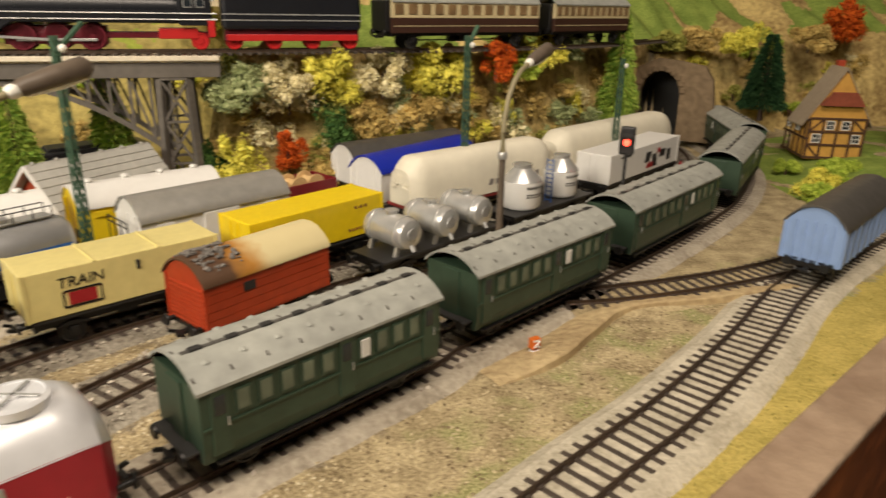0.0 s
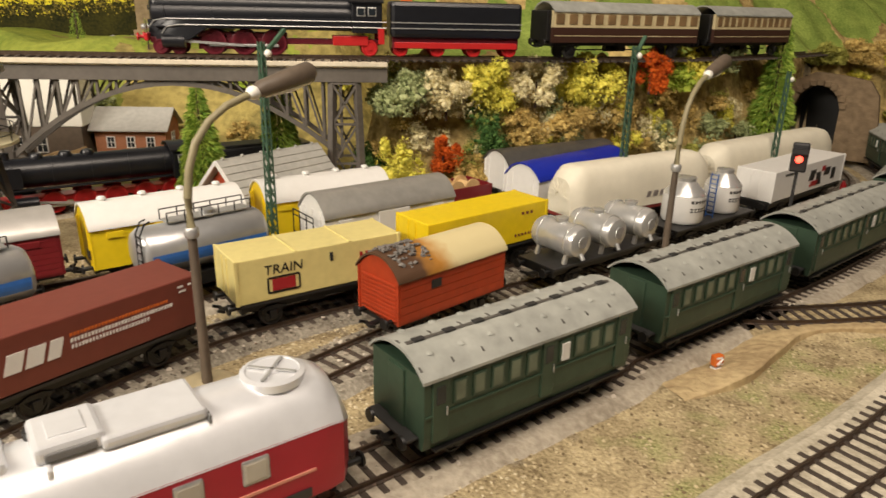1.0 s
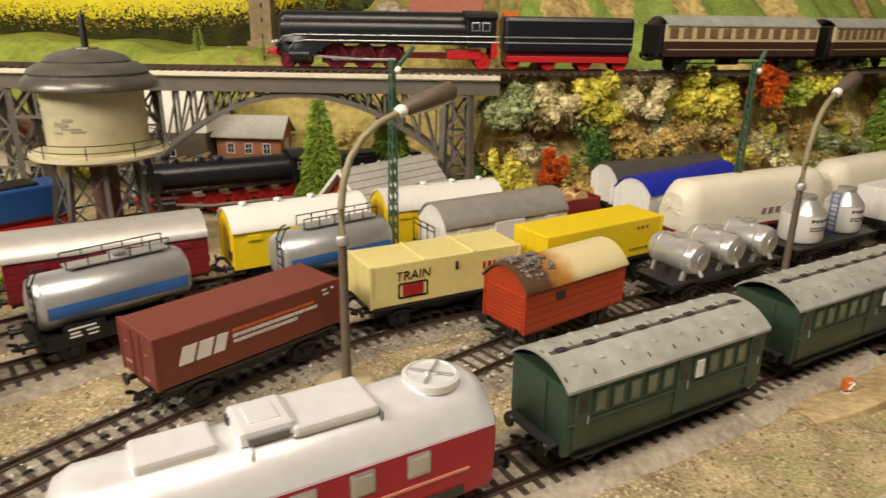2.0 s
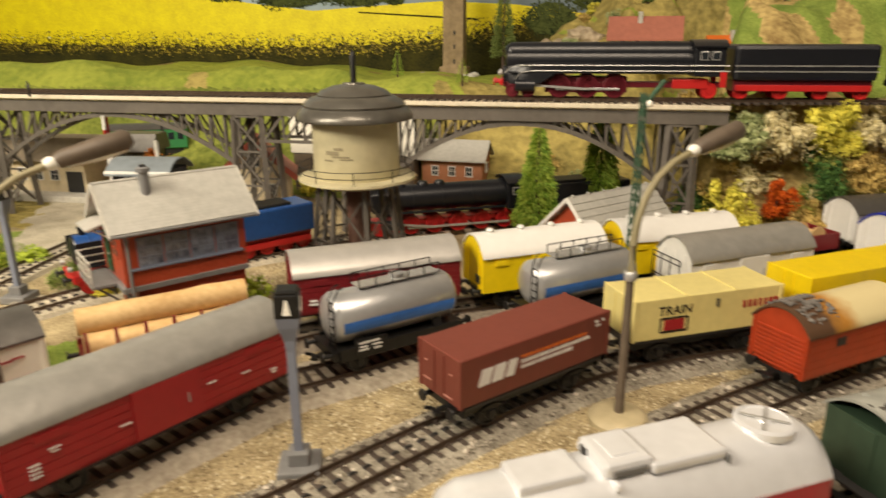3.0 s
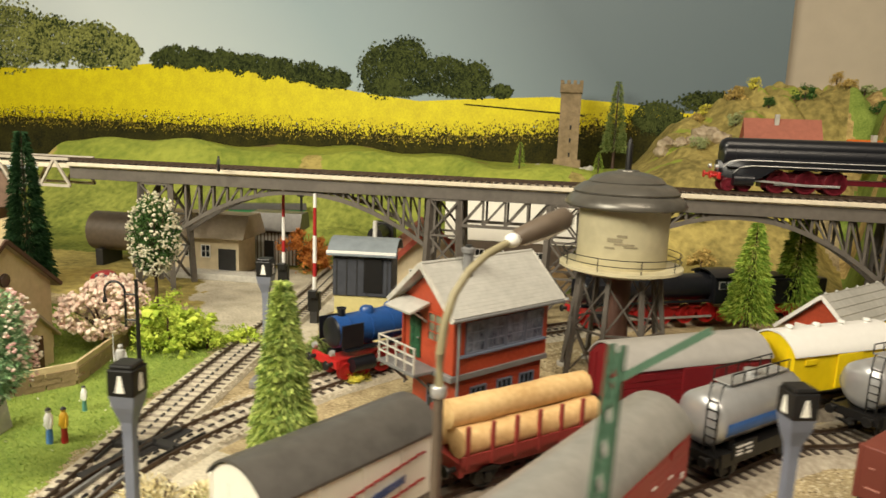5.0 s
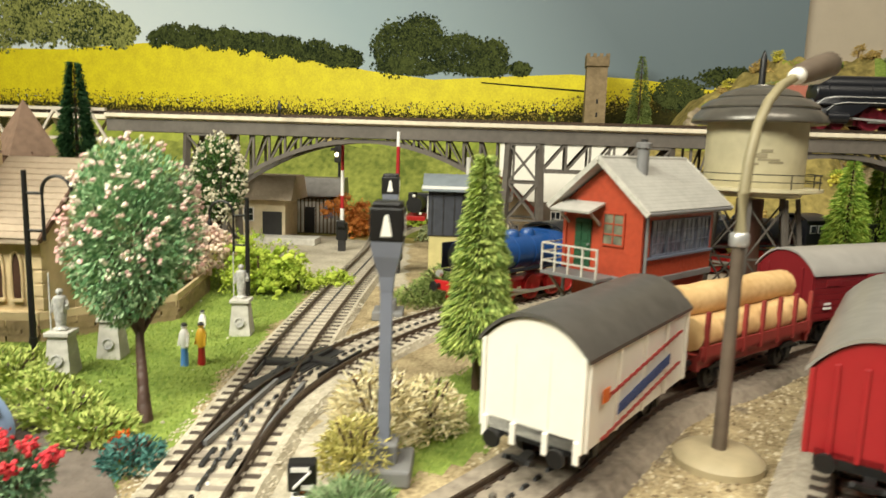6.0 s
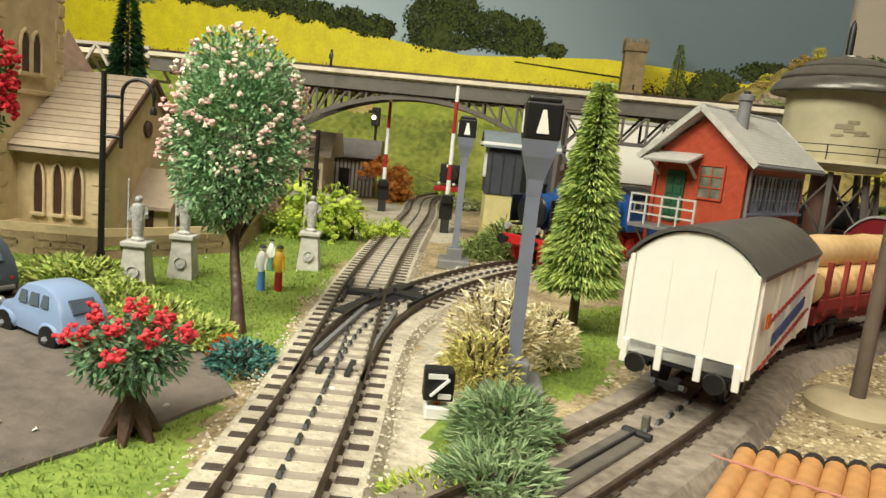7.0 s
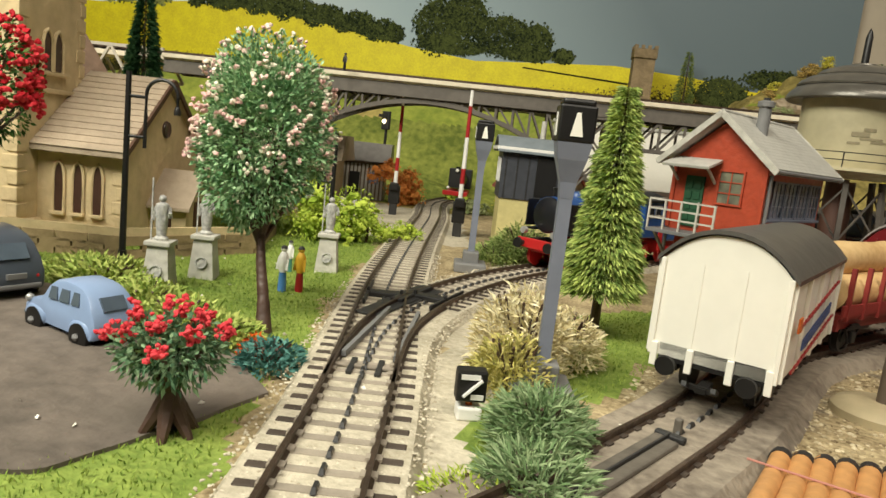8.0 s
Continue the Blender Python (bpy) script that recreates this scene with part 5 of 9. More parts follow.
def open_wagon():
    t, L = on_track("open_wagon", ((-122, 436), (-86, 474)), "dark red open wagon with a load of wooden reels", "freight wagon")
    underframe(t, L)
    for s in (-1, 1):
        part("side_wall", box(0, s * 13.6, 19, L, 1.2, 11, 0.2), M_DKRED, t)
        part("end_wall", box(s * L / 2, 0, 19, 1.2, 28, 11, 0.2), M_DKRED, t)
    for k, x in enumerate((-14, 0, 14)):
        r = thing("cable_reel", 0, 0, 0, 0, "small brown wooden cable reel in the open wagon", "cable reel", "cable reels")
        r.matrix_world = t.matrix_world.copy()
        bm = rod((x, -7, 21), (x, 7, 21), 4)
        for y in (-7, 7):
            rod((x, y - 0.6, 21), (x, y + 0.6, 21), 7, None, 16, bm)
        part("reel", bm, M_WOODLOG, r)


def blue_roof_van():
    t, L = on_track("covered_van", ((-54, 454), (12, 536)), "white van with bright blue rounded roof", "freight wagon")
    underframe(t, L)
    van(t, L, M_WHITE, M_ROOFBLUE, floor=12, eave=33, rise=10, end_ribs=2)
    t, L = on_track("covered_van", ((-75, 495), (8, 566)), "white van with dark grey roof beside the rock wall", "freight wagon")
    underframe(t, L)
    van(t, L, M_WHITE, M_DARKROOF, floor=12, eave=34, rise=9, end_ribs=2)


def hood_wagon(ends, label):
    """A bogie wagon under a cream white tarpaulin hood with gathered ends."""
    t, L = on_track("hood_wagon", ends, label, "freight wagon", "white hood wagons")
    underframe(t, L)
    part("floor", box(0, 0, 14.5, L, 29, 2.4, 0.4), M_WAGONRED, t)
    h = L / 2
    bm = bmesh.new()
    secs = []
    for k in range(33):
        s = -1 + 2 * k / 32
        e = max(0.0, (abs(s) - 0.86) / 0.14)
        f = 1 - 0.22 * e**2 - (0.03 * (1 + math.sin(k * 9)) if e > 0 else 0)
        ring = []
        for j in range(15):
            a = math.pi * j / 14
            c, d = math.cos(a), math.sin(a)
            y = 15 * f * math.copysign(abs(c) ** 0.55, c)
            z = 16 + (31.5 * f) * abs(d) ** 0.75
            ring.append(bm.verts.new((s * h, y, z)))
        secs.append(ring)
    for a, b in zip(secs, secs[1:]):
        for j in range(14):
            bm.faces.new((a[j], a[j + 1], b[j + 1], b[j]))
    bm.faces.new(secs[0][::-1])
    bm.faces.new(secs[-1])
    bmesh.ops.recalc_face_normals(bm, faces=bm.faces)
    part("hood", bm, M_TARP, t, smooth=True)
    for s in (-1, 1):
        for k in range(9):
            a = math.pi * (k + 0.5) / 9
            part("gathered_fold", bar((s * (h + 0.4), 2.5 * math.cos(a), 28 + 2.5 * math.sin(a)), (s * (h - 0.6), 11 * math.cos(a), 24 + 15 * math.sin(a)), 1.3, 1.3), M_TARP, t)
        marks(t, "grey_writing", bars_text(-L * 0.02, 24, L * 0.4, 4.5, 8, 1.0, 7), M_GREYPRINT, "side", s, 15.1)


def vdf_wagon():
    t, L = on_track("container_wagon", ((-230, 165), (-191, 240)), "flat wagon carrying a red-brown container with white lettering bars", "freight wagon")
    flat_wagon(t, L - 6)
    c = container(t, L, 28, 15, 36, M_BROWN)
    off = 14.05
    for s in (-1, 1):
        marks(c, "white_logo", [(-L * 0.35, 25.8, 5.6, 7.0, 2.2), (-L * 0.268, 25.8, 5.8, 7.0, 2.2), (-L * 0.19, 25.8, 4.4, 7.0, 2.2)], M_WHITE, "side", s, off, "bold white slanting logo")
        marks(c, "orange_line", bars_text(-L * 0.13, 29.0, L * 0.46, 1.2, 30, 0.3, 5), M_ORANGE, "side", s, off, "orange writing")
        marks(c, "white_line", bars_text(-L * 0.13, 26.8, L * 0.48, 1.5, 32, 0.3, 6) + bars_text(-L * 0.13, 24.4, L * 0.36, 1.5, 24, 0.3, 8), M_WHITE, "side", s, off, "white writing")
        marks(c, "small_mark", [(L * 0.40, 33, 2.4, 0.8), (L * 0.45, 33, 1.4, 0.8), (L * 0.41, 31, 3.0, 0.8)], M_WHITE, "side", s, off)
    marks(c, "hinge_mark", [(-8, 20, 5, 0.6), (6, 17.5, 5, 0.6), (-9, 28, 1.6, 0.5), (8, 28, 1.6, 0.5)], M_PINKLINE, "end", -1, L / 2 + 0.05)


def cream_wagon():
    t, L = on_track("container_wagon", ((-180, 260), (-119, 317)), "flat wagon carrying cream containers with black and red printing", "freight wagon")
    flat_wagon(t, L - 4)
    c = container(t, L, 28, 14.5, 35.5, M_CREAM)
    for x in (-L * 0.16, L * 0.17):
        part("roof_joint", box(x, 0, 35.7, 1.0, 28.2, 0.6, 0.1), M_CREAM, c)
    part("joint_bracket", box(L * 0.05, -14.2, 30, 1.6, 0.8, 4, 0.2), M_DARK, c)
    off = 14.05
    lettering(c, "TRAIN", 6.4, M_BLACK, -L * 0.235, -off - 0.15, 28.8, 0, 0.1)
    marks(c, "red_label", [(-L * 0.235, 21.5, 11, 5.5)], M_RED, off=off)
    marks(c, "label_frame", [(-L * 0.235, 25.1, 14.5, 0.8), (-L * 0.235, 18.0, 14.5, 0.8), (-L * 0.325, 21.5, 0.8, 7), (-L * 0.145, 21.5, 0.8, 7)], M_BLACK, off=off)
    marks(c, "red_writing", bars_text(L * 0.22, 27.5, L * 0.26, 4.0, 7, 0.0, 3), M_RED, off=off, label="red writing bars")


def yellow_container_wagon():
    t, L = on_track("container_wagon", ((-107, 326), (-47, 391)), "flat wagon carrying a bright yellow container", "freight wagon")
    flat_wagon(t, L - 4)
    c = container(t, L, 28, 15, 37, M_YELLOW)
    off = 14.05
    marks(c, "black_emblem", [(-L * 0.17, 26.5, 7, 1.6, 2), (-L * 0.14, 29, 8, 1.6, 2), (-L * 0.2, 24.5, 5, 1.4, 2)], M_BLACK, off=off)
    marks(c, "small_writing", bars_text(L * 0.2, 19.5, L * 0.24, 1.6, 8, 0, 3) + bars_text(L * 0.25, 32, L * 0.12, 1.8, 3, 0, 4), M_BROWN, off=off)


def red_heater_van():
    t, L = on_track("goods_brake_van", ((-109, 260), (-68, 313)), "orange-red covered van with a burnt yellowed roof", "freight wagon")
    underframe(t, L)
    van(t, L, M_ORANGERED, M_BURNT, width=28, floor=11, eave=32, rise=9, planks=5, end_ribs=0, doors=False)
    for k in range(9):
        part("end_louvre", box(-L / 2 - 0.3, -0.5, 13 + 2.0 * k, 0.8, 24, 1.2, 0.2), M_ORANGERED, t)
    for s in (-1, 1):
        part("side_hatch", box(-L * 0.18, s * 14.5, 26, 6, 0.7, 4, 0.2), M_DARK, t)
    moss = part("roof_crust", rubble(-L / 2 + 2, -L * 0.18, -12, 12, lambda y: 33 + 8.6 * (1 - abs(y / 14) ** 2.3), 140, 1.3, 3), M_CRUST, t, "grey crust on the scorched roof end")


def rubble(x0, x1, y0, y1, zf, n, size, seed):
    """Small angular lumps strewn on a surface."""
    rnd = random.Random(seed)
    bm = bmesh.new()
    for _ in range(n):
        x, y = rnd.uniform(x0, x1), rnd.uniform(y0, y1)
        s = size * rnd.uniform(0.5, 1.2)
        got = bmesh.ops.create_icosphere(bm, subdivisions=1, radius=s, matrix=Matrix.Translation((x, y, zf(y) + s * 0.2)) @ Matrix.Diagonal((1, rnd.uniform(0.6, 1), rnd.uniform(0.4, 0.8), 1)))
        for v in got["verts"]:
            v.co += Vector((rnd.uniform(-1, 1), rnd.uniform(-1, 1), rnd.uniform(-1, 1))) * s * 0.25
    return bm


def triple_tank_wagon():
    t, L = on_track("triple_tank_wagon", ((-41, 335), (24, 403)), "flat wagon with three short silver tanks", "freight wagon")
    flat_wagon(t, L)
    for x in (-L * 0.315, 0, L * 0.315):
        bm = turned([(0, -16), (5.4, -15.6), (7.8, -14.6), (8.8, -12.6), (8.8, 12.6), (7.8, 14.6), (5.4, 15.6), (0, 16)], 24)
        bmesh.ops.rotate(bm, verts=bm.verts, cent=(0, 0, 0), matrix=Matrix.Rotation(radians(90), 3, "X"))
        k = part("tank", moved(bm, x, 0, 26), M_BRIGHTSILVER, t, smooth=True)
        part("hatch", turned([(3.2, 0), (3.2, 1.6), (3.8, 1.6), (3.8, 2.4), (0, 2.8)], 14, at=(x, 0, 34.5)), M_BRIGHTSILVER, k, smooth=True)
        for y in (-9.8, 9.8):
            hoop = turned([(8.8, -0.5), (9.4, -0.5), (9.4, 0.5), (8.8, 0.5)], 24)
            bmesh.ops.rotate(hoop, verts=hoop.verts, cent=(0, 0, 0), matrix=Matrix.Rotation(radians(90), 3, "X"))
            part("hoop", moved(hoop, x, y, 26), M_BRIGHTSILVER, k)
        bm = bmesh.new()
        for dx in (-7, 7):
            bar((x + dx, -10, 14), (x + dx * 0.7, -10, 21), 2, 2, bm)
            bar((x + dx, 10, 14), (x + dx * 0.7, 10, 21), 2, 2, bm)
        part("cradle", bm, M_STEEL, k)
        tap = rod((x, -15, 20), (x, -17, 17), 1.2)
        rod((x, -14, 26.5), (x, -16.2, 26.5), 3.6, 3.2, 14, tap)
        part("tap", tap, M_STEEL, k)


def silo_wagon():
    t, L = on_track("silo_wagon", ((35, 418), (97, 481)), "flat wagon with two white upright cement silos", "freight wagon")
    flat_wagon(t, L)
    for x, r in ((-L * 0.25, 13.2), (L * 0.25, 12.0)):
        k = part("silo", turned([(r * 0.9, 15), (r, 17), (r, 33), (r * 0.96, 33.5), (r * 0.42, 41), (r * 0.42, 43), (0, 43)], 26, at=(x, 0, 0)), M_WHITE, t, smooth=True)
        part("silo_cap", turned([(r * 1.01, 33), (r * 0.97, 34), (r * 0.45, 41.2), (r * 0.48, 43.6), (0, 44)], 26, at=(x, 0, 0)), M_BRIGHTSILVER, k, smooth=True)
        for side in (-2.2,):
            bm = bmesh.new()
            for j in range(7):
                a = side + 0.2 * j
                for z, hh in ((29, 1.8), (25, 0.9), (23.4, 0.9)):
                    p = [(x + (r + 0.15) * math.cos(b), (r + 0.15) * math.sin(b), zz) for b, zz in ((a, z), (a + 0.14, z), (a + 0.14, z + hh), (a, z + hh))]
                    bm.faces.new([bm.verts.new(q) for q in p])
            part("dark_writing", bm, M_DARK, k)
    lad = bmesh.new()
    for y in (-8, -3):
        bar((1, y, 14), (1, y, 44), 0.6, 0.6, lad)
    for z in range(16, 44, 3):
        bar((1, -8, z), (1, -3, z), 0.5, 0.5, lad)
    part("ladder", lad, M_BLUE, t, "blue ladder")


def white_box_wagon():
    t, L = on_track("container_wagon", ((112, 500), (193, 592)), "flat wagon carrying a white container with dark printing", "freight wagon")
    flat_wagon(t, L)
    c = container(t, L, 28, 15, 37, M_WHITE)
    marks(c, "dark_print", [(L * 0.02, 27, 9, 8, 3), (L * 0.12, 23, 8, 10, -2), (L * 0.24, 27, 10, 6, 2), (L * 0.34, 24, 7, 9, 0), (-L * 0.3, 33, 16, 1.2)], M_DARK, off=14.05)
    marks(c, "red_print", [(L * 0.06, 20, 12, 4, 2), (L * 0.18, 30, 6, 4, 1)], M_RED, off=14.05)


M_ROOFMID = mat("mid_grey_roof_paint", (0.46, 0.45, 0.42), 0.40, 0.5, 0.2, 200, 0.06)
M_SILVERROOF = mat("silver_roof_paint", (0.55, 0.53, 0.50), 0.4, 0.4, 0.15, 150, 0.05)
M_ROOFBLUE = plastic("bright_blue_plastic", (0.012, 0.03, 0.42), 0.35)
M_IVORY = plastic("ivory_white_plastic", (0.87, 0.85, 0.76), 0.45, 0.05)
M_WAGONRED = plastic("brownish_red_plastic", (0.27, 0.035, 0.03), 0.5)
M_PRINTBLUE = plastic("print_dark_blue", (0.05, 0.08, 0.22), 0.5)
M_ORANGE = plastic("print_orange", (0.72, 0.16, 0.02), 0.5)
M_GREYPRINT = plastic("print_grey", (0.25, 0.22, 0.20), 0.5)
M_PINKLINE = plastic("print_pink_line", (0.55, 0.25, 0.2), 0.5)
M_ORANGERED = plastic("orange_red_plastic", (0.48, 0.055, 0.015), 0.45, 0.25)
def scorched():
    """Cream paint, burnt orange and brown towards one end of the roof."""
    m = mat("scorched_cream_roof", (0.70, 0.60, 0.33), 0.6, 0, 0.12, 120, 0.1)
    nt = m.node_tree
    tc, sep, mp, noi, add, ramp, mix = (nt.nodes.new(k) for k in ("ShaderNodeTexCoord", "ShaderNodeSeparateXYZ", "ShaderNodeMapRange", "ShaderNodeTexNoise", "ShaderNodeMath", "ShaderNodeValToRGB", "ShaderNodeMix"))
    mp.inputs["From Min"].default_value, mp.inputs["From Max"].default_value = -0.028, 0.012
    noi.inputs["Scale"].default_value = 90
    add.operation = "MULTIPLY_ADD"
    add.inputs[1].default_value = 0.5
    nt.links.new(tc.outputs["Object"], sep.inputs[0])
    nt.links.new(tc.outputs["Object"], noi.inputs["Vector"])
    nt.links.new(sep.outputs["X"], mp.inputs["Value"])
    nt.links.new(noi.outputs["Fac"], add.inputs[0])
    nt.links.new(mp.outputs[0], add.inputs[2])
    els = ramp.color_ramp.elements
    els[0].position, els[0].color = 0.42, (0.10, 0.05, 0.025, 1)
    els[1].position, els[1].color = 1.0, (0.70, 0.60, 0.33, 1)
    e = els.new(0.66)
    e.color = (0.45, 0.20, 0.03, 1)
    nt.links.new(add.outputs[0], ramp.inputs[0])
    nt.links.new(ramp.outputs[0], nt.nodes["Principled BSDF"].inputs["Base Color"])
    return m


M_BURNT = scorched()
M_CRUST = mat("grey_crust", (0.24, 0.22, 0.20), 0.95, 0, 0.5, 500, 0.6)
M_TARP = mat("cream_white_tarpaulin", (0.84, 0.79, 0.64), 0.6, 0, 0.1, 120, 0.1)

pale_blue_van()
red_long_van()
white_van()
log_wagon()
wine_van()
yellow_van(((-272, 293), (-217, 351)), 1)
yellow_van(((-206, 360), (-146, 412)), 2)
tank_wagon(((-302, 185), (-265, 247)), "silver tank wagon with pale blue band and black railing")
tank_wagon(((-233, 271), (-190, 328)), "silver tank wagon with pale blue band behind the brown container")
grey_roof_van()
open_wagon()
blue_roof_van()
hood_wagon(((-29, 428), (74, 517)), "cream-hooded freight wagon with gathered tarpaulin ends")
hood_wagon(((82, 532), (213, 664)), "cream-hooded freight wagon beside the rock wall")
vdf_wagon()
cream_wagon()
yellow_container_wagon()
red_heater_van()
triple_tank_wagon()
silo_wagon()
white_box_wagon()

M_LOCOBLACK = plastic("black_locomotive_paint", (0.011, 0.012, 0.016), 0.34, 0.3)
t, L = on_track("steam_locomotive", ((-325, 460), (-68, 550)), "black streamlined steam locomotive with silver lines and red wheels", "locomotive", z=DECK_Z + RAIL_Z - 1)
steam(t, L, 3, M_LOCOBLACK, True, 8.5, wheel_skin=plastic("deep_crimson_plastic", (0.13, 0.009, 0.018), 0.4))
t, L = on_track("steam_locomotive", ((-410, 388), (-240, 542)), "black steam locomotive with bright red wheels under the viaduct", "locomotive")
steam(t, L, 5, M_LOCOBLACK, False, 7.4, 28, 10.2)
M_LOCOBLUE = plastic("deep_blue_locomotive_paint", (0.015, 0.075, 0.27), 0.35, 0.25)
t, L = on_track("steam_locomotive", ((-506, 198), (-440, 352)), "blue and black tank locomotive with a red buffer beam", "locomotive")
steam(t, L, 3, M_LOCOBLACK, False, 7.0, cab_skin=M_LOCOBLUE, tender=True, boiler_skin=M_LOCOBLUE)


def pullman(ends, label, z=DECK_Z + RAIL_Z - 1):
    """A brown and cream saloon coach on the upper track."""
    t, L = on_track("saloon_coach", ends, label, "passenger coach", "brown and cream coaches", z)
    h, w = L / 2, 14.5
    underframe(t, L, L * 0.36)
    part("lower_side", prism([(-w, 12), (w, 12), (w, 23), (-w, 23)], -h, h), M_PULLBROWN, t)
    part("upper_side", prism([(-w + 0.1, 23), (w - 0.1, 23), (w - 0.3, 35), (-w + 0.3, 35)], -h, h), M_PULLCREAM, t)
    for s in (-1, 1):
        for x in np.linspace(-h + 6, h - 6, 12):
            part("window_pane", box(x, s * (w + 0.1), 29, L / 19, 0.6, 7.5, 0.3), M_PULLWIN, t)
        part("gold_line", box(0, s * (w + 0.1), 17, L - 3, 0.4, 0.5), M_PULLCREAM, t)
    part("end_vestibule", box(-h - 2, 0, 24, 4, 24, 22, 0.6), M_BLACK, t)
    part("roof", prism(arc_roof(29, 35, 7, 0.6), -h, h), M_GREYROOF, t, smooth=True)


M_PULLBROWN = plastic("umber_plastic", (0.055, 0.024, 0.016), 0.4)
M_PULLCREAM = plastic("pale_cream_plastic", (0.62, 0.52, 0.30), 0.4)
M_PULLWIN = mat("tan_window", (0.30, 0.19, 0.09), 0.3, 0, 0.5, 80, 0.02)
pullman(((-48, 545), (72, 622)), "brown and cream saloon coach on the upper track")
pullman(((86, 634), (170, 708)), "brown and cream saloon coach entering the hill")

# ---- buildings ----
M_BRICK = mat("red_brick_plastic", (0.46, 0.07, 0.03), 0.42, 0, 0.25, 400, 0.2)
M_ROOFPALE = mat("pale_grey_roof_plastic", (0.47, 0.46, 0.42), 0.55, 0, 0.2, 250, 0.1)
M_ROOFTILE = mat("brown_grey_roof_tiles", (0.40, 0.32, 0.23), 0.7, 0, 0.3, 250, 0.35, spread=0.2)
M_STONE = mat("cream_sandstone_plastic", (0.64, 0.51, 0.30), 0.8, 0, 0.25, 150, 0.25)
M_FRAMEBLUE = plastic("blue_grey_window_frame", (0.16, 0.19, 0.26), 0.5, 0.15)
# pale noise in the pane colour imitates bluish reflections
M_PANEBLUE = mat("blue_grey_glass_with_painted_reflections", (0.30, 0.34, 0.42), 0.12, 0, 0, 260, 0.0, (0.035, 0.045, 0.07))
M_PANEPALE = mat("dull_green_grey_glass", (0.24, 0.24, 0.17), 0.12, 0, 0, 200, 0.0, (0.05, 0.05, 0.045))
M_DOORGREEN = plastic("dark_green_door", (0.02, 0.09, 0.04), 0.5, 0.2)
M_CHALK = mat("weathered_stone_grey", (0.60, 0.58, 0.52), 0.85, 0, 0.3, 300, 0.3)
M_LAMPGLASS = mat("white_lamp_glass", (0.92, 0.9, 0.82), 0.3, 0, 0.05, 200, 0.0)
M_TIMBER = plastic("dark_timber", (0.09, 0.04, 0.02), 0.6, 0.3)
M_OCHRE = mat("ochre_plaster", (0.62, 0.34, 0.08), 0.8, 0, 0.2, 200, 0.2)
M_GREENMAST = plastic("green_mast_plastic", (0.06, 0.13, 0.08), 0.5, 0.3)


def gable_roof(half_w, eave, ridge, x0, x1, thick=1.4):
    """Two roof slabs as one profile pushed along x."""
    return prism([(-half_w, eave), (0, ridge), (half_w, eave), (half_w, eave - thick), (0, ridge - thick * 1.3), (-half_w, eave - thick)], x0, x1)


def tile_rows(t, half_w, eave, ridge, x0, x1, rows, material, name="roof_course", lift=0.10):
    """Overlapping rows of tiles on both slopes."""
    slope = math.atan2(ridge - eave, half_w)
    for s in (-1, 1):
        for k in range(rows):
            f = (k + 0.5) / rows
            y, z = s * half_w * (1 - f), eave + (ridge - eave) * f
            bm = box(0, 0, 0, x1 - x0, half_w / rows / math.cos(slope) * 1.15, 0.7, 0.15)
            bmesh.ops.rotate(bm, verts=bm.verts, cent=(0, 0, 0), matrix=Matrix.Rotation(-s * slope + s * lift, 3, "X"))
            part(name, moved(bm, (x0 + x1) / 2, y, z + 0.5), material, t)


def window(parent, x, y, z, w, h, facing, cols=2, rows=3, frame=None, name="window", glass=None):
    """A glazed window; facing is 'x+', 'x-', 'y+' or 'y-' of the parent."""
    frame = frame or M_WHITE
    s = 1 if facing[1] == "+" else -1
    on_x = facing[0] == "x"

    def slab(a, zz, wa, hh, out, depth):
        return box(x + s * out, y + a, z + zz, depth, wa, hh) if on_x else box(x + a, y + s * out, z + zz, wa, depth, hh)

    pane = part(name, slab(0, 0, w, h, 0.1, 0.6), glass or M_GLASS, parent)
    fr = 0.8
    for a in (-w / 2, w / 2):
        part("window_frame", slab(a, 0, fr, h + fr, 0.5, 0.9), frame, pane)
    for b in (-h / 2, h / 2):
        part("window_frame", slab(0, b, w + fr, fr, 0.52, 0.9), frame, pane)
    for k in range(1, cols):
        part("glazing_bar", slab(-w / 2 + w * k / cols, 0, 0.45, h, 0.45, 0.6), frame, pane)
    for k in range(1, rows):
        part("glazing_bar", slab(0, -h / 2 + h * k / rows, w, 0.45, 0.47, 0.6), frame, pane)
    return pane


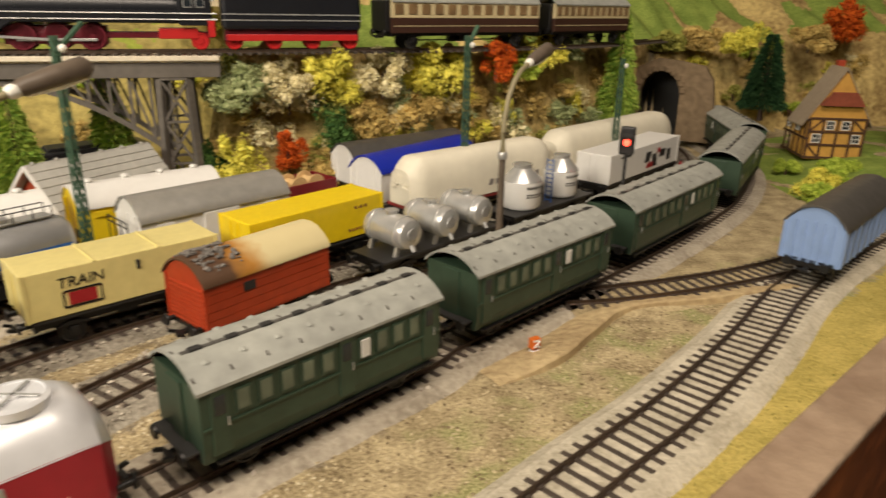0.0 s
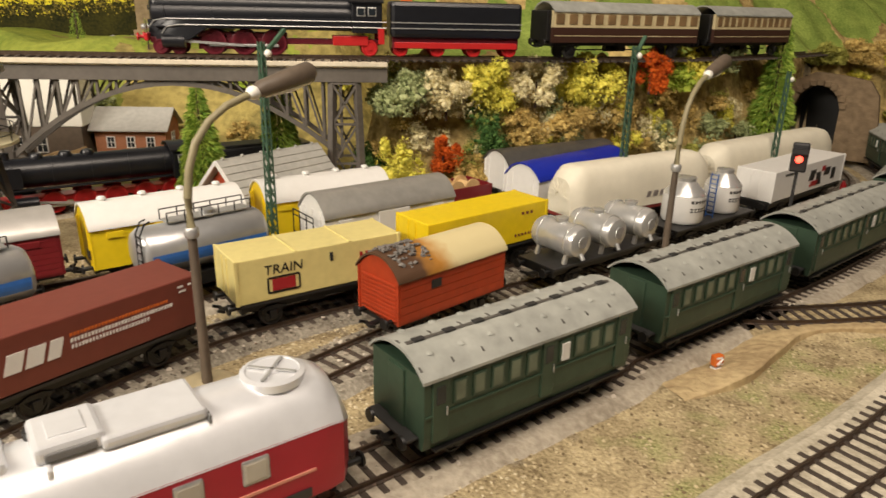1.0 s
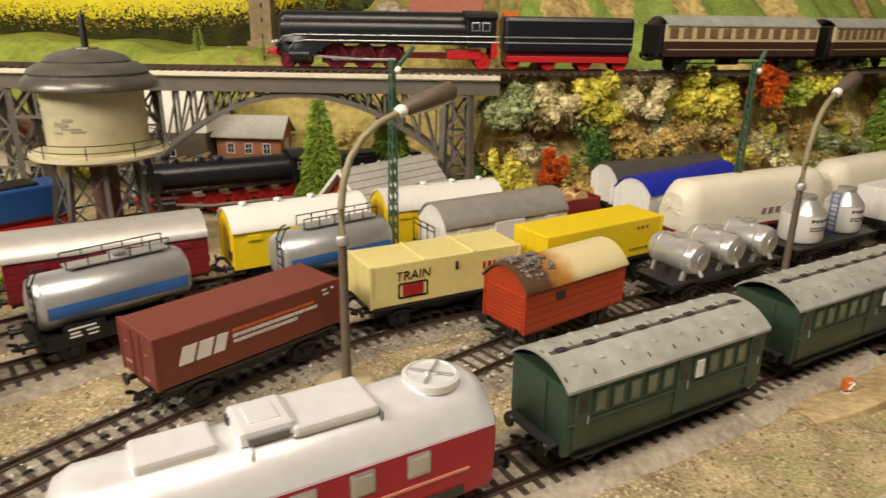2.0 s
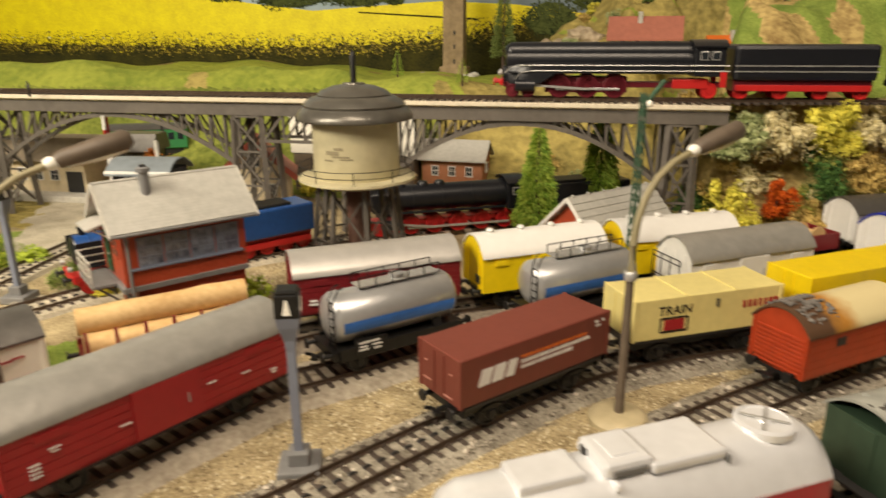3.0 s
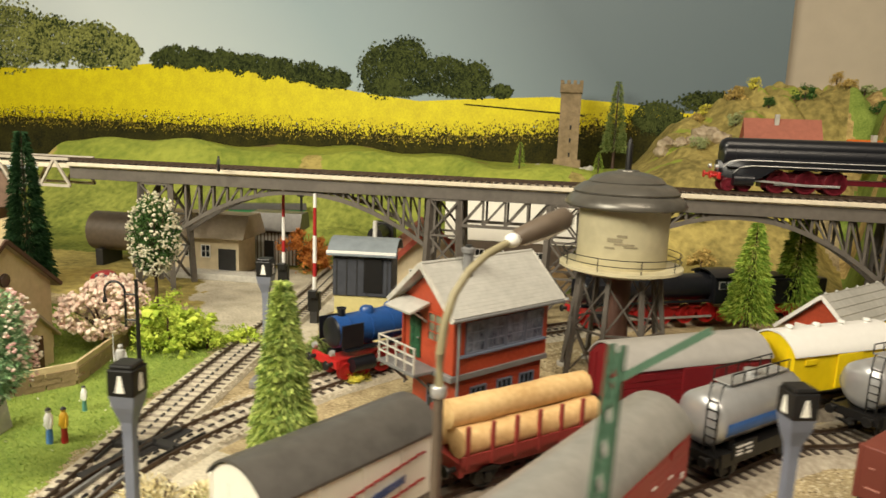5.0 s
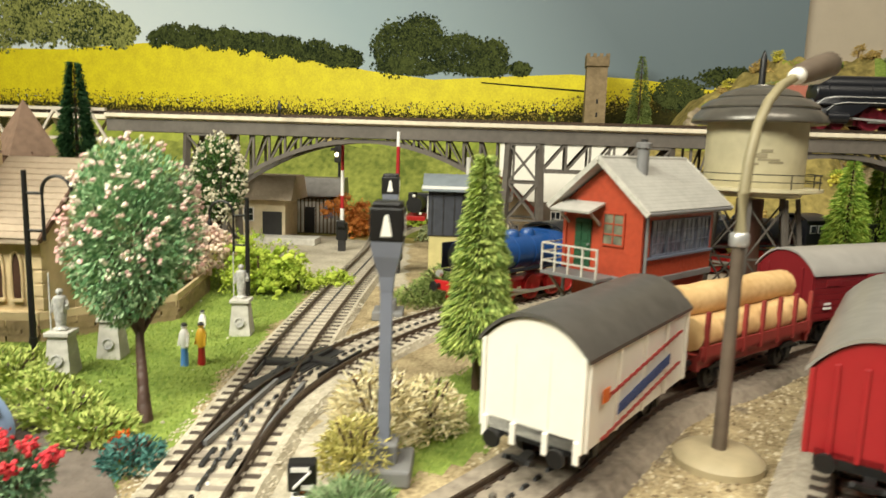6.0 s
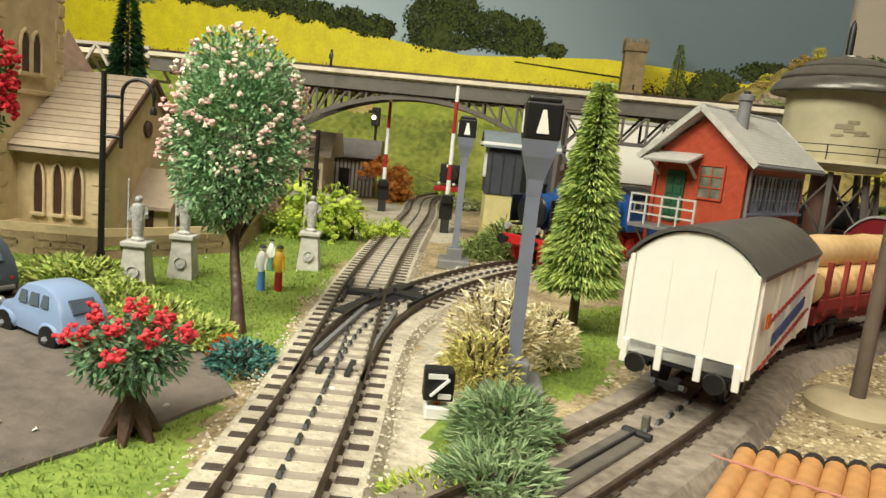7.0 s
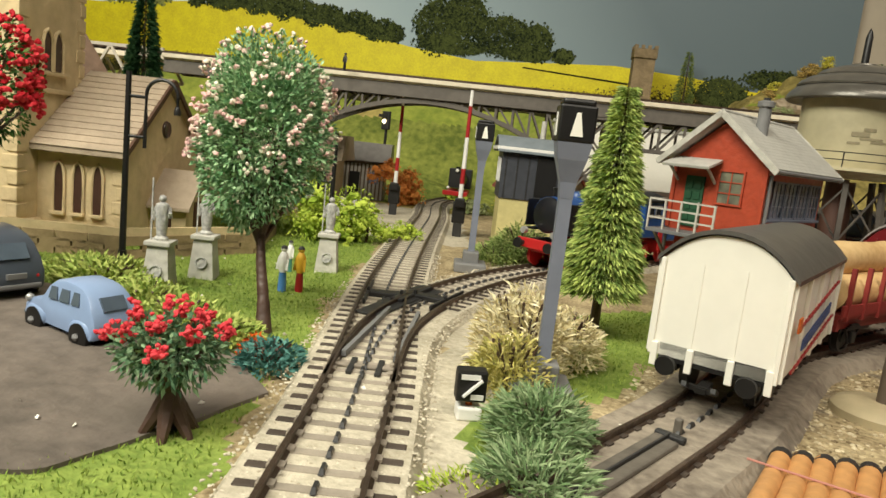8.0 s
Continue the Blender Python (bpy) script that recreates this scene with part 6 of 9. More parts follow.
def signal_box():
    t = thing("signal_box", -413, 203, 0, 65, "red brick signal box with pale gable roof, balcony and blue-grey windows", "signal box")
    lx, ly = 32.0, 20.0
    # lower storey, floor slab, upper storey with gables
    part("lower_storey", box(2, 0, 17, 2 * lx - 6, 2 * ly - 4, 34, 0.4), M_BRICK, t)
    part("floor_slab", box(-1, 0, 35, 2 * lx + 3, 2 * ly + 2, 3, 0.4), M_GREYPLASTIC, t)
    part("upper_storey", prism([(-ly, 36.5), (ly, 36.5), (ly, 68), (0, 84), (-ly, 68)], -lx, lx), M_BRICK, t)
    roof = part("roof", gable_roof(25.5, 66, 87.5, -38, 38, 1.6), M_ROOFPALE, t)
    tile_rows(roof, 25.5, 66, 87.5, -38, 38, 16, M_ROOFPALE, lift=0.03)
    part("ridge_cap", rod((-38, 0, 88), (38, 0, 88), 1.0), M_ROOFPALE, roof)
    for s in (-1, 1):
        for y in (-1, 1):
            part("barge_board", bar((s * 38.2, y * 26, 65), (s * 38.2, 0, 87.4), 1.0, 2.4), M_CHALK, roof)
        part("gutter", rod((-38, s * 25.8, 65.4), (38, s * 25.8, 65.4), 0.9), M_GREYPLASTIC, roof)
    ch = part("chimney", rod((-14, -7, 78), (-14, -7, 94), 2.6, 2.6, 20), M_GREYPLASTIC, t, smooth=True)
    part("chimney_cap", turned([(2.6, 92.5), (3.4, 92.6), (3.5, 94.6), (2.4, 95.2), (0, 95.2)], 20, at=(-14, -7, 0)), M_GREYPLASTIC, ch, smooth=True)
    part("flue", rod((-14, -7, 95), (-14, -7, 96.4), 1.5), M_DARK, ch)
    # long window band towards the yard, and its twin
    for s, f in ((-1, "y-"), (1, "y+")):
        for k in range(4):
            window(t, -lx + 13 + 13.5 * k, s * ly, 54, 12, 15, f, 3, 3, M_FRAMEBLUE, glass=M_PANEBLUE)
        part("window_sill", box(0, s * (ly + 0.8), 45.5, 2 * lx - 4, 2.4, 1.2, 0.2), M_FRAMEBLUE, t)
        part("corner_post", box(-lx - 0.2, s * (ly - 0.4), 52, 1.6, 1.8, 30, 0.2), M_BRICK, t)
        part("drainpipe", rod((-lx + 2, s * (ly + 1.0), 20), (-lx + 2, s * (ly + 1.0), 64), 0.8), M_GREYPLASTIC, t)
    # gable end with door, porch roof and window
    window(t, -lx, -6, 57, 10.5, 14, "x-", 2, 3, M_BRICK, glass=M_PANEPALE)
    d = part("door", box(-lx - 0.4, 9.5, 49.5, 1.2, 8.5, 22, 0.2), M_DOORGREEN, t, "dark green panelled door")
    for k in range(4):
        for y in (7.6, 11.4):
            part("door_panel", box(-lx - 1.2, y, 43 + 4.6 * k, 0.6, 2.6, 3.4, 0.15), M_DOORGREEN, d)
    part("handle", ball((-lx - 1.6, 6, 49), 0.6, None, 1), M_STEEL, d)
    p = part("porch_roof", box(0, 0, 0, 13, 21, 1.4, 0.3), M_ROOFPALE, t)
    p.matrix_local = pose((-lx - 6) * MM, 9.5 * MM, 66 * MM, 0, -16, 0)
    for y in (1, 18):
        part("porch_bracket", bar((-lx, y, 58), (-lx - 9, y, 64.4), 0.9, 0.9), M_CHALK, t)
    b = part("balcony", box(-lx - 7, 7, 35.6, 15, 30, 1.6, 0.2), M_GREYPLASTIC, t)
    for z in (41, 45, 49):
        part("railing", bar((-lx - 14, -7.6, z), (-lx - 14, 21.6, z), 0.7, 0.7), M_CHALK, b)
        part("railing", bar((-lx - 14, 21.6, z), (-lx, 21.6, z), 0.7, 0.7), M_CHALK, b)
    for y in np.linspace(-7.6, 21.6, 5):
        part("railing_post", bar((-lx - 14, y, 36), (-lx - 14, y, 49.4), 0.8, 0.8), M_CHALK, b)
    for y in (-5, 19):
        part("balcony_brace", bar((-lx + 2, y, 22), (-lx - 12, y, 35), 1.1, 1.1), M_GREYPLASTIC, b)
    # openings of the lower storey
    for x in (-14, 4, 20):
        window(t, x, -ly + 2, 22, 10, 11, "y-", 3, 2, M_FRAMEBLUE)
    window(t, -lx + 5, 0, 18, 9, 12, "x-", 2, 2, M_FRAMEBLUE)
    # bricks cut as courses
    for k in range(9):
        for s in (-1, 1):
            part("brick_course", box(2, s * (ly - 1.95), 4 + 3.5 * k, 2 * lx - 6.5, 0.25, 2.9), M_BRICK, t)


signal_box()


def water_tower():
    t = thing("water_tower", -362, 309, 0, 20, "round cream water tower with grey domed roof on a lattice stand", "water tower")
    m_tank = mat("cream_riveted_tank", (0.62, 0.56, 0.36), 0.6, 0, 0.2, 120, 0.1)
    m_roof = mat("grey_weathered_tower_roof", (0.15, 0.14, 0.12), 0.32, 0.35, 0.3, 120, 0.1)
    k = part("tank", turned([(0, 68), (26, 68), (27.2, 70), (27.2, 111), (0, 111)], 40), m_tank, t, smooth=True)
    roof = part("roof", turned([(27, 110), (35.6, 109), (36.6, 109.8), (36.6, 110.8), (35.2, 113.6), (32, 116.6), (28.6, 118.2), (0, 118.4)], 48), m_roof, t, smooth=True)
    part("roof_tier", turned([(28, 117.6), (31.6, 117.2), (31.9, 118.2), (30, 120.4), (26, 122.8), (20, 124.2), (0, 124.4)], 48), m_roof, roof, smooth=True)
    part("roof_tier", turned([(18, 123.6), (22.6, 123.3), (22.9, 124.2), (20, 126.8), (13, 129.2), (7, 130.2), (6.6, 131), (0, 131.2)], 48), m_roof, roof, smooth=True)
    part("finial", turned([(2.0, 127.5), (1.8, 146), (1.0, 149), (0, 151)], 12), M_BLACK, t, smooth=True)
    bal = part("gallery", turned([(28, 70), (37.4, 71.5), (37.4, 73.2), (28, 73.2)], 48), m_tank, t)
    for z in (77, 81):
        ring = [(36 * math.cos(2 * math.pi * j / 40), 36 * math.sin(2 * math.pi * j / 40), z) for j in range(41)]
        part("gallery_rail", tube(ring, 0.28, 5), M_BLACK, bal)
    for j in range(9):
        a = 2 * math.pi * j / 9
        part("gallery_post", rod((36 * math.cos(a), 36 * math.sin(a), 73), (36 * math.cos(a), 36 * math.sin(a), 81.2), 0.32, None, 6), M_BLACK, bal)
    # faded emblem as plain shapes on the tank
    bm = bmesh.new()
    for a0, z0, da, dz in ((-0.25, 90, 0.32, 2.4), (-0.05, 93, 0.22, 1.6), (-0.3, 86, 0.22, 1.2), (0.1, 87, 0.3, 1.0), (-0.1, 88.4, 0.42, 1.2)):
        base = -math.pi / 2 + 0.12 - radians(20)
        bm.faces.new([bm.verts.new((27.5 * math.cos(base + a), 27.5 * math.sin(base + a), z)) for a, z in ((a0, z0), (a0 + da / 2, z0), (a0 + da, z0), (a0 + da, z0 + dz), (a0 + da / 2, z0 + dz), (a0, z0 + dz))])
    part("faded_emblem", bm, mat("worn_olive_print", (0.30, 0.26, 0.16), 0.7, 0, 0.3, 300, 0.0), k, "worn brown emblem")
    legs = 8
    feet = []
    for j in range(legs):
        a = 2 * math.pi * (j + 0.5) / legs
        top, low = (25 * math.cos(a), 25 * math.sin(a), 67), (33 * math.cos(a), 33 * math.sin(a), 0)
        part("leg", bar(low, top, 2.6, 2.6), M_BRIDGE, t)
        part("leg_foot", box(low[0], low[1], 1, 6, 6, 2.4, 0.3), M_CHALK, t)
        feet.append((Vector(low), Vector(top)))
    for j in range(legs):
        (l0, t0), (l1, t1) = feet[j], feet[(j + 1) % legs]
        for f0, f1 in ((0.06, 0.5), (0.5, 0.94)):
            part("cross_brace", bar(l0.lerp(t0, f0), l1.lerp(t1, f1), 0.9, 0.9), M_BRIDGE, t)
            part("cross_brace", bar(l0.lerp(t0, f1), l1.lerp(t1, f0), 0.9, 0.9), M_BRIDGE, t)
        part("ring_beam", bar(l0.lerp(t0, 0.5), l1.lerp(t1, 0.5), 1.2, 1.2), M_BRIDGE, t)
    part("riser_pipe", turned([(9, 0), (9, 4), (7.6, 6), (7.6, 66), (0, 66)], 24), plastic("rust_brown_plastic", (0.13, 0.06, 0.04), 0.6), t, smooth=True)


water_tower()


def shed():
    t = thing("goods_shed", -224, 425, 0, 61, "small red shed with pale grey gable roof and white sign", "shed")
    part("body", prism([(-24, 0), (24, 0), (24, 27), (0, 50), (-24, 27)], -38, 38), M_BRICK, t)
    r = part("roof", gable_roof(29, 25, 52.5, -43, 43, 1.5), M_ROOFPALE, t)
    tile_rows(r, 29, 25, 52.5, -43, 43, 7, M_ROOFPALE)
    for k in range(6):
        part("ridge_knob", ball((-38 + 15 * k, 0, 53.4), 1.3, None, 1), M_ROOFPALE, r)
    for y in (-1, 1):
        part("barge_board", bar((-43.4, y * 29, 24.5), (-43.4, 0, 52), 1, 2.4), M_WHITE, r)
    s = part("sign_board", box(-39.2, 4, 27, 1, 26, 6, 0.3), M_WHITE, t, "white sign board with dark writing bars")
    marks(s, "dark_writing", bars_text(-14, 27, 20, 2.6, 8, 0, 4), M_DARK, "end", -1, 39.8)
    part("door", box(-38.4, -4, 11, 1, 16, 22, 0.3), M_TIMBER, t)


shed()


def brick_hut():
    z = float(ground_z(-425, 590)) - 4
    t = thing("brick_house", -425, 590, z, 12, "small brick house with pale roof beyond the viaduct arch", "house")
    part("body", prism([(-20, 0), (20, 0), (20, 30), (0, 44), (-20, 30)], -32, 32), M_BRICKPALE, t)
    part("roof", gable_roof(25, 28, 46, -36, 36), M_ROOFPALE, t)
    for x in (-18, 0, 18):
        window(t, x, -20, 16, 7, 10, "y-", 2, 2)
    window(t, 32, 0, 18, 8, 10, "x+", 2, 2)


M_BRICKPALE = mat("pale_red_brick", (0.46, 0.20, 0.11), 0.8, 0, 0.25, 300, 0.2)
brick_hut()


def timber_yard():
    z = float(ground_z(-470, 520))
    t = thing("timber_frame_cart", -478, 520, z, 20, "pile of pale wooden beams and wheels beside the brick house", "timber pile")
    rnd = random.Random(8)
    for k in range(14):
        x, y = rnd.uniform(-26, 26), rnd.uniform(-10, 10)
        a = rnd.uniform(-0.5, 0.5)
        part("beam", bar((x - 16 * math.cos(a), y - 16 * math.sin(a), 2 + k * 0.9), (x + 16 * math.cos(a), y + 16 * math.sin(a), 4 + k * 1.5), 2.2, 2.2), M_PALEWOOD, t)
    for x in (-20, 18):
        part("wheel", moved(spoked(9, 1.6, 8), x, -14, 9), M_PALEWOOD, t)


M_PALEWOOD = mat("pale_wood", (0.52, 0.36, 0.18), 0.7, 0, 0.3, 200, 0.2)
timber_yard()


def castle_tower():
    z = float(ground_z(-548, 842)) - 3
    t = thing("ruined_tower", -548, 842, z, 15, "tall sandstone lookout tower with battlements on the meadow", "tower")
    top = 221 - z
    part("shaft", prism([(-16, 0), (16, 0), (12.5, top - 14), (-12.5, top - 14)], -14, 14), M_TOWERSTONE, t)
    part("head", box(0, 0, top - 9, 31, 31, 12, 0.8), M_TOWERSTONE, t)
    for k in range(4):
        for s in (-1, 1):
            part("merlon", box(-13 + 8.6 * k, s * 13.8, top - 0.5, 4.6, 3.4, 5, 0.4), M_TOWERSTONE, t)
            part("merlon", box(s * 13.8, -13 + 8.6 * k, top - 0.4, 3.4, 4.6, 5, 0.4), M_TOWERSTONE, t)
    for zz in (20, 40, 58):
        part("slit_window", box(2, -13.6, zz, 2.4, 4, 6, 0.2), M_BLACK, t)
    part("plinth", box(0, 0, 6, 38, 34, 14, 1.5), M_TOWERSTONE, t)
    rnd = random.Random(4)
    for k in range(16):
        part("rubble_stone", ball((rnd.uniform(-45, 40), rnd.uniform(-38, -18), rnd.uniform(0, 3)), rnd.uniform(3, 7), None, 1, (1, 0.8, 0.7)), M_CHALK, t)


M_TOWERSTONE = mat("brown_tower_stone", (0.36, 0.27, 0.16), 0.9, 0, 0.4, 120, 0.5)
castle_tower()


def church():
    # local x from the gable towards the tower, local y towards the viewer's right
    t = thing("village_church", -669 - 0.35 * 40, 89 + 0.94 * 40, 0, math.degrees(math.atan2(-0.35, -0.94)), "cream stone village church with square tower and tiled roof", "church")
    part("nave", prism([(-40, 0), (40, 0), (40, 46), (0, 75), (-40, 46)], 0, 40), M_STONE, t)
    r = part("roof", gable_roof(46, 42.5, 78, -3, 39, 2), M_ROOFTILE, t)
    tile_rows(r, 46, 42.5, 78, -3, 39, 13, M_ROOFTILE)
    for s in (-1, 1):
        part("verge", bar((-3.4, s * 46, 42), (-3.4, 0, 77.6), 1.4, 2.4), M_TIMBER, r)
    for x in (11.5, 20.3, 29):
        win = part("lancet_window", prism([(x - 2, 14), (x + 2, 14), (x + 2, 31), (x + 1.3, 34), (x, 35.5), (x - 1.3, 34), (x - 2, 31)], 39.6, 40.5, axis="y"), M_DARKGLASS, t)
        pts = [(x - 2.4, 40.6, 13.6), (x - 2.4, 40.6, 31), (x - 1.6, 40.6, 34.6), (x, 40.6, 36.4), (x + 1.6, 40.6, 34.6), (x + 2.4, 40.6, 31), (x + 2.4, 40.6, 13.6)]
        part("window_surround", tube(pts, 0.7, 6), M_STONE, win)
        part("window_sill", box(x, 41, 13, 6.4, 2.2, 1.4, 0.2), M_STONE, win)
    part("wall_base", box(20, 40.8, 4, 38, 3, 8, 0.5), M_STONE, t)
    for k in range(6):
        w = 5.5 if k % 2 else 3.4
        part("quoin", box(w / 2 - 0.4, 39.8 - (8.5 - w) / 2 + 0.6, 11.4 + 6.4 * k, w, 8.5 - w, 5.4, 0.3), M_STONE, t)
    rose = part("round_window", moved(turned([(0, -0.5), (3.0, -0.5), (3.8, -1.0), (4.2, -0.4), (4.2, 0.5), (0, 0.5)], 20), 0, 0, 0), M_DARKGLASS, t, smooth=True)
    rose.matrix_local = pose(-0.2 * MM, 0, 54 * MM, 0, 90, 0)
    porch = part("porch", prism([(-14, 0), (14, 0), (14, 20), (0, 33), (-14, 20)], -18, 0), M_STONE, t)
    part("porch_roof", gable_roof(18, 18, 35, -21, 0, 1.6), M_ROOFTILE, porch)
    for s in (-1, 1):
        part("porch_window", box(-9, s * 14.1, 12, 4, 0.8, 11, 0.3), M_DARKGLASS, porch)
    part("porch_door", box(-18.2, 0, 10, 0.8, 10, 20, 0.3), M_TIMBER, porch)
    cx, cy, hw = 63.0, 30.0, 24.0
    tower = part("tower", box(cx, cy, 80, 2 * hw, 2 * hw, 160, 0.6), M_STONE, t)
    part("plinth", box(cx, cy, 5, 2 * hw + 4, 2 * hw + 4, 10, 0.8), M_STONE, tower)
    for z in (66, 122):
        part("string_course", box(cx, cy, z, 2 * hw + 3, 2 * hw + 3, 2.2, 0.5), M_STONE, tower)
    for k in range(21):
        for sx, sy in ((-1, 1), (1, 1), (-1, -1)):
            w = 7 if k % 2 else 4.5
            part("quoin", box(cx + sx * (hw + 0.4 - w / 2), cy + sy * (hw + 0.6 - (11.5 - w) / 2), 14 + 7 * k, w, 11.5 - w, 5.8, 0.3), M_STONE, tower)
    f = cx - hw
    for y in (27.5, 35.5):
        part("belfry_window", prism([(y - 2.8, 75), (y + 2.8, 75), (y + 2.8, 87), (y + 1.8, 90), (y, 91.5), (y - 1.8, 90), (y - 2.8, 87)], f - 0.6, f + 0.4), M_DARKGLASS, tower)
        part("window_surround", tube([(f - 0.7, y - 3.4, 74.4), (f - 0.7, y - 3.4, 87), (f - 0.7, y - 2.2, 91), (f - 0.7, y, 92.6), (f - 0.7, y + 2.2, 91), (f - 0.7, y + 3.4, 87), (f - 0.7, y + 3.4, 74.4)], 0.8, 6), M_STONE, tower)
    part("window_sill", box(f - 1, 31.5, 73.6, 3, 20, 1.6, 0.3), M_STONE, tower)
    for x in (59, 67):
        part("belfry_window", prism([(x - 2.8, 75), (x + 2.8, 75), (x + 2.8, 88), (x, 91.5), (x - 2.8, 88)], cy + hw - 0.4, cy + hw + 0.6, axis="y"), M_DARKGLASS, tower)
        part("window_surround", tube([(x - 3.4, cy + hw + 0.7, 74.4), (x - 3.4, cy + hw + 0.7, 88), (x, cy + hw + 0.7, 92.6), (x + 3.4, cy + hw + 0.7, 88), (x + 3.4, cy + hw + 0.7, 74.4)], 0.8, 6), M_STONE, tower)
    part("tower_roof", prism([(cy - 28, 159), (cy + 28, 159), (cy, 200)], cx - 28, cx + 28), M_ROOFTILE, t)


M_DARKGLASS = plastic("dark_church_glass", (0.07, 0.035, 0.025), 0.3, 0.4)
church()


def garden_wall():
    t = thing("garden_wall", 0, 0, 0, 0, "low weathered stone wall round the church", "wall")
    pts = [(-745, 26), (-651, 73), (-628, 130), (-660, 190)]
    for (x0, y0), (x1, y1) in zip(pts, pts[1:]):
        n = max(2, int(math.hypot(x1 - x0, y1 - y0) / 13))
        for row in range(3):
            for k in range(n):
                f0, f1 = (k + (0.5 if row % 2 else 0)) / n, (k + 0.94 + (0.5 if row % 2 else 0)) / n
                f1 = min(f1, 1.0)
                if f1 - f0 > 0.1 / n:
                    part("wall_stone", bar((x0 + (x1 - x0) * f0, y0 + (y1 - y0) * f0, 1.6 + 3 * row), (x0 + (x1 - x0) * f1, y0 + (y1 - y0) * f1, 1.6 + 3 * row), 2.7, 4), M_WALLSTONE, t)
        part("coping", bar((x0, y0, 10), (x1, y1, 10), 1.6, 6), M_STONE, t)


M_WALLSTONE = mat("brown_wall_stone", (0.36, 0.27, 0.15), 0.9, 0, 0.4, 250, 0.4, spread=0.25)
garden_wall()


M_VILLAROOF = mat("brown_slate_tiles", (0.22, 0.14, 0.095), 0.75, 0, 0.35, 200, 0.25)
M_PINKTILE = mat("brown_red_tiles", (0.30, 0.07, 0.035), 0.7, 0, 0.3, 200, 0.2)


def half_timbered_house():
    x, y = 392, 697
    z = float(ground_z(x, y))
    t = thing("half_timbered_house", x, y, z, -97, "ochre half-timbered house with a steep grey roof", "house")
    t.scale = (0.9, 0.9, 0.92)
    part("body", prism([(-30, 0), (30, 0), (30, 44), (0, 92), (-30, 44)], -8, 34), M_OCHRE, t)
    part("roof", gable_roof(37, 36, 97, -12, 32), M_ROOFTILE, t)
    part("hip", prism([(-22, 58), (22, 58), (12, 72), (-12, 72)], 32, 40), M_PINKTILE, t, "red hipped roof end")
    for s, f in ((1, 34.4),):
        for yy in (-29, -15, 0, 15, 29):
            part("post", box(f, yy, 22, 1.4, 2.4, 44, 0.2), M_TIMBER, t)
        for zz in (2, 16, 30, 44, 58):
            part("rail", box(f + 0.1, 0, zz, 1.4, 60 if zz < 50 else 42, 2.4, 0.2), M_TIMBER, t)
        for a, b in (((-29, 30), (-15, 44)), ((29, 30), (15, 44)), ((-15, 2), (-29, 16))):
            part("brace", bar((f + 0.1, a[0], a[1]), (f + 0.1, b[0], b[1]), 1.6, 1.6), M_TIMBER, t)
        for yy in (-8, 8):
            window(t, 34.2, yy, 37, 8, 9, "x+", 2, 2)
            window(t, 34.2, yy * 2.6, 23, 8, 9, "x+", 2, 2)
    for xx in (-28, -14, 0, 14, 28):
        for s in (-1, 1):
            part("post", box(xx, s * 30.3, 22, 2.4, 1.4, 44, 0.2), M_TIMBER, t)
    for s in (-1, 1):
        for zz in (2, 22, 42):
            part("rail", box(0, s * 30.4, zz, 68, 1.4, 2.4, 0.2), M_TIMBER, t)
        for xx in (-20, 6):
            window(t, xx, s * 30.2, 32, 8, 9, "y+" if s > 0 else "y-", 2, 2)
    part("chimney", box(-10, 8, 92, 8, 8, 20, 0.5), M_BRICK, t)


half_timbered_house()


def tunnel_portal():
    t = thing("tunnel_portal", 240, 762, 8, -30, "dark stone tunnel mouth in the brown rock", "tunnel")
    outer = [(-30, 0), (-32, 52), (-26, 76), (-6, 86), (20, 84), (44, 80), (54, 66), (58, 40), (60, 0)]
    inner = [(22, 0), (22, 50), (17, 64), (9, 71), (0, 74), (-9, 71), (-17, 64), (-22, 50), (-22, 0)]
    prof = outer + inner
    part("portal_wall", prism(prof, -5, 5, axis="y"), M_ROCKDARK, t)
    part("tunnel_bore", prism([(y * 1.02, z) for y, z in inner[::-1]] + [(y * 1.14, z * 1.05 - 1) for y, z in inner], 5, 33, axis="y"), M_BLACK, t)
    part("tunnel_end", box(0, 34, 38, 58, 4, 84), M_BLACK, t)
    for k in range(11):
        a = math.pi * (k + 0.5) / 11
        part("arch_stone", box(24.5 * math.cos(a), -5.6, 50 + 26 * math.sin(a), 6, 2, 6, 0.6), M_ROCKDARK, t)


M_ROCKDARK = mat("dark_tunnel_stone", (0.25, 0.18, 0.11), 0.9, 0, 0.4, 150, 0.5)
tunnel_portal()


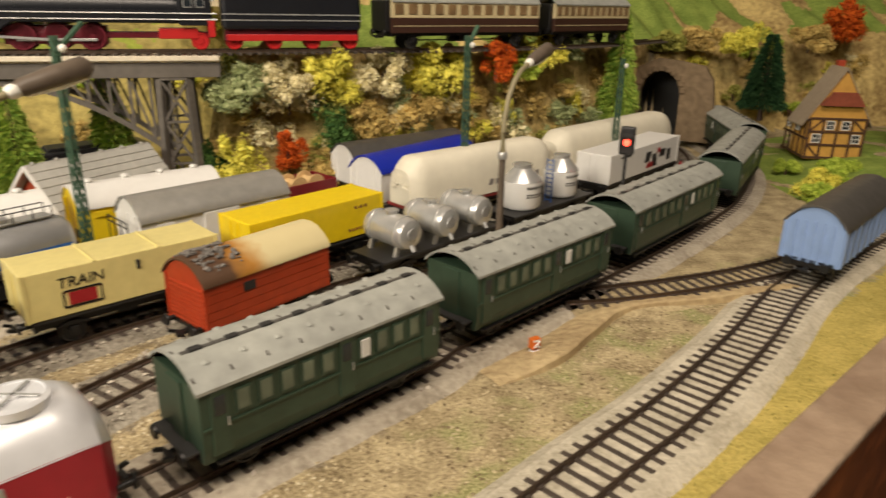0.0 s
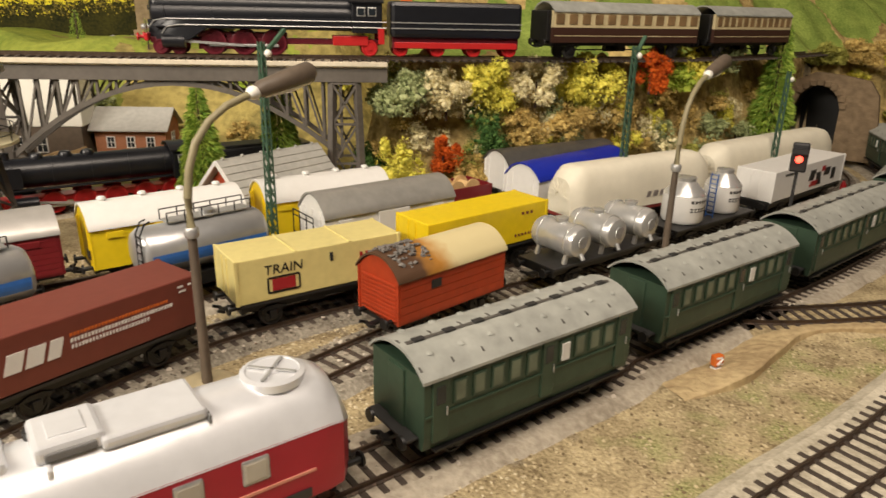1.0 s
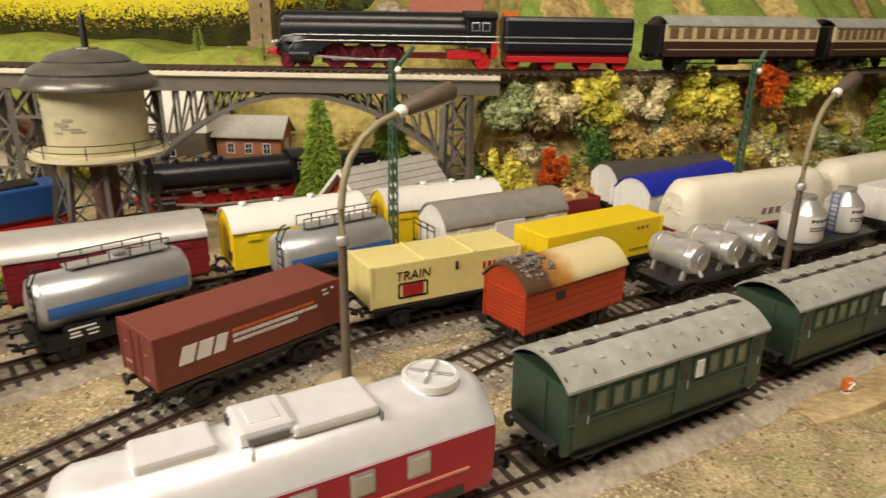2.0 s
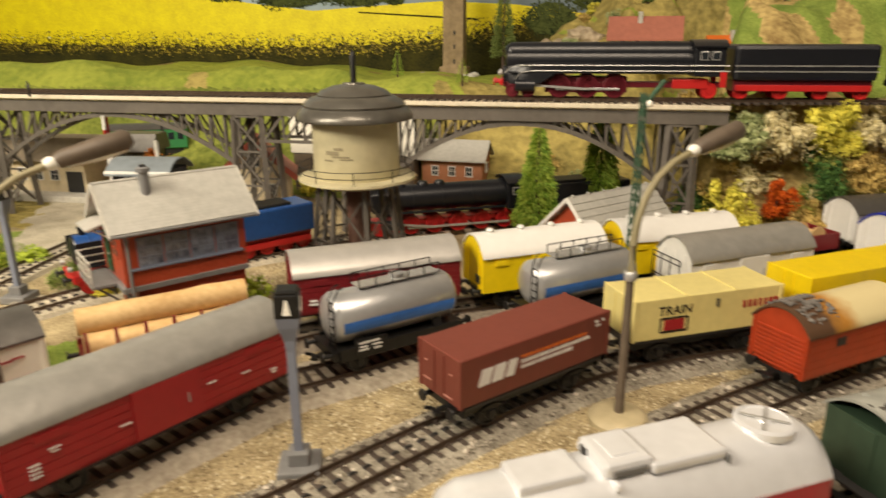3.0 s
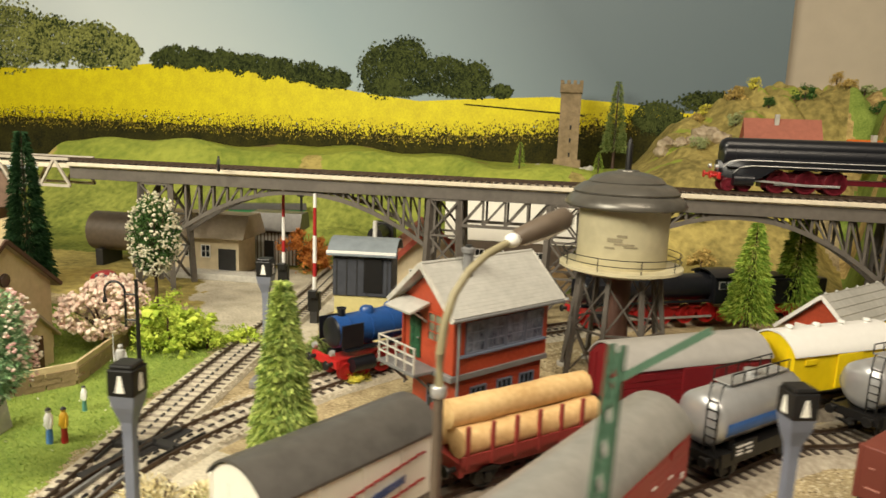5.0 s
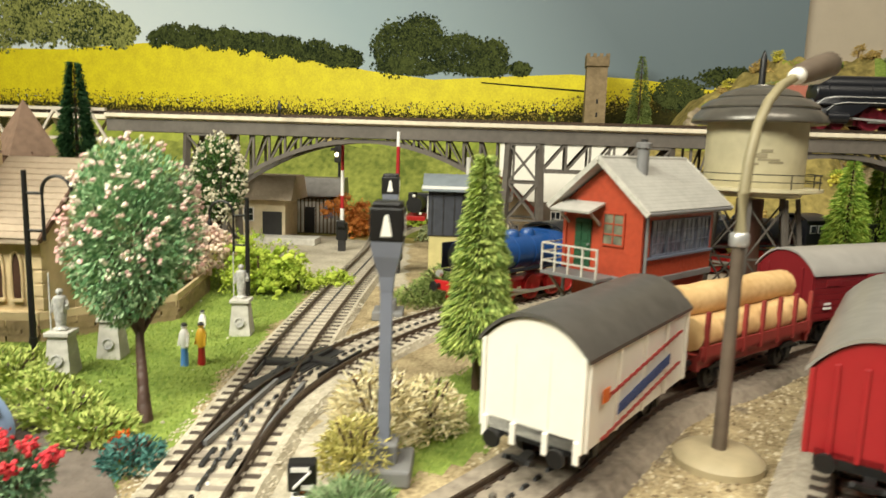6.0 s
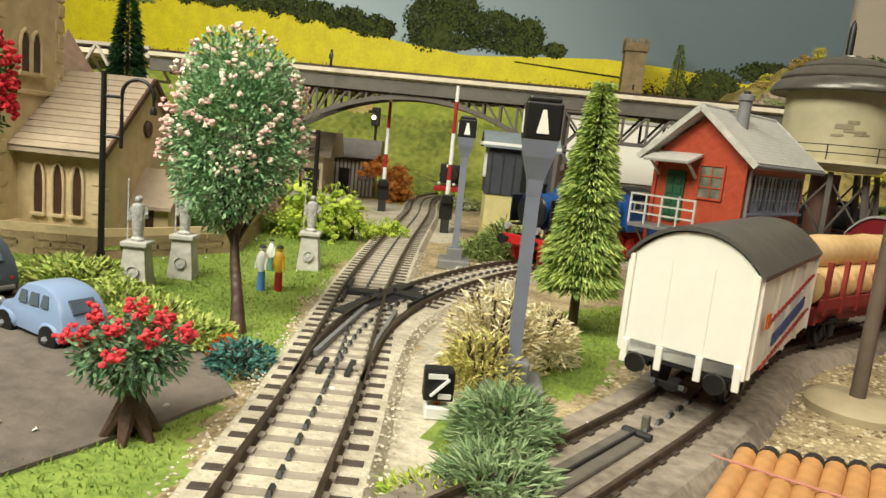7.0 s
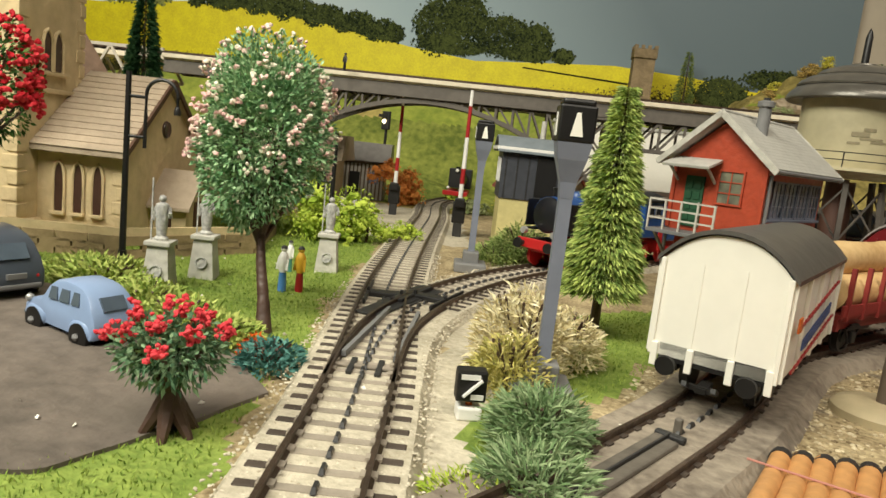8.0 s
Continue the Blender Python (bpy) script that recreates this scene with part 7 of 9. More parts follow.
def village():
    """Station, sheds and the stock that stand beyond the viaduct."""
    t = thing("station_building", -790, 395, 0, 18, "low pale station building with a brown hipped roof", "station")
    part("body", box(0, 0, 20, 84, 40, 40, 0.5), M_STATION, t)
    part("roof", prism([(-28, 38), (28, 38), (14, 60), (-14, 60)], -50, 50), M_ROOFTILE, t)
    part("platform", box(10, -30, 3, 130, 22, 6, 0.5), M_CHALK, t)
    for x in (-28, -10, 8):
        window(t, x, -20, 24, 9, 12, "y-", 2, 2)
    part("opening", box(30, -20.2, 16, 18, 1, 22, 0.2), M_DARK, t)
    t = thing("kiosk", -757, 466, 0, 22, "brown slatted wooden hut with dark roof by the crossing", "hut")
    part("body", box(0, 0, 20, 46, 30, 40, 0.5), M_BROWNGREY, t)
    part("roof", prism([(-21, 38), (21, 38), (14, 56), (-10, 56)], -28, 28), M_DARKROOF, t)
    for x in np.linspace(-21, 21, 12):
        part("slat", box(x, -15.3, 18, 2.2, 0.9, 34, 0.2), M_ROOFPALE, t)
    part("doorway", box(-6, -15.9, 14, 10, 0.8, 26, 0.3), M_BLACK, t)
    part("notice", box(13, -16.1, 22, 9, 0.8, 11, 0.2), M_FRAMEBLUE, t)
    t = thing("crossing_cabin", -541, 299, 0, 22, "dark slate gatekeeper's cabin with barrel roof on a yellow base", "cabin")
    t.scale = (0.9, 0.9, 1.05)
    part("lower_wall", box(0, 0, 16, 44, 36, 32, 0.4), mat("pale_yellow_plaster", (0.62, 0.55, 0.25), 0.8, 0, 0.2, 200, 0.2), t)
    part("upper_wall", box(0, 0, 46, 46, 38, 30, 0.4), M_SLATEWALL, t)
    part("roof", prism(arc_roof(44, 60, 9, 1.2), -27, 27), mat("blue_grey_roofing", (0.21, 0.245, 0.27), 0.5, 0, 0.25, 150, 0.1), t, smooth=True)
    part("roof_edge", box(0, -22, 61, 54, 1.4, 2.2, 0.2), M_WHITE, t)
    part("roof_edge", box(-27, 0, 61, 1.4, 44, 2.2, 0.2), M_WHITE, t)
    for x in np.linspace(-20, 20, 6):
        part("board_seam", box(x, -19.2, 46, 0.7, 0.6, 29), M_DARK, t)
    part("opening", box(9, -19.3, 46, 15, 0.8, 24, 0.3), M_BLACK, t)
    for y in (-9, 7):
        window(t, -23, y, 48, 6, 14, "x-", 1, 1)
    part("stove_pipe", rod((6, 4, 66), (6, 4, 80), 1.8), M_CHALK, t, smooth=True)
    t = thing("red_roof_house", -566, 442, 0, 127, "small pale house with red gable boards beyond the tracks", "house")
    part("body", prism([(-31, 0), (31, 0), (31, 36), (0, 63), (-31, 36)], -24, 24), M_STATION, t)
    r = part("roof", gable_roof(37, 32.5, 67, -28, 28, 2.4), M_PINKROOF, t)
    for y in (-1, 1):
        part("barge_board", bar((-28.6, y * 38, 31), (-28.6, 0, 66.4), 1.6, 5.0), M_BARGERED, r, "red painted gable board")
    window(t, -24.2, 0, 46, 10, 7, "x-", 2, 1)
    window(t, -24.2, -14, 20, 9, 12, "x-", 2, 2)
    window(t, -24.2, 14, 20, 9, 12, "x-", 2, 2)
    t = thing("far_locomotive", -690, 556, 0, 105, "small black locomotive with red buffer beam on the far track", "locomotive")
    part("frame", box(20, 0, 11, 52, 22, 5, 0.5), M_WHEELRED, t)
    part("buffer_beam", box(-7, 0, 11.5, 2, 27, 5, 0.4), M_WHEELRED, t)
    part("boiler", rod((-3, 0, 26), (36, 0, 26), 9, None, 20), M_BLACK, t, smooth=True)
    part("cab", box(40, 0, 26, 14, 26, 22, 0.8), M_BLACK, t)
    part("chimney", turned([(2.6, 0), (2.2, 4), (3, 6), (0, 6)], 14, at=(3, 0, 34)), M_BLACK, t, smooth=True)
    for y in (-8, 8):
        part("headlamp", ball((-7.5, y, 17), 1.8, None, 2), M_LAMPGLASS, t, smooth=True)
        for x in (6, 20, 34):
            part("wheel", moved(wheel_bm(6.5), x, y, 6.5, y < 0), M_WHEELRED, t, smooth=True)
    part("headlamp", ball((-4.5, 0, 36), 2.0, None, 2), M_LAMPGLASS, t, smooth=True)
    t = thing("white_building", -520, 546, 0, 16, "tall flat-roofed building with white upper floor behind the viaduct", "building")
    part("lower_floor", box(0, 0, 20, 130, 34, 40, 0.6), M_BROWNGREY, t)
    part("upper_floor", box(0, 0, 68, 134, 36, 56, 0.6), M_IVORY, t)
    part("parapet", box(0, 0, 97, 137, 39, 3, 0.5), M_ROOFPALE, t)
    for x in (-30, -10, 10, 30):
        window(t, x, -17, 24, 9, 14, "y-", 2, 2)
    t = thing("round_tank", -880, 372, 0, 18, "dark brown lying tank beside the station", "tank")
    bm = rod((-32, 0, 34), (32, 0, 34), 20, None, 28)
    part("shell", bm, M_BROWNGREY, t, smooth=True)
    for x in (-20, 20):
        part("saddle", box(x, 0, 8, 8, 34, 18, 0.5), M_DARK, t)
    t = thing("green_coach", -865, 575, float(ground_z(-865, 575)), 40, "green passenger coach standing in the far station", "passenger coach")
    part("body", box(0, 0, 25, 96, 28, 26, 1.5), plastic("bright_green_plastic", (0.03, 0.20, 0.07), 0.4), t)
    part("roof", prism(arc_roof(28, 38, 6, 1), -49, 49), M_DARKROOF, t)
    for x in np.linspace(-40, 40, 8):
        part("window_pane", box(x, -14.2, 28, 7, 0.6, 9, 0.2), M_GLASS, t)
    part("underframe", box(0, 0, 7, 84, 20, 10, 0.5), M_BLACK, t)
    t = thing("turreted_villa", -872, 236, 0, 30, "brown villa with pointed tower roof", "house")
    part("body", box(0, 0, 32, 60, 46, 64, 0.5), M_STONE, t)
    part("tower_roof", turned([(26, 74), (25, 76), (0, 116)], 4), M_VILLAROOF, t)
    part("tower_room", box(-4, 0, 70, 30, 30, 14, 0.4), M_TIMBER, t)
    for x in (-16, 8):
        window(t, x, -23.2, 40, 8, 12, "y-", 2, 2)


M_SLATEWALL = plastic("dark_slate_boards", (0.055, 0.06, 0.075), 0.55, 0.35)
M_STATION = mat("cream_station_plaster", (0.70, 0.59, 0.40), 0.8, 0, 0.2, 150, 0.15)
M_BARGERED = plastic("brick_red_paint", (0.40, 0.085, 0.055), 0.5, 0.2)
M_PINKROOF = mat("faded_red_roof", (0.44, 0.15, 0.10), 0.7, 0, 0.2, 200, 0.2)
village()


def hill_village():
    """Houses and rocks on the hillside behind the upper train."""
    for x, y, turn, k, roof in ((-279, 792, 10, 1.0, M_PINKROOF), (-180, 800, 25, 0.8, M_ORANGE)):
        z = float(ground_z(x, y)) + 4
        t = thing("hill_house", x, y, z, turn, "small cream house with a red roof on the hillside", "house", "hillside houses")
        part("body", prism([(-16 * k, 0), (16 * k, 0), (16 * k, 16), (0, 34 * k), (-16 * k, 16)], -38 * k, 38 * k), M_STATION, t)
        part("roof", gable_roof(21 * k, 13, 38 * k, -42 * k, 42 * k, 2), roof, t)
        part("chimney", box(-6, -4, 36 * k, 5, 5, 14, 0.4), M_CHALK, t)
        for xx in (-24, -8, 8, 24):
            window(t, xx * k, -16 * k, 9, 6, 7, "y-", 2, 2)
    rng = random.Random(5)
    for k in range(9):
        x, y = -374 + rng.uniform(-45, 40), 826 + rng.uniform(-12, 14)
        s = rng.uniform(9, 17)
        bm = ball((0, 0, s * 0.3), s, None, 2, (1.2, 0.8, 0.7))
        for v in bm.verts:
            v.co *= 1 + rng.uniform(-0.16, 0.16)
        o = solid("boulder", bm, M_BOULDER, "pale weathered plaster boulder on the hillside", "boulder", "pale boulders")
        o.matrix_world = pose(x * MM, y * MM, float(ground_z(x, y)) * MM, 0, 0, rng.uniform(0, 360))


M_BOULDER = mat("pale_plaster_rock", (0.60, 0.50, 0.36), 0.9, 0, 0, 120, 0.9, (0.30, 0.23, 0.15))
hill_village()


# ---- lamps, signals and barriers ----
def street_lamp(x, y, turn, lean=0.0, label="brown curved-arm street lamp on a round pale base"):
    """Local x points the way the arm reaches."""
    t = thing("street_lamp", x, y, 0, turn, label, "street lamp", "curved street lamps", tilt=lean)
    part("base", turned([(13, 0), (13, 2.2), (11.6, 3.6), (9, 4.6), (0, 4.8)], 28), mat("tan_lamp_base", (0.50, 0.42, 0.26), 0.5, 0, 0.2, 200, 0.1), t, smooth=True)
    part("pole", rod((0, 0, 4), (0, 0, 66), 2.1, 1.7, 14), M_BROWNGREY, t, smooth=True)
    part("collar", turned([(2.3, 0), (2.7, 0.6), (2.7, 3.4), (2.2, 4)], 14, at=(0, 0, 65)), M_STEEL, t, smooth=True)
    arm = [(0, 0, 69), (0, 0, 80), (1.5, 0, 90), (5, 0, 99), (11, 0, 106), (19, 0, 111), (30, 0, 114.5)]
    part("arm", tube(arm, 1.2, 10, radii=[1.7, 1.6, 1.5, 1.45, 1.4, 1.4, 1.4]), mat("olive_lamp_arm", (0.30, 0.26, 0.15), 0.5, 0, 0.2, 200, 0.1), t, smooth=True)
    part("arm_joint", ball((31, 0, 114.8), 2.7, None, 2, (1.2, 1, 1)), M_LAMPGLASS, t, smooth=True)
    head = part("lamp_head", tube([(31, 0, 115), (34, 0, 115.8), (46, 0, 118.5), (58, 0, 121), (60, 0, 121.4)], 3, 14, radii=[1.6, 3.2, 4.0, 4.2, 2.6]), M_BROWNGREY, t, smooth=True)
    part("lamp_cover", tube([(36, 0, 114), (48, 0, 116.5), (58, 0, 118.6)], 2.4, 10, radii=[1.6, 2.8, 2.2]), M_LAMPGLASS, head, smooth=True)


street_lamp(-167, 212, 59)
street_lamp(-374, 78, 66)
street_lamp(31, 372, 60)


def yard_lamp(x, y, turn=0.0):
    t = thing("yard_lamp", x, y, 0, turn, "grey yard lamp with black lantern and white triangle panes", "yard lamp", "black-headed yard lamps")
    part("base", box(0, 0, 2.5, 16, 16, 5, 0.8), M_GREYPLASTIC, t)
    part("socket", box(0, 0, 7.5, 8, 8, 6, 0.6), M_GREYPLASTIC, t)
    part("pole", bar((0, 0, 10), (0, 0, 56), 3.2, 3.2), M_POLEBLUE, t)
    bm = bmesh.new()
    corner = ((-1, -1), (1, -1), (1, 1), (-1, 1))
    rings = [[bm.verts.new((x0 * w, y0 * w, z)) for x0, y0 in corner] for w, z in ((1.65, 52), (2.0, 56), (3.5, 61.5), (4.2, 65.6))]
    for a, b in zip(rings, rings[1:]):
        for k in range(4):
            bm.faces.new((a[k], a[(k + 1) % 4], b[(k + 1) % 4], b[k]))
    bm.faces.new(rings[0][::-1])
    bm.faces.new(rings[-1])
    part("flare", bm, M_POLEBLUE, t)
    head = part("lantern", box(0, 0, 70, 8.8, 8.8, 8.8, 0.5), M_BLACK, t)
    part("lantern_lid", box(0, 0, 75, 7.8, 7.8, 1.8, 0.7), M_BLACK, head)
    for k in range(4):
        q = Matrix.Rotation(radians(90 * k), 3, "Z")
        bm = bmesh.new()
        tri = [(-1.5, -4.42, 67.0), (1.5, -4.42, 67.0), (0.45, -4.42, 72.6), (-0.45, -4.42, 72.6)]
        front = [bm.verts.new(q @ Vector(p) + q @ Vector((0, -0.2, 0))) for p in tri]
        back = [bm.verts.new(q @ Vector(p) + q @ Vector((0, 0.3, 0))) for p in tri]
        bm.faces.new(front)
        for j in range(4):
            bm.faces.new((front[j], back[j], back[(j + 1) % 4], front[(j + 1) % 4]))
        part("lamp_pane", bm, M_LAMPGLASS, head, "white triangular pane")


M_POLEBLUE = plastic("slate_grey_plastic", (0.20, 0.22, 0.28), 0.5, 0.15)
yard_lamp(-460, 29, 20)
yard_lamp(-536, 184, 22)
yard_lamp(-268, 122, 32)


def black_lamp(x, y, h=74, turn=0.0):
    t = thing("park_lamp", x, y, 0, turn, "slim black park lamp with a bent arm", "park lamp", "slim park lamps")
    part("pole", rod((0, 0, 0), (0, 0, h), 1.3, 1.0, 10), M_BLACK, t, smooth=True)
    part("pole_foot", rod((0, 0, 0), (0, 0, 8), 1.9, 1.6, 10), M_BLACK, t, smooth=True)
    hook = [(7, 0, h - 28), (7, 0, h - 16)] + [(13 - 6 * math.cos(math.pi * k / 12), 0, h - 8 + 6 * math.sin(math.pi * k / 12)) for k in range(13)] + [(19, 0, h - 12)]
    part("arm", tube(hook, 0.7, 8), M_BLACK, t, smooth=True)
    for z in (h - 9, h - 24):
        part("bracket", rod((0, 0, z), (7, 0, z), 0.6), M_BLACK, t)
    part("shade", turned([(0, 0), (1.2, 0), (1.3, 1.6), (0.8, 3), (0, 3.2)], 14, at=(19, 0, h - 14.5)), M_BLACK, t, smooth=True)


black_lamp(-635, 58, 76, 20)
black_lamp(-598, 148, 62, 200)


def barrier(x, y, turn, base=0.0):
    t = thing("level_crossing_barrier", x, y, base, turn, "raised red and white level crossing barrier pole", "barrier", "raised crossing barriers")
    n, z0, z1 = 7, 26, 100
    for k in range(n):
        a, b = z0 + (z1 - z0) * k / n, z0 + (z1 - z0) * (k + 1) / n
        part("pole_band", rod((0, 0, a), (0, 0, b), 1.7 - 0.07 * k, 1.63 - 0.07 * k, 10), M_RED if k in (1, 4, 5) else M_WHITE, t, smooth=True)
    part("machine", box(0, 0, 17, 9, 7, 15, 0.8), M_BLACK, t)
    part("counterweight", box(0, -5, 24, 7, 4, 6, 0.6), M_BLACK, t)
    part("foot", box(0, 0, 5, 6, 6, 10, 0.4), M_DARK, t)


barrier(-589, 302, 20)
barrier(-672, 368, 20)


def lattice_mast(x, y, h, turn, label, arm=0.0, lamp=None):
    t = thing("lattice_mast", x, y, 0, turn, label, "lattice mast", "green lattice masts")
    n = int(h / 7)
    for sx in (-1, 1):
        for sy in (-1, 1):
            part("corner_bar", bar((sx * 2.2, sy * 2.2, 0), (sx * 1.2, sy * 1.2, h), 0.8, 0.8), M_GREENMAST, t)
    bm = bmesh.new()
    for k in range(n):
        za, zb = h * k / n, h * (k + 1) / n
        wa, wb = 2.2 - za / h, 2.2 - zb / h
        for s in (-1, 1):
            bar((s * wa, -wa, za), (s * wb, wb, zb), 0.5, 0.5, bm)
            bar((-wa, s * wa, za), (wb, s * wb, zb), 0.5, 0.5, bm)
            bar((wa, s * wa, za), (-wb, s * wb, zb), 0.5, 0.5, bm)
    part("lattice", bm, M_GREENMAST, t)
    part("foot", box(0, 0, 2, 10, 10, 4, 0.5), M_CHALK, t)
    if arm:
        part("arm", bar((0, 0, h - 8), (arm, 0, h + 6), 2.4, 1.6), M_GREENMAST, t)
    if lamp:
        part("signal_lamp", ball((2.5, -2, h - 6), 2.2, None, 2), lamp, t, smooth=True)
    return t


M_LAMPLIT = mat("lit_warm_lamp", (1.0, 0.82, 0.48), 0.4, 0, 0.02, 100, 0, emit=5.0)
M_REDLIT = mat("lit_red_lamp", (1.0, 0.06, 0.03), 0.4, 0, 0.02, 100, 0, emit=6.0)
M_GREENLIT = mat("lit_green_lamp", (0.03, 0.9, 0.25), 0.4, 0, 0.02, 100, 0, emit=4.0)
leaning = lattice_mast(-309, 4, 111, 0, "leaning green lattice mast beside the red van", 18)
leaning.matrix_world = pose(-309 * MM, 4 * MM, 0, -13.0, 0, 0)
lattice_mast(-192, 345, 128, 60, "green lattice mast behind the freight wagons", 16, M_LAMPGLASS)
lattice_mast(14, 470, 126, 60, "green lattice mast by the rock wall", 14, M_LAMPGLASS)
lattice_mast(146, 575, 106, 60, "green lattice mast beside the hooded wagons", 0, M_LAMPGLASS)


def colour_light(x, y, h, lit, label):
    t = thing("colour_light_signal", x, y, 0, -20, label, "railway signal", "colour light signals")
    part("mast", bar((0, 0, 0), (0, 0, h), 2.0, 2.0), M_DARK, t)
    part("foot", box(0, 0, 1.5, 7, 7, 3, 0.4), M_GREYPLASTIC, t)
    k = part("signal_head", box(0, -1, h + 6, 10, 4.5, 19, 1.2), M_DARK, t)
    part("hood", prism([(-5, h + 9), (5, h + 9), (4, h + 12), (-4, h + 12)], -8, -3, axis="y"), M_DARK, k)
    part("lamp", ball((0, -3.6, h + 5), 2.4, None, 2), lit, k, smooth=True)


colour_light(123, 455, 55, M_REDLIT, "signal showing a bright red light among the wagons")
colour_light(-752, 498, 74, M_LAMPLIT, "black signal lamp with a warm white light by the crossing")
colour_light(455, 668, 52, M_GREENLIT, "signal showing a green light beside the house")


def dwarf_signal(x, y, turn, label, face, size=1.0):
    t = thing("dwarf_signal", x, y, 0, turn, label, "dwarf signal", "dwarf signals")
    t.scale = (size, size, size)
    part("foot", box(0, 0, 2, 7, 6, 4, 0.6), M_WHITE, t)
    part("stem", rod((0, 0, 3), (0, 0, 6), 1.0), M_ORANGE, t)
    b = part("lantern", box(0, 0, 10, 8.5, 5.5, 9, 0.6), face, t)
    part("white_bar", bar((-2.4, -2.95, 7.4), (2.6, -2.95, 12.4), 2.4, 0.5), M_WHITE, b)
    part("white_bar", box(-0.6, -2.95, 12.9, 5.4, 0.5, 1.4), M_WHITE, b)
    part("white_bar", box(1.6, -2.95, 7.2, 3.6, 0.5, 1.4), M_WHITE, b)


dwarf_signal(-471, 6, 28, "black dwarf signal with a white diagonal bar", M_BLACK, 0.82)
dwarf_signal(39, 268, 30, "small orange and white dwarf signal", M_ORANGE, 0.55)


# ---- park: statues, figures, cars ----
def statue(x, y, top=True, turn=25, label="grey stone statue on a tapered plinth"):
    t = thing("statue_plinth", x, y, 0, turn, "tapered pale stone plinth with round medallion", "plinth", "stone plinths")
    bm = bmesh.new()
    low = [bm.verts.new((4.9 * a, 4.8 * b, 0)) for a, b in ((-1, -1), (1, -1), (1, 1), (-1, 1))]
    high = [bm.verts.new((3.5 * a, 3.4 * b, 15.5)) for a, b in ((-1, -1), (1, -1), (1, 1), (-1, 1))]
    for k in range(4):
        bm.faces.new((low[k], low[(k + 1) % 4], high[(k + 1) % 4], high[k]))
    bm.faces.new(low[::-1])
    bm.faces.new(high)
    part("shaft", bm, M_CHALK, t)
    part("cap", box(0, 0, 16.3, 9.2, 9.0, 1.8, 0.4), M_CHALK, t)
    ring = part("medallion", turned([(0, -0.3), (1.7, -0.3), (1.9, -0.8), (2.3, -0.8), (2.3, 0.4), (0, 0.4)], 16), M_STATUE, t, smooth=True)
    ring.matrix_local = pose(0, -4.35 * MM, 6.6 * MM, -95, 0, 0)
    if top:
        bm = turned([(2.3, 0), (2.5, 0.8), (1.7, 1.6), (2.0, 4.5), (2.2, 6.5), (1.9, 9), (2.7, 11.5), (2.2, 13), (0.9, 13.6)], 10)
        ball((0, 0, 14.9), 1.35, bm, 2)
        bar((2.3, 0, 11.8), (3.2, -1.0, 8.4), 1.1, 1.1, bm)
        bar((3.2, -1.0, 8.4), (3.4, -1.8, 10.2), 0.9, 0.9, bm)
        bar((-2.3, 0, 11.8), (-3.1, -0.6, 7.0), 1.1, 1.1, bm)
        bar((-3.3, -0.8, 0), (-3.3, -0.8, 22), 0.45, 0.45, bm)
        box(0, -0.9, 8.6, 3.6, 1.4, 5.0, 0.4, bm)
        s = solid("statue", bm, M_STATUE, label, "statue", "stone statues", smooth=True)
        s.matrix_world = pose(x * MM, y * MM, 17.2 * MM, 0, 0, turn)


M_STATUE = mat("pewter_grey_stone", (0.62, 0.61, 0.57), 0.6, 0, 0, 700, 0.5, (0.25, 0.25, 0.25))
statue(-606, 48)
statue(-607, 72)
statue(-583, 124)


def figurine(x, y, turn, low, high, label, z=0.0, size=1.0):
    bm = turned([(1.5, 0), (1.6, 0.8), (1.3, 7.5), (1.9, 9.2), (2.0, 13.2), (1.2, 15), (0.8, 15.5)], 10)
    ball((0, 0, 16.6), 1.35, bm, 2)
    bar((1.9, 0, 13), (2.2, -0.8, 8.4), 0.8, 0.8, bm)
    bar((-1.9, 0, 13), (-2.2, -0.8, 8.4), 0.8, 0.8, bm)
    s = solid("figurine", bm, low, label, "figurine", "tiny figurines", smooth=True)
    s.data.materials.append(high)
    s.data.materials.append(M_DARK)
    for p in s.data.polygons:
        p.material_index = 2 if p.center.z > 0.0166 else 1 if p.center.z > 0.0078 else 0
    s.matrix_world = pose(x * MM, y * MM, z * MM, 0, 0, turn)
    s.scale = (size, size, size)


figurine(-700, 319, 0, M_BLACK, M_DARK, "tiny dark figurine standing on the viaduct deck", 109, 0.72)
figurine(214, 600, 0, M_RED, M_RED, "tiny painted figurine in red beside the sidings")
figurine(-573, 76, 0, plastic("sky_blue_paint", (0.10, 0.28, 0.70), 0.5), M_WHITE, "tiny painted figurine in blue and white on the lawn")
figurine(-568, 80, 0, M_RED, plastic("mustard_paint", (0.72, 0.42, 0.03), 0.5), "tiny painted figurine in yellow and red on the lawn")


figurine(-592, 108, 0, plastic("teal_paint", (0.10, 0.30, 0.26), 0.5), M_WHITE, "tiny painted figurine in white and teal near the plinth", 0.0, 0.78)


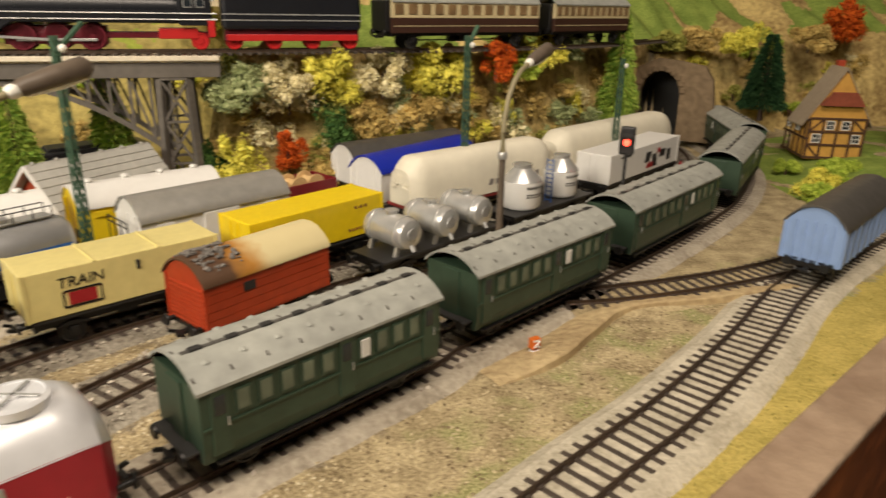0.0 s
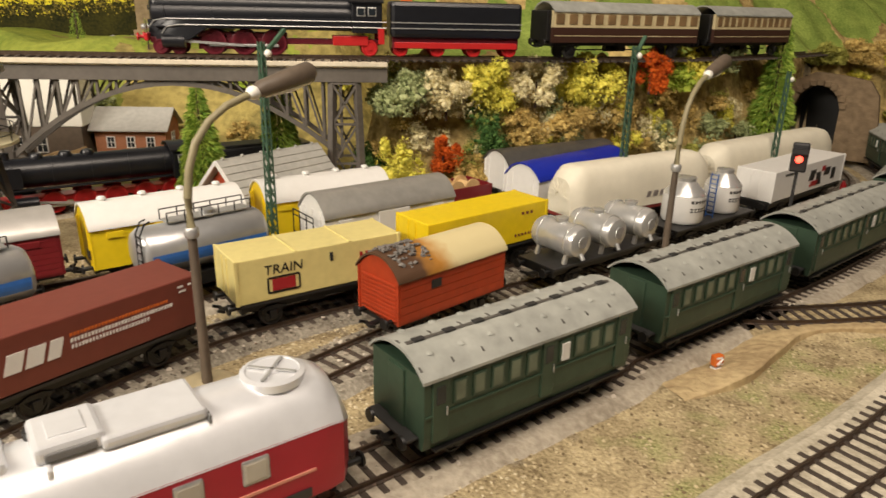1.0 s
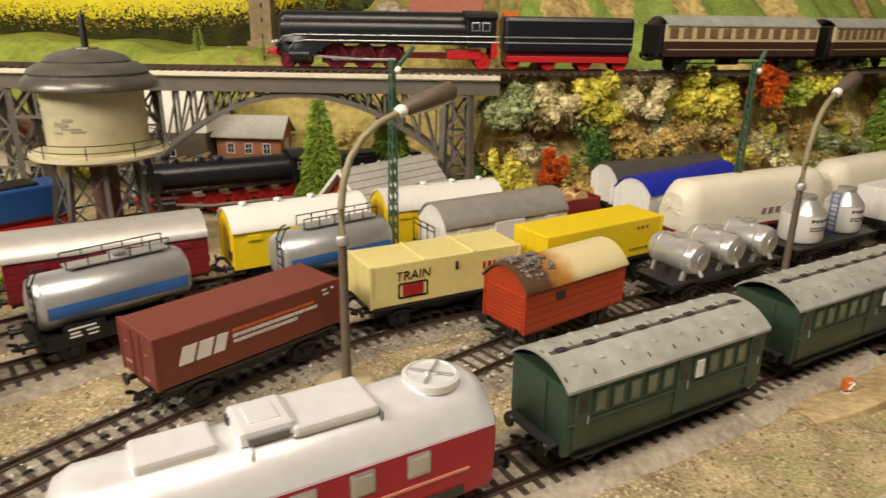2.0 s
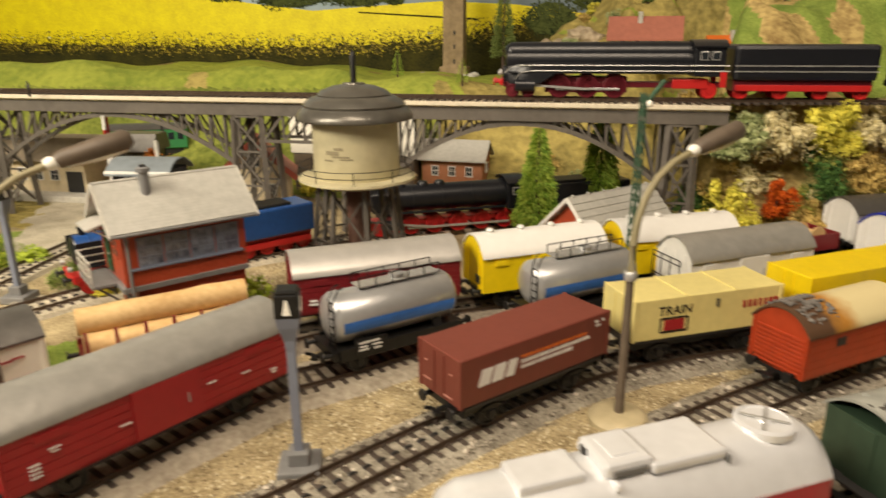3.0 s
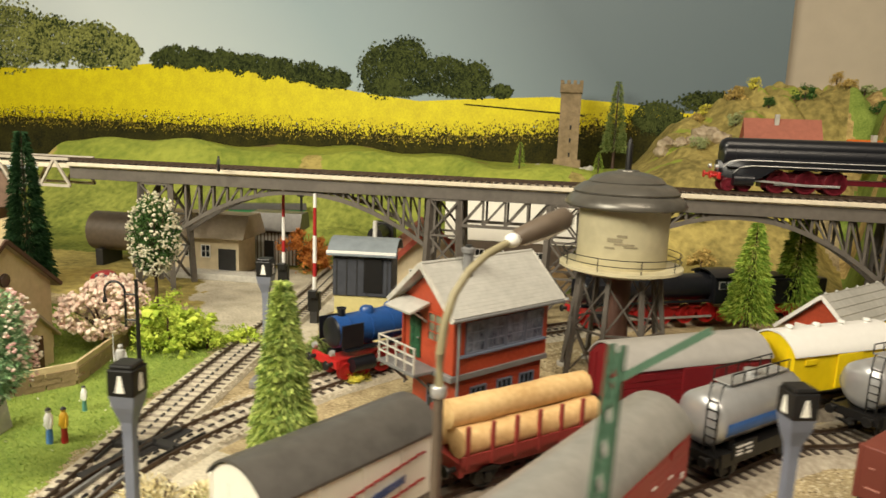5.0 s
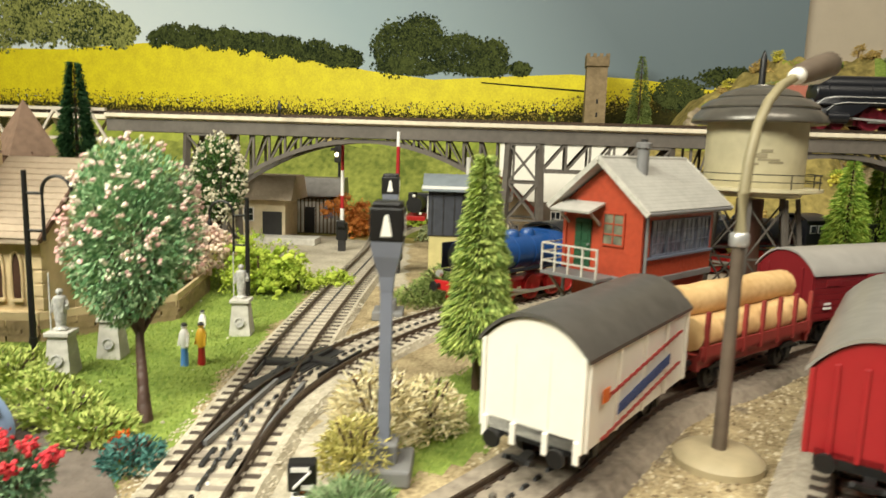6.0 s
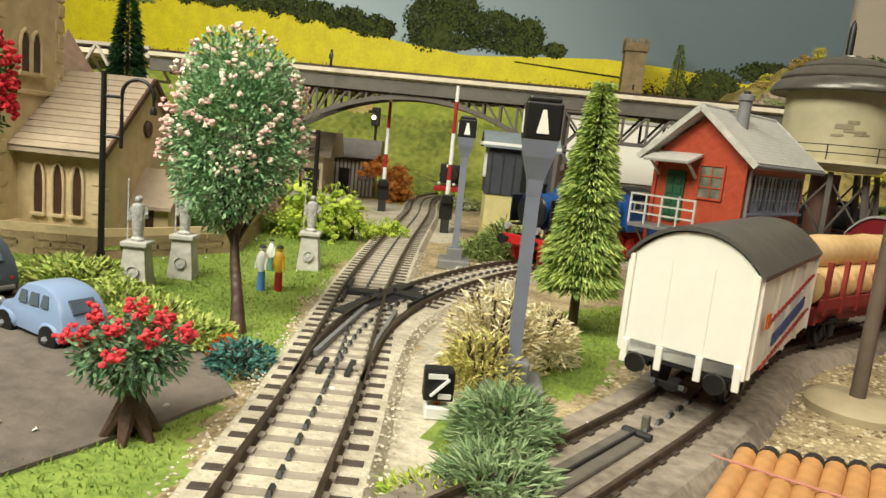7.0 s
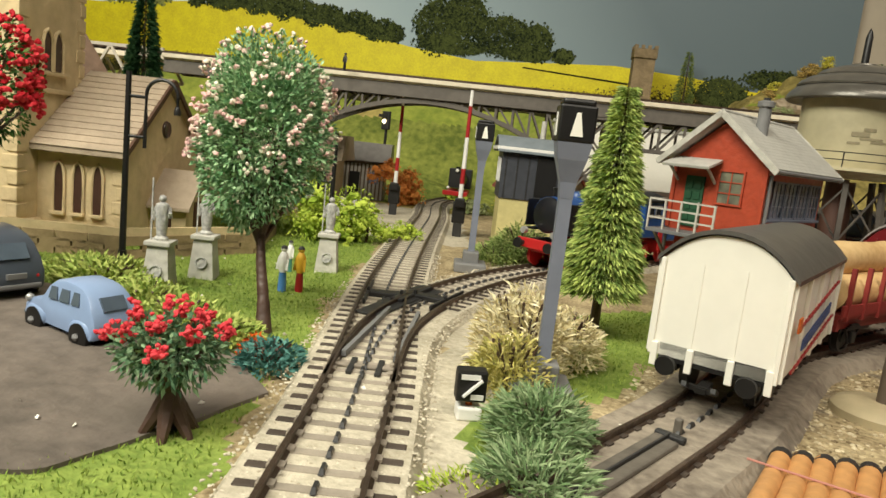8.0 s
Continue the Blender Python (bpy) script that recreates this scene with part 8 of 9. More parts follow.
def round_car(x, y, turn, skin, label, s=1.0):
    """A small saloon with sloping back and separate wings; front towards local +x."""
    t = thing("model_car", x, y, 0, turn, label, "car", "model cars")
    side = [(-21, 3.4), (-22, 6), (-21.6, 9.4), (-19.8, 13.4), (-17, 17.6), (-13.6, 20), (-9, 21.2), (-3, 21.6), (2.4, 20.6), (5.4, 18.4), (8.2, 14.4), (10, 13), (15, 12), (20, 10.2), (22.6, 8), (23, 5), (22, 3.4)]

    def taper(px, py, pz):
        py *= 1 - 0.17 * max(0.0, (pz - 12.4) / 9)
        return py * (1 - 0.30 * min(1.0, max(0.0, (px - 7) / 12)))

    bm = bmesh.new()
    rows = []
    for f, grow in ((-1, 0.90), (-0.94, 0.97), (-0.8, 1.0), (0, 1.01), (0.8, 1.0), (0.94, 0.97), (1, 0.90)):
        rows.append([bm.verts.new((px * (0.5 + grow / 2) * s, taper(px, 9.3 * f, pz) * s, (4 + (pz - 4) * grow) * s)) for px, pz in side])
    n = len(side)
    for p, q in zip(rows, rows[1:]):
        for k in range(n):
            bm.faces.new((p[k], p[(k + 1) % n], q[(k + 1) % n], q[k]))
    bm.faces.new(rows[0])
    bm.faces.new(rows[-1][::-1])
    bmesh.ops.recalc_face_normals(bm, faces=bm.faces)
    part("body", bm, skin, t, smooth=True)
    for sx, wy in ((-13.8, 8.6), (14.2, 7.2)):
        for sy in (-1, 1):
            w = part("wheel", moved(turned([(0, -1.3), (2.2, -1.3), (3.6, -1.0), (3.6, 1.0), (2.2, 1.3), (0, 1.3)], 16), 0, 0, 0), M_BLACK, t, smooth=True)
            w.matrix_local = pose(sx * s * MM, sy * wy * s * MM, 3.6 * s * MM, 90, 0, 0)
            part("hub", ball((0, 0, 1.2 * sy * -1), 1.2, None, 1), M_GREYPLASTIC, w)
            part("wing", ball((sx * s, sy * (wy - 0.2) * s, 5.4 * s), 5.0 * s, None, 3, (1.3, 0.36, 0.82)), skin, t, smooth=True)
    rear = [(-21.0, 13.2), (-18.1, 17.6), (-16.4, 16.8), (-19.4, 12.4)]
    part("rear_window", prism([(px * s, pz * s) for px, pz in rear], -4.6 * s, 4.6 * s, axis="y"), M_CARGLASS, t)
    front = [(5.6, 18.4), (8.4, 14.4), (7.6, 14.0), (4.8, 18.0)]
    part("windscreen", prism([(px * s, pz * s) for px, pz in front], -5.6 * s, 5.6 * s, axis="y"), M_CARGLASS, t)
    for sy in (-1, 1):
        for px, ww in ((-10.6, 4.4), (-4.4, 5.6), (2.0, 4.8)):
            yy = [taper(px, 9.3 * 0.985, z) * s for z in (14.0, 18.4)]
            quad = [(px - ww / 2, 14.0), (px + ww / 2, 14.0), (px + ww / 2 - 0.8, 18.4), (px - ww / 2 + 0.6, 18.4)]
            bm = bmesh.new()
            out = [bm.verts.new((qx * s, sy * (yy[0 if k < 2 else 1] + 0.1), qz * s)) for k, (qx, qz) in enumerate(quad)]
            inn = [bm.verts.new((qx * s, sy * (yy[0 if k < 2 else 1] - 0.8), qz * s)) for k, (qx, qz) in enumerate(quad)]
            bm.faces.new(out)
            for k in range(4):
                bm.faces.new((out[k], inn[k], inn[(k + 1) % 4], out[(k + 1) % 4]))
            bmesh.ops.recalc_face_normals(bm, faces=bm.faces)
            part("side_window", bm, M_CARGLASS, t)
        part("headlamp", ball((19.5 * s, sy * 6.4 * s, 10.6 * s), 1.6 * s, None, 2), M_STEEL, t, smooth=True)
        part("tail_lamp", ball((-21.6 * s, sy * 6.6 * s, 7.6 * s), 0.7 * s, None, 1), M_RED, t)
    part("front_bumper", box(23 * s, 0, 4.6 * s, 1.0, 13 * s, 1.4, 0.4), M_GREYPLASTIC, t)
    part("rear_bumper", box(-22.2 * s, 0, 4.8 * s, 1.0, 15 * s, 1.4, 0.4), M_GREYPLASTIC, t)
    part("number_plate", box(-22.2 * s, 0, 8.0 * s, 0.8, 6, 1.8, 0.2), M_GREYPLASTIC, t)


M_CARBLUE = plastic("powder_blue_car_paint", (0.27, 0.37, 0.58), 0.32, 0.08)
M_CARGLASS = plastic("blue_tinted_car_glass", (0.10, 0.13, 0.17), 0.12, 0.2)
M_CARGREY = plastic("slate_car_paint", (0.07, 0.085, 0.11), 0.3, 0.1)
round_car(-581, -6, 174, M_CARBLUE, "powder blue rounded saloon car on the asphalt road", 0.74)
round_car(-807, 292, 20, M_RED, "small red car on the street near the station", 0.7)
round_car(-640, 6, 172, M_CARGREY, "dark slate vintage car behind the blue car")


def log_stack():
    for k in range(9):
        x, y = -409 + 4.4 * k, -2 + 1.0 * k
        t = thing("stacked_log", x, y, 0, 78, "orange-brown round log stacked beside the track", "log", "stacked logs")
        n = 6
        part("trunk", tube([(-24 + 48 * j / n, 0.2 * math.sin(j + k), 3.0) for j in range(n + 1)], 2.2, 12), M_ORANGELOG, t, smooth=True)
        part("bark_end", rod((22, 0, 3.0), (25, 0, 3.0), 2.4, 2.2, 12), M_DARK, t)
    t = thing("log_strap", -392, 6, 0, -12, "thin faded pink string across the stacked logs", "strap")
    part("strap", box(0, 0, 5.3, 40, 0.5, 0.4, 0.1), M_PINKLINE, t)


M_ORANGELOG = mat("orange_brown_log", (0.64, 0.33, 0.12), 0.55, 0, 0.3, 300, 0.2)
log_stack()

# ---- trees, bushes and loose ground cover ----
def ico_template():
    bm = bmesh.new()
    bmesh.ops.create_icosphere(bm, subdivisions=1, radius=1.0)
    v = np.array([p.co[:] for p in bm.verts])
    f = np.array([[q.index for q in p.verts] for p in bm.faces])
    bm.free()
    return v, f


ICO_V, ICO_F = ico_template()


def clumps(centres, radii, rng, rough=0.35, flat=0.8):
    """Many small lumpy balls in one mesh: vertices and faces."""
    n, k = len(centres), len(ICO_V)
    v = ICO_V[None] * np.asarray(radii)[:, None, None] * (1 + rough * rng.uniform(-1, 1, (n, k, 1)))
    v = v * np.array([1, 1, flat]) + np.asarray(centres)[:, None]
    f = ICO_F[None] + (np.arange(n) * k)[:, None, None]
    return v.reshape(-1, 3), f.reshape(-1, 3)


def blades(roots, ways, length, width, rng, droop=0.3):
    """Thin pointed leaves, each a folded pair of triangles."""
    n = len(roots)
    ways = ways / np.linalg.norm(ways, axis=1)[:, None]
    side = np.cross(ways, rng.normal(size=(n, 3)))
    side /= np.linalg.norm(side, axis=1)[:, None]
    L = (length * rng.uniform(0.6, 1.2, n))[:, None]
    w = width * rng.uniform(0.7, 1.2, n)[:, None]
    tip = roots + ways * L - np.array([0, 0, 1]) * L * droop
    mid = roots + ways * L * 0.5 + np.cross(side, ways) * w * 0.3
    v = np.stack([roots, mid + side * w, tip, mid - side * w], 1).reshape(-1, 3)
    k = np.arange(n)[:, None] * 4
    f = np.concatenate([k + [0, 1, 2], k + [0, 2, 3]], 0)
    return v, f


def green(name, v, f, material, parent, label=""):
    ob = new(name, raw(name, v, f.tolist(), material))
    ob.parent = parent
    return tagged(ob, label)


def leafmat(name, a, b, island=0.5, rough=0.8):
    return mat(name, a, rough, 0, 0, 900, 0.2, b, island=island)


L_YELLOW = leafmat("yellow_green_flock", (0.86, 0.77, 0.13), (0.50, 0.47, 0.06), 0.3)
L_LIME = leafmat("lime_green_flock", (0.52, 0.62, 0.09), (0.26, 0.37, 0.04))
L_GREYGREEN = leafmat("grey_green_flock", (0.46, 0.50, 0.25), (0.22, 0.27, 0.11), 0.3)
L_BEIGE = leafmat("straw_flock", (0.88, 0.80, 0.50), (0.58, 0.50, 0.25), 0.3)
L_ORANGE = leafmat("orange_red_flock", (0.66, 0.13, 0.015), (0.36, 0.05, 0.008), 0.3)
L_BROWN = leafmat("ochre_flock", (0.68, 0.50, 0.17), (0.36, 0.25, 0.075), 0.3)
L_RUST = leafmat("rust_orange_flock", (0.78, 0.32, 0.08), (0.48, 0.16, 0.04))
L_DARKGREEN = leafmat("dark_green_flock", (0.10, 0.20, 0.05), (0.03, 0.08, 0.02))
L_FIR = leafmat("bright_fir_needles", (0.46, 0.58, 0.10), (0.16, 0.30, 0.04))
L_FIRSOFT = leafmat("olive_fir_needles", (0.58, 0.67, 0.20), (0.19, 0.29, 0.07))
L_FIRTALL = leafmat("olive_far_fir_needles", (0.27, 0.33, 0.10), (0.10, 0.15, 0.04))
L_FIRDARK = leafmat("dark_fir_needles", (0.035, 0.085, 0.03), (0.012, 0.04, 0.015))
L_LEAF = leafmat("mid_green_leaves", (0.40, 0.58, 0.32), (0.16, 0.33, 0.15))
L_LEAFDEEP = leafmat("deep_green_leaves", (0.12, 0.24, 0.07), (0.04, 0.10, 0.03))
L_PINK = leafmat("pale_pink_blossom", (0.84, 0.70, 0.58), (0.66, 0.46, 0.38))
L_WHITE = leafmat("cream_white_blossom", (0.82, 0.78, 0.62), (0.60, 0.55, 0.38))
L_RED = leafmat("crimson_blossom", (0.74, 0.06, 0.075), (0.45, 0.015, 0.025))
L_ROSE = leafmat("rose_pink_red_petals", (0.78, 0.085, 0.10), (0.52, 0.03, 0.045), 0.3)
L_TEAL = leafmat("blue_green_leaves", (0.13, 0.30, 0.26), (0.05, 0.15, 0.13))
M_BARK = mat("brown_plastic_bark", (0.085, 0.045, 0.03), 0.5, 0, 0.4, 250, 0.4)


def bush(x, y, r, h, material, label, seed, z=None, n=420, lump=None, flat=0.8):
    """A flock bush: stem, an uneven heap of lobes, and loose fibres that fray its outline."""
    rng = np.random.default_rng(seed)
    if z is None:
        z = float(ground_z(x, y))
    t = thing("bush", x, y, z, 0, label, "bush")
    part("stem", rod((0, 0, -2), (0, 0, h * 0.5), 1.2, 0.6, 7), M_BARK, t)
    m = 17
    la = rng.uniform(0, 2 * math.pi, m)
    lq = np.sqrt(rng.uniform(0, 1, m)) * 0.85 * r
    lz = h * rng.uniform(0.08, 0.9, m) * (1 - 0.3 * (lq / r) ** 2)
    lobes = np.stack([lq * np.cos(la), lq * np.sin(la) * 0.8, lz], 1)
    lr = rng.uniform(0.2, 0.5, m) * r * (1.1 - 0.4 * lz / h)
    tall = np.array([1, 1, max(0.7, 0.62 * h / r)])

    def shell(k, lo, hi):
        who = rng.integers(0, m, k)
        d = rng.normal(size=(k, 3))
        d /= np.linalg.norm(d, axis=1)[:, None]
        p = lobes[who] + d * (lr[who] * rng.uniform(lo, hi, k))[:, None] * tall
        ok = p[:, 2] > 0.3
        return p[ok], d[ok]

    p, _ = shell(max(120, n // 4), 0.35, 0.86)
    v, f = clumps(p, r * 0.11 * rng.uniform(0.5, 1.3, len(p)), rng, 0.45, flat)
    p, d = shell(n * 3, 0.72, 1.08)
    v2, f2 = blades(p, d + rng.normal(size=d.shape) * 0.9, max(1.7, r * 0.11), max(0.34, r * 0.024), rng, 0.1)
    green("foliage", np.concatenate([v, v2]), np.concatenate([f, f2 + len(v)]), material, t)
    return t


def fir(x, y, h, r, material, label, seed, z=None, n=2600):
    """A fir: straight trunk and drooping whorls of needle twigs."""
    rng = np.random.default_rng(seed)
    if z is None:
        z = float(ground_z(x, y))
    t = thing("fir_tree", x, y, z, rng.uniform(0, 90), label, "tree")
    part("trunk", rod((0, 0, -1), (0, 0, h * 0.98), r * 0.13, 0.4, 9), M_BARK, t)
    low = h * 0.25
    tiers = max(9, int(h / 4.5))
    roots, ways, size = [], [], []
    for k in range(tiers):
        f = k / (tiers - 1)
        zr, rr = low + (h - low) * f, r * ((1 - f) ** 0.78) * rng.uniform(0.8, 1.08) + 0.8
        m = max(6, int(n / tiers * (1.25 - f)))
        a = rng.uniform(0, 2 * math.pi, m)
        q = rr * np.sqrt(rng.uniform(0.05, 1, m))
        d = np.stack([np.cos(a), np.sin(a), -0.25 + 0.3 * f + rng.uniform(-0.15, 0.15, m)], 1)
        roots.append(np.stack([q * np.cos(a) * 0.86, q * np.sin(a) * 0.86, zr - 0.3 * q + rng.uniform(-0.9, 0.9, m) * h / tiers * 0.45], 1))
        ways.append(d)
    v, f = blades(np.concatenate(roots), np.concatenate(ways), r * 0.26, r * 0.026, rng, 0.2)
    green("crown", v, f, material, t)
    return t


def leaf_tree(x, y, h, r, crown_z, leaves, label, seed, blossom=None, n=3600, m=150, leaf=3.2, squash=1.35, trunk_r=2.2, lean=(0, 0), top_heavy=True, blossom_r=1.9):
    """A broadleaf model tree: tapered trunk, limbs, a gappy crown of leaves and blossom tufts."""
    rng = np.random.default_rng(seed)
    z = float(ground_z(x, y))
    t = thing("tree", x, y, z, 0, label, "tree")
    part("trunk", tube([(0, 0, -1), (lean[0] * 0.2, lean[1] * 0.2, crown_z * 0.35), (lean[0] * 0.6, lean[1] * 0.6, crown_z * 0.75), (lean[0], lean[1], crown_z + h * 0.18)], 1, 9, radii=[trunk_r * 1.5, trunk_r, trunk_r * 0.85, trunk_r * 0.4]), M_BARK, t, smooth=True)
    c = np.array([lean[0], lean[1], (crown_z + h) / 2])
    half = (h - crown_z) / 2
    for k in range(9):
        a = 2 * math.pi * k / 9 + rng.uniform(-0.3, 0.3)
        e = c + np.array([math.cos(a) * r * 0.7, math.sin(a) * r * 0.7, half * rng.uniform(-0.4, 0.6)])
        s = np.array([lean[0] * 0.8, lean[1] * 0.8, crown_z * 0.95])
        part("limb", tube([s, (s + e) / 2 + [0, 0, 2], e], 0.7, 6, radii=[1.0, 0.7, 0.3]), M_BARK, t)
    d = rng.normal(size=(n, 3))
    d /= np.linalg.norm(d, axis=1)[:, None]
    lumps = rng.normal(size=(26, 3))
    lumps /= np.linalg.norm(lumps, axis=1)[:, None]
    bulge = np.clip((d @ lumps.T).max(1), 0.72, 1)
    q = d * (rng.uniform(0.25, 1, n) ** 0.5 * (0.55 + 0.45 * (bulge - 0.72) / 0.28))[:, None]
    pts = c + q * np.array([r, r, half])
    v, f = blades(pts, d + rng.normal(size=(n, 3)) * 0.5 + [0, 0, 0.25], leaf, leaf * 0.2, rng, 0.1)
    green("crown", v, f, leaves, t)
    if blossom:
        d = rng.normal(size=(m, 3))
        d /= np.linalg.norm(d, axis=1)[:, None]
        if top_heavy:
            d[:, 2] = np.abs(d[:, 2]) * 1.0 - 0.35
            d /= np.linalg.norm(d, axis=1)[:, None]
        p = c + d * np.array([r, r, half]) * rng.uniform(0.86, 1.04, (m, 1))
        base = np.repeat(p, 4, 0) + rng.normal(size=(m * 4, 3)) * blossom_r * 0.55
        v, f = clumps(base, blossom_r * rng.uniform(0.35, 0.75, m * 4), rng, 0.4, 0.9)
        green("blossom", v, f, blossom, t)
    return t


# the park and the church side
leaf_tree(-545, 28, 91, 22, 26, L_LEAF, "tall green tree with pale pink and cream blossom on the lawn", 11, leafmat("pink_and_cream_blossom", (0.86, 0.80, 0.66), (0.76, 0.46, 0.44)), 16000, 250, 2.3, trunk_r=1.8, lean=(-12, 10), blossom_r=1.15)
leaf_tree(-706, 256, 94, 19, 30, L_LEAFDEEP, "oval dark tree tipped with white blossom", 12, L_WHITE, 6500, 330, 2.6, trunk_r=1.6, top_heavy=False, blossom_r=1.5)
leaf_tree(-668, 180, 42, 26, 10, L_BEIGE, "low tree covered with pale pink blossom", 13, L_PINK, 900, 240, 2.4, top_heavy=False, blossom_r=2.6)
leaf_tree(-690, 205, 40, 22, 10, L_BEIGE, "low tree covered with pale pink blossom near the station", 14, L_PINK, 800, 200, 2.4, top_heavy=False, blossom_r=2.6)
leaf_tree(-664, 20, 92, 21, 40, L_DARKGREEN, "tree covered with bright red blossom by the church", 15, L_RED, 1600, 170, 3.0)
fir(-782, 206, 136, 18, L_FIRDARK, "tall dark fir behind the church", 16, n=16000)
fir(-459, 104, 86, 15, L_FIRSOFT, "olive green model fir beside the white van", 17, n=26000)
fir(-288, 452, 88, 20, L_FIR, "bright green model fir behind the yellow vans", 18, n=9000)
fir(-255, 520, 92, 22, L_FIR, "bright green model fir beyond the viaduct arch", 19, n=8000)
fir(-492, 885, 122, 19, L_FIRTALL, "green fir beside the lookout tower", 20, n=5000)
fir(-585, 745, 34, 9, L_FIR, "small bright fir on the meadow", 21, n=900)
fir(-470, 700, 30, 8, L_FIR, "small bright fir on the meadow", 22, n=800)
fir(178, 705, 132, 24, L_FIR, "tall bright fir in front of the rock wall", 23, z=6, n=9000)
fir(366, 786, 92, 27, L_FIRDARK, "broad dark fir beside the tunnel", 24, z=26, n=9000)
fir(505, 700, 120, 34, L_FIRDARK, "dark fir beside the house", 25)
for k, (x, y, r, h, m, lab) in enumerate((
    (-628, 196, 24, 46, L_LIME, "lime green flock bush on the lawn"),
    (-612, 214, 18, 24, L_LIME, "lime green flock bush near the crossing"),
    (-600, 236, 14, 14, L_LIME, "small lime green flock bush near the crossing"),
    (-648, 214, 22, 40, L_LIME, "lime green flock bush behind the statue"),
    (-712, 450, 27, 42, L_RUST, "orange flock bush at the far crossing"),
    (-703, 472, 19, 33, L_RUST, "orange flock bush at the far crossing"),
    (-532, 8, 6, 5, L_ORANGE, "small orange shrub at the road's end"),
    (-492, 212, 9, 8, L_YELLOW, "low yellow shrub between the tracks"),
    (-408, 250, 16, 14, L_LIME, "green bush beside the signal box"),
    (-355, 250, 14, 10, L_LIME, "green bush in front of the water tower"),
    (-330, 300, 12, 12, L_DARKGREEN, "dark green bush beside the water tower"),
)):
    bush(x, y, r, h, m, lab, 40 + k)


def spiky_bush(x, y, r, h, material, label, seed, n=700, wide=0.45, long=0.5):
    """A bush of thin arching twigs with narrow leaves."""
    rng = np.random.default_rng(seed)
    t = thing("bush", x, y, float(ground_z(x, y)), 0, label, "bush")
    a, q = rng.uniform(0, 2 * math.pi, n), np.sqrt(rng.uniform(0, 1, n))
    roots = np.stack([np.cos(a) * q * r, np.sin(a) * q * r, h * rng.uniform(0.02, 0.85, n) * (1 - 0.5 * q**2)], 1)
    ways = np.stack([np.cos(a) * q, np.sin(a) * q, np.full(n, 0.7)], 1) + rng.normal(size=(n, 3)) * 0.5
    v, f = blades(roots, ways, r * long, wide, rng, 0.15)
    green("foliage", v, f, material, t)
    bm = bmesh.new()
    for k in range(9):
        b = 2 * math.pi * k / 9
        tube([(0, 0, -1), (math.cos(b) * r * 0.3, math.sin(b) * r * 0.3, h * 0.4), (math.cos(b) * r * 0.6, math.sin(b) * r * 0.6, h * 0.75)], 0.4, 5, bm)
    part("stem", bm, M_BARK, t)


L_SOFTTWIG = leafmat("soft_green_twigs", (0.42, 0.53, 0.29), (0.19, 0.30, 0.13))
spiky_bush(-452, -3, 9, 16, L_SOFTTWIG, "spreading green bush of thin twigs beside the track", 70, 3000, 0.24, 0.56)
L_STRAW = leafmat("dry_straw_twigs", (0.90, 0.83, 0.56), (0.64, 0.55, 0.30))
spiky_bush(-470, 44, 13, 30, L_STRAW, "dry straw-coloured twiggy bush beside the lamp", 71, 2200, 0.38, 0.34)
spiky_bush(-461, 62, 11, 20, L_STRAW, "dry straw-coloured twiggy bush beside the track", 74, 1500, 0.36, 0.34)
spiky_bush(-467, 27, 10, 19, leafmat("olive_twigs", (0.66, 0.58, 0.20), (0.38, 0.36, 0.10)), "olive yellow twiggy bush beside the lamp", 75, 1700, 0.34, 0.32)
spiky_bush(-448, -20, 9, 9, L_SOFTTWIG, "small spreading green bush of thin twigs", 77, 1700, 0.24, 0.6)
spiky_bush(-457, -30, 9, 4, L_LIME, "low green tuft beside the track", 72, 500, 0.25, 0.3)
L_OLIVE = leafmat("olive_green_twigs", (0.38, 0.46, 0.15), (0.13, 0.20, 0.05))
spiky_bush(-522, 230, 17, 26, L_OLIVE, "green twiggy bush between the tracks", 73, 2200, 0.35, 0.32)
spiky_bush(-534, 218, 13, 14, L_OLIVE, "low green twiggy bush beside the yard lamp", 76, 1200, 0.35, 0.32)


L_GROUND = leafmat("light_green_ground_leaves", (0.50, 0.56, 0.16), (0.22, 0.31, 0.06))
for k, (x, y, r, h) in enumerate(((-568, 18, 12, 9), (-548, 12, 11, 8), (-588, 26, 12, 9), (-618, 36, 15, 11), (-634, 40, 12, 9))):
    spiky_bush(x, y, r, h, L_GROUND, "low light green leafy shrub beside the road", 90 + k, 1100, 0.55, 0.3)


spiky_bush(-524, 3, 8, 9, L_TEAL, "small blue-green shrub at the road's end", 97, 700, 0.5, 0.35)


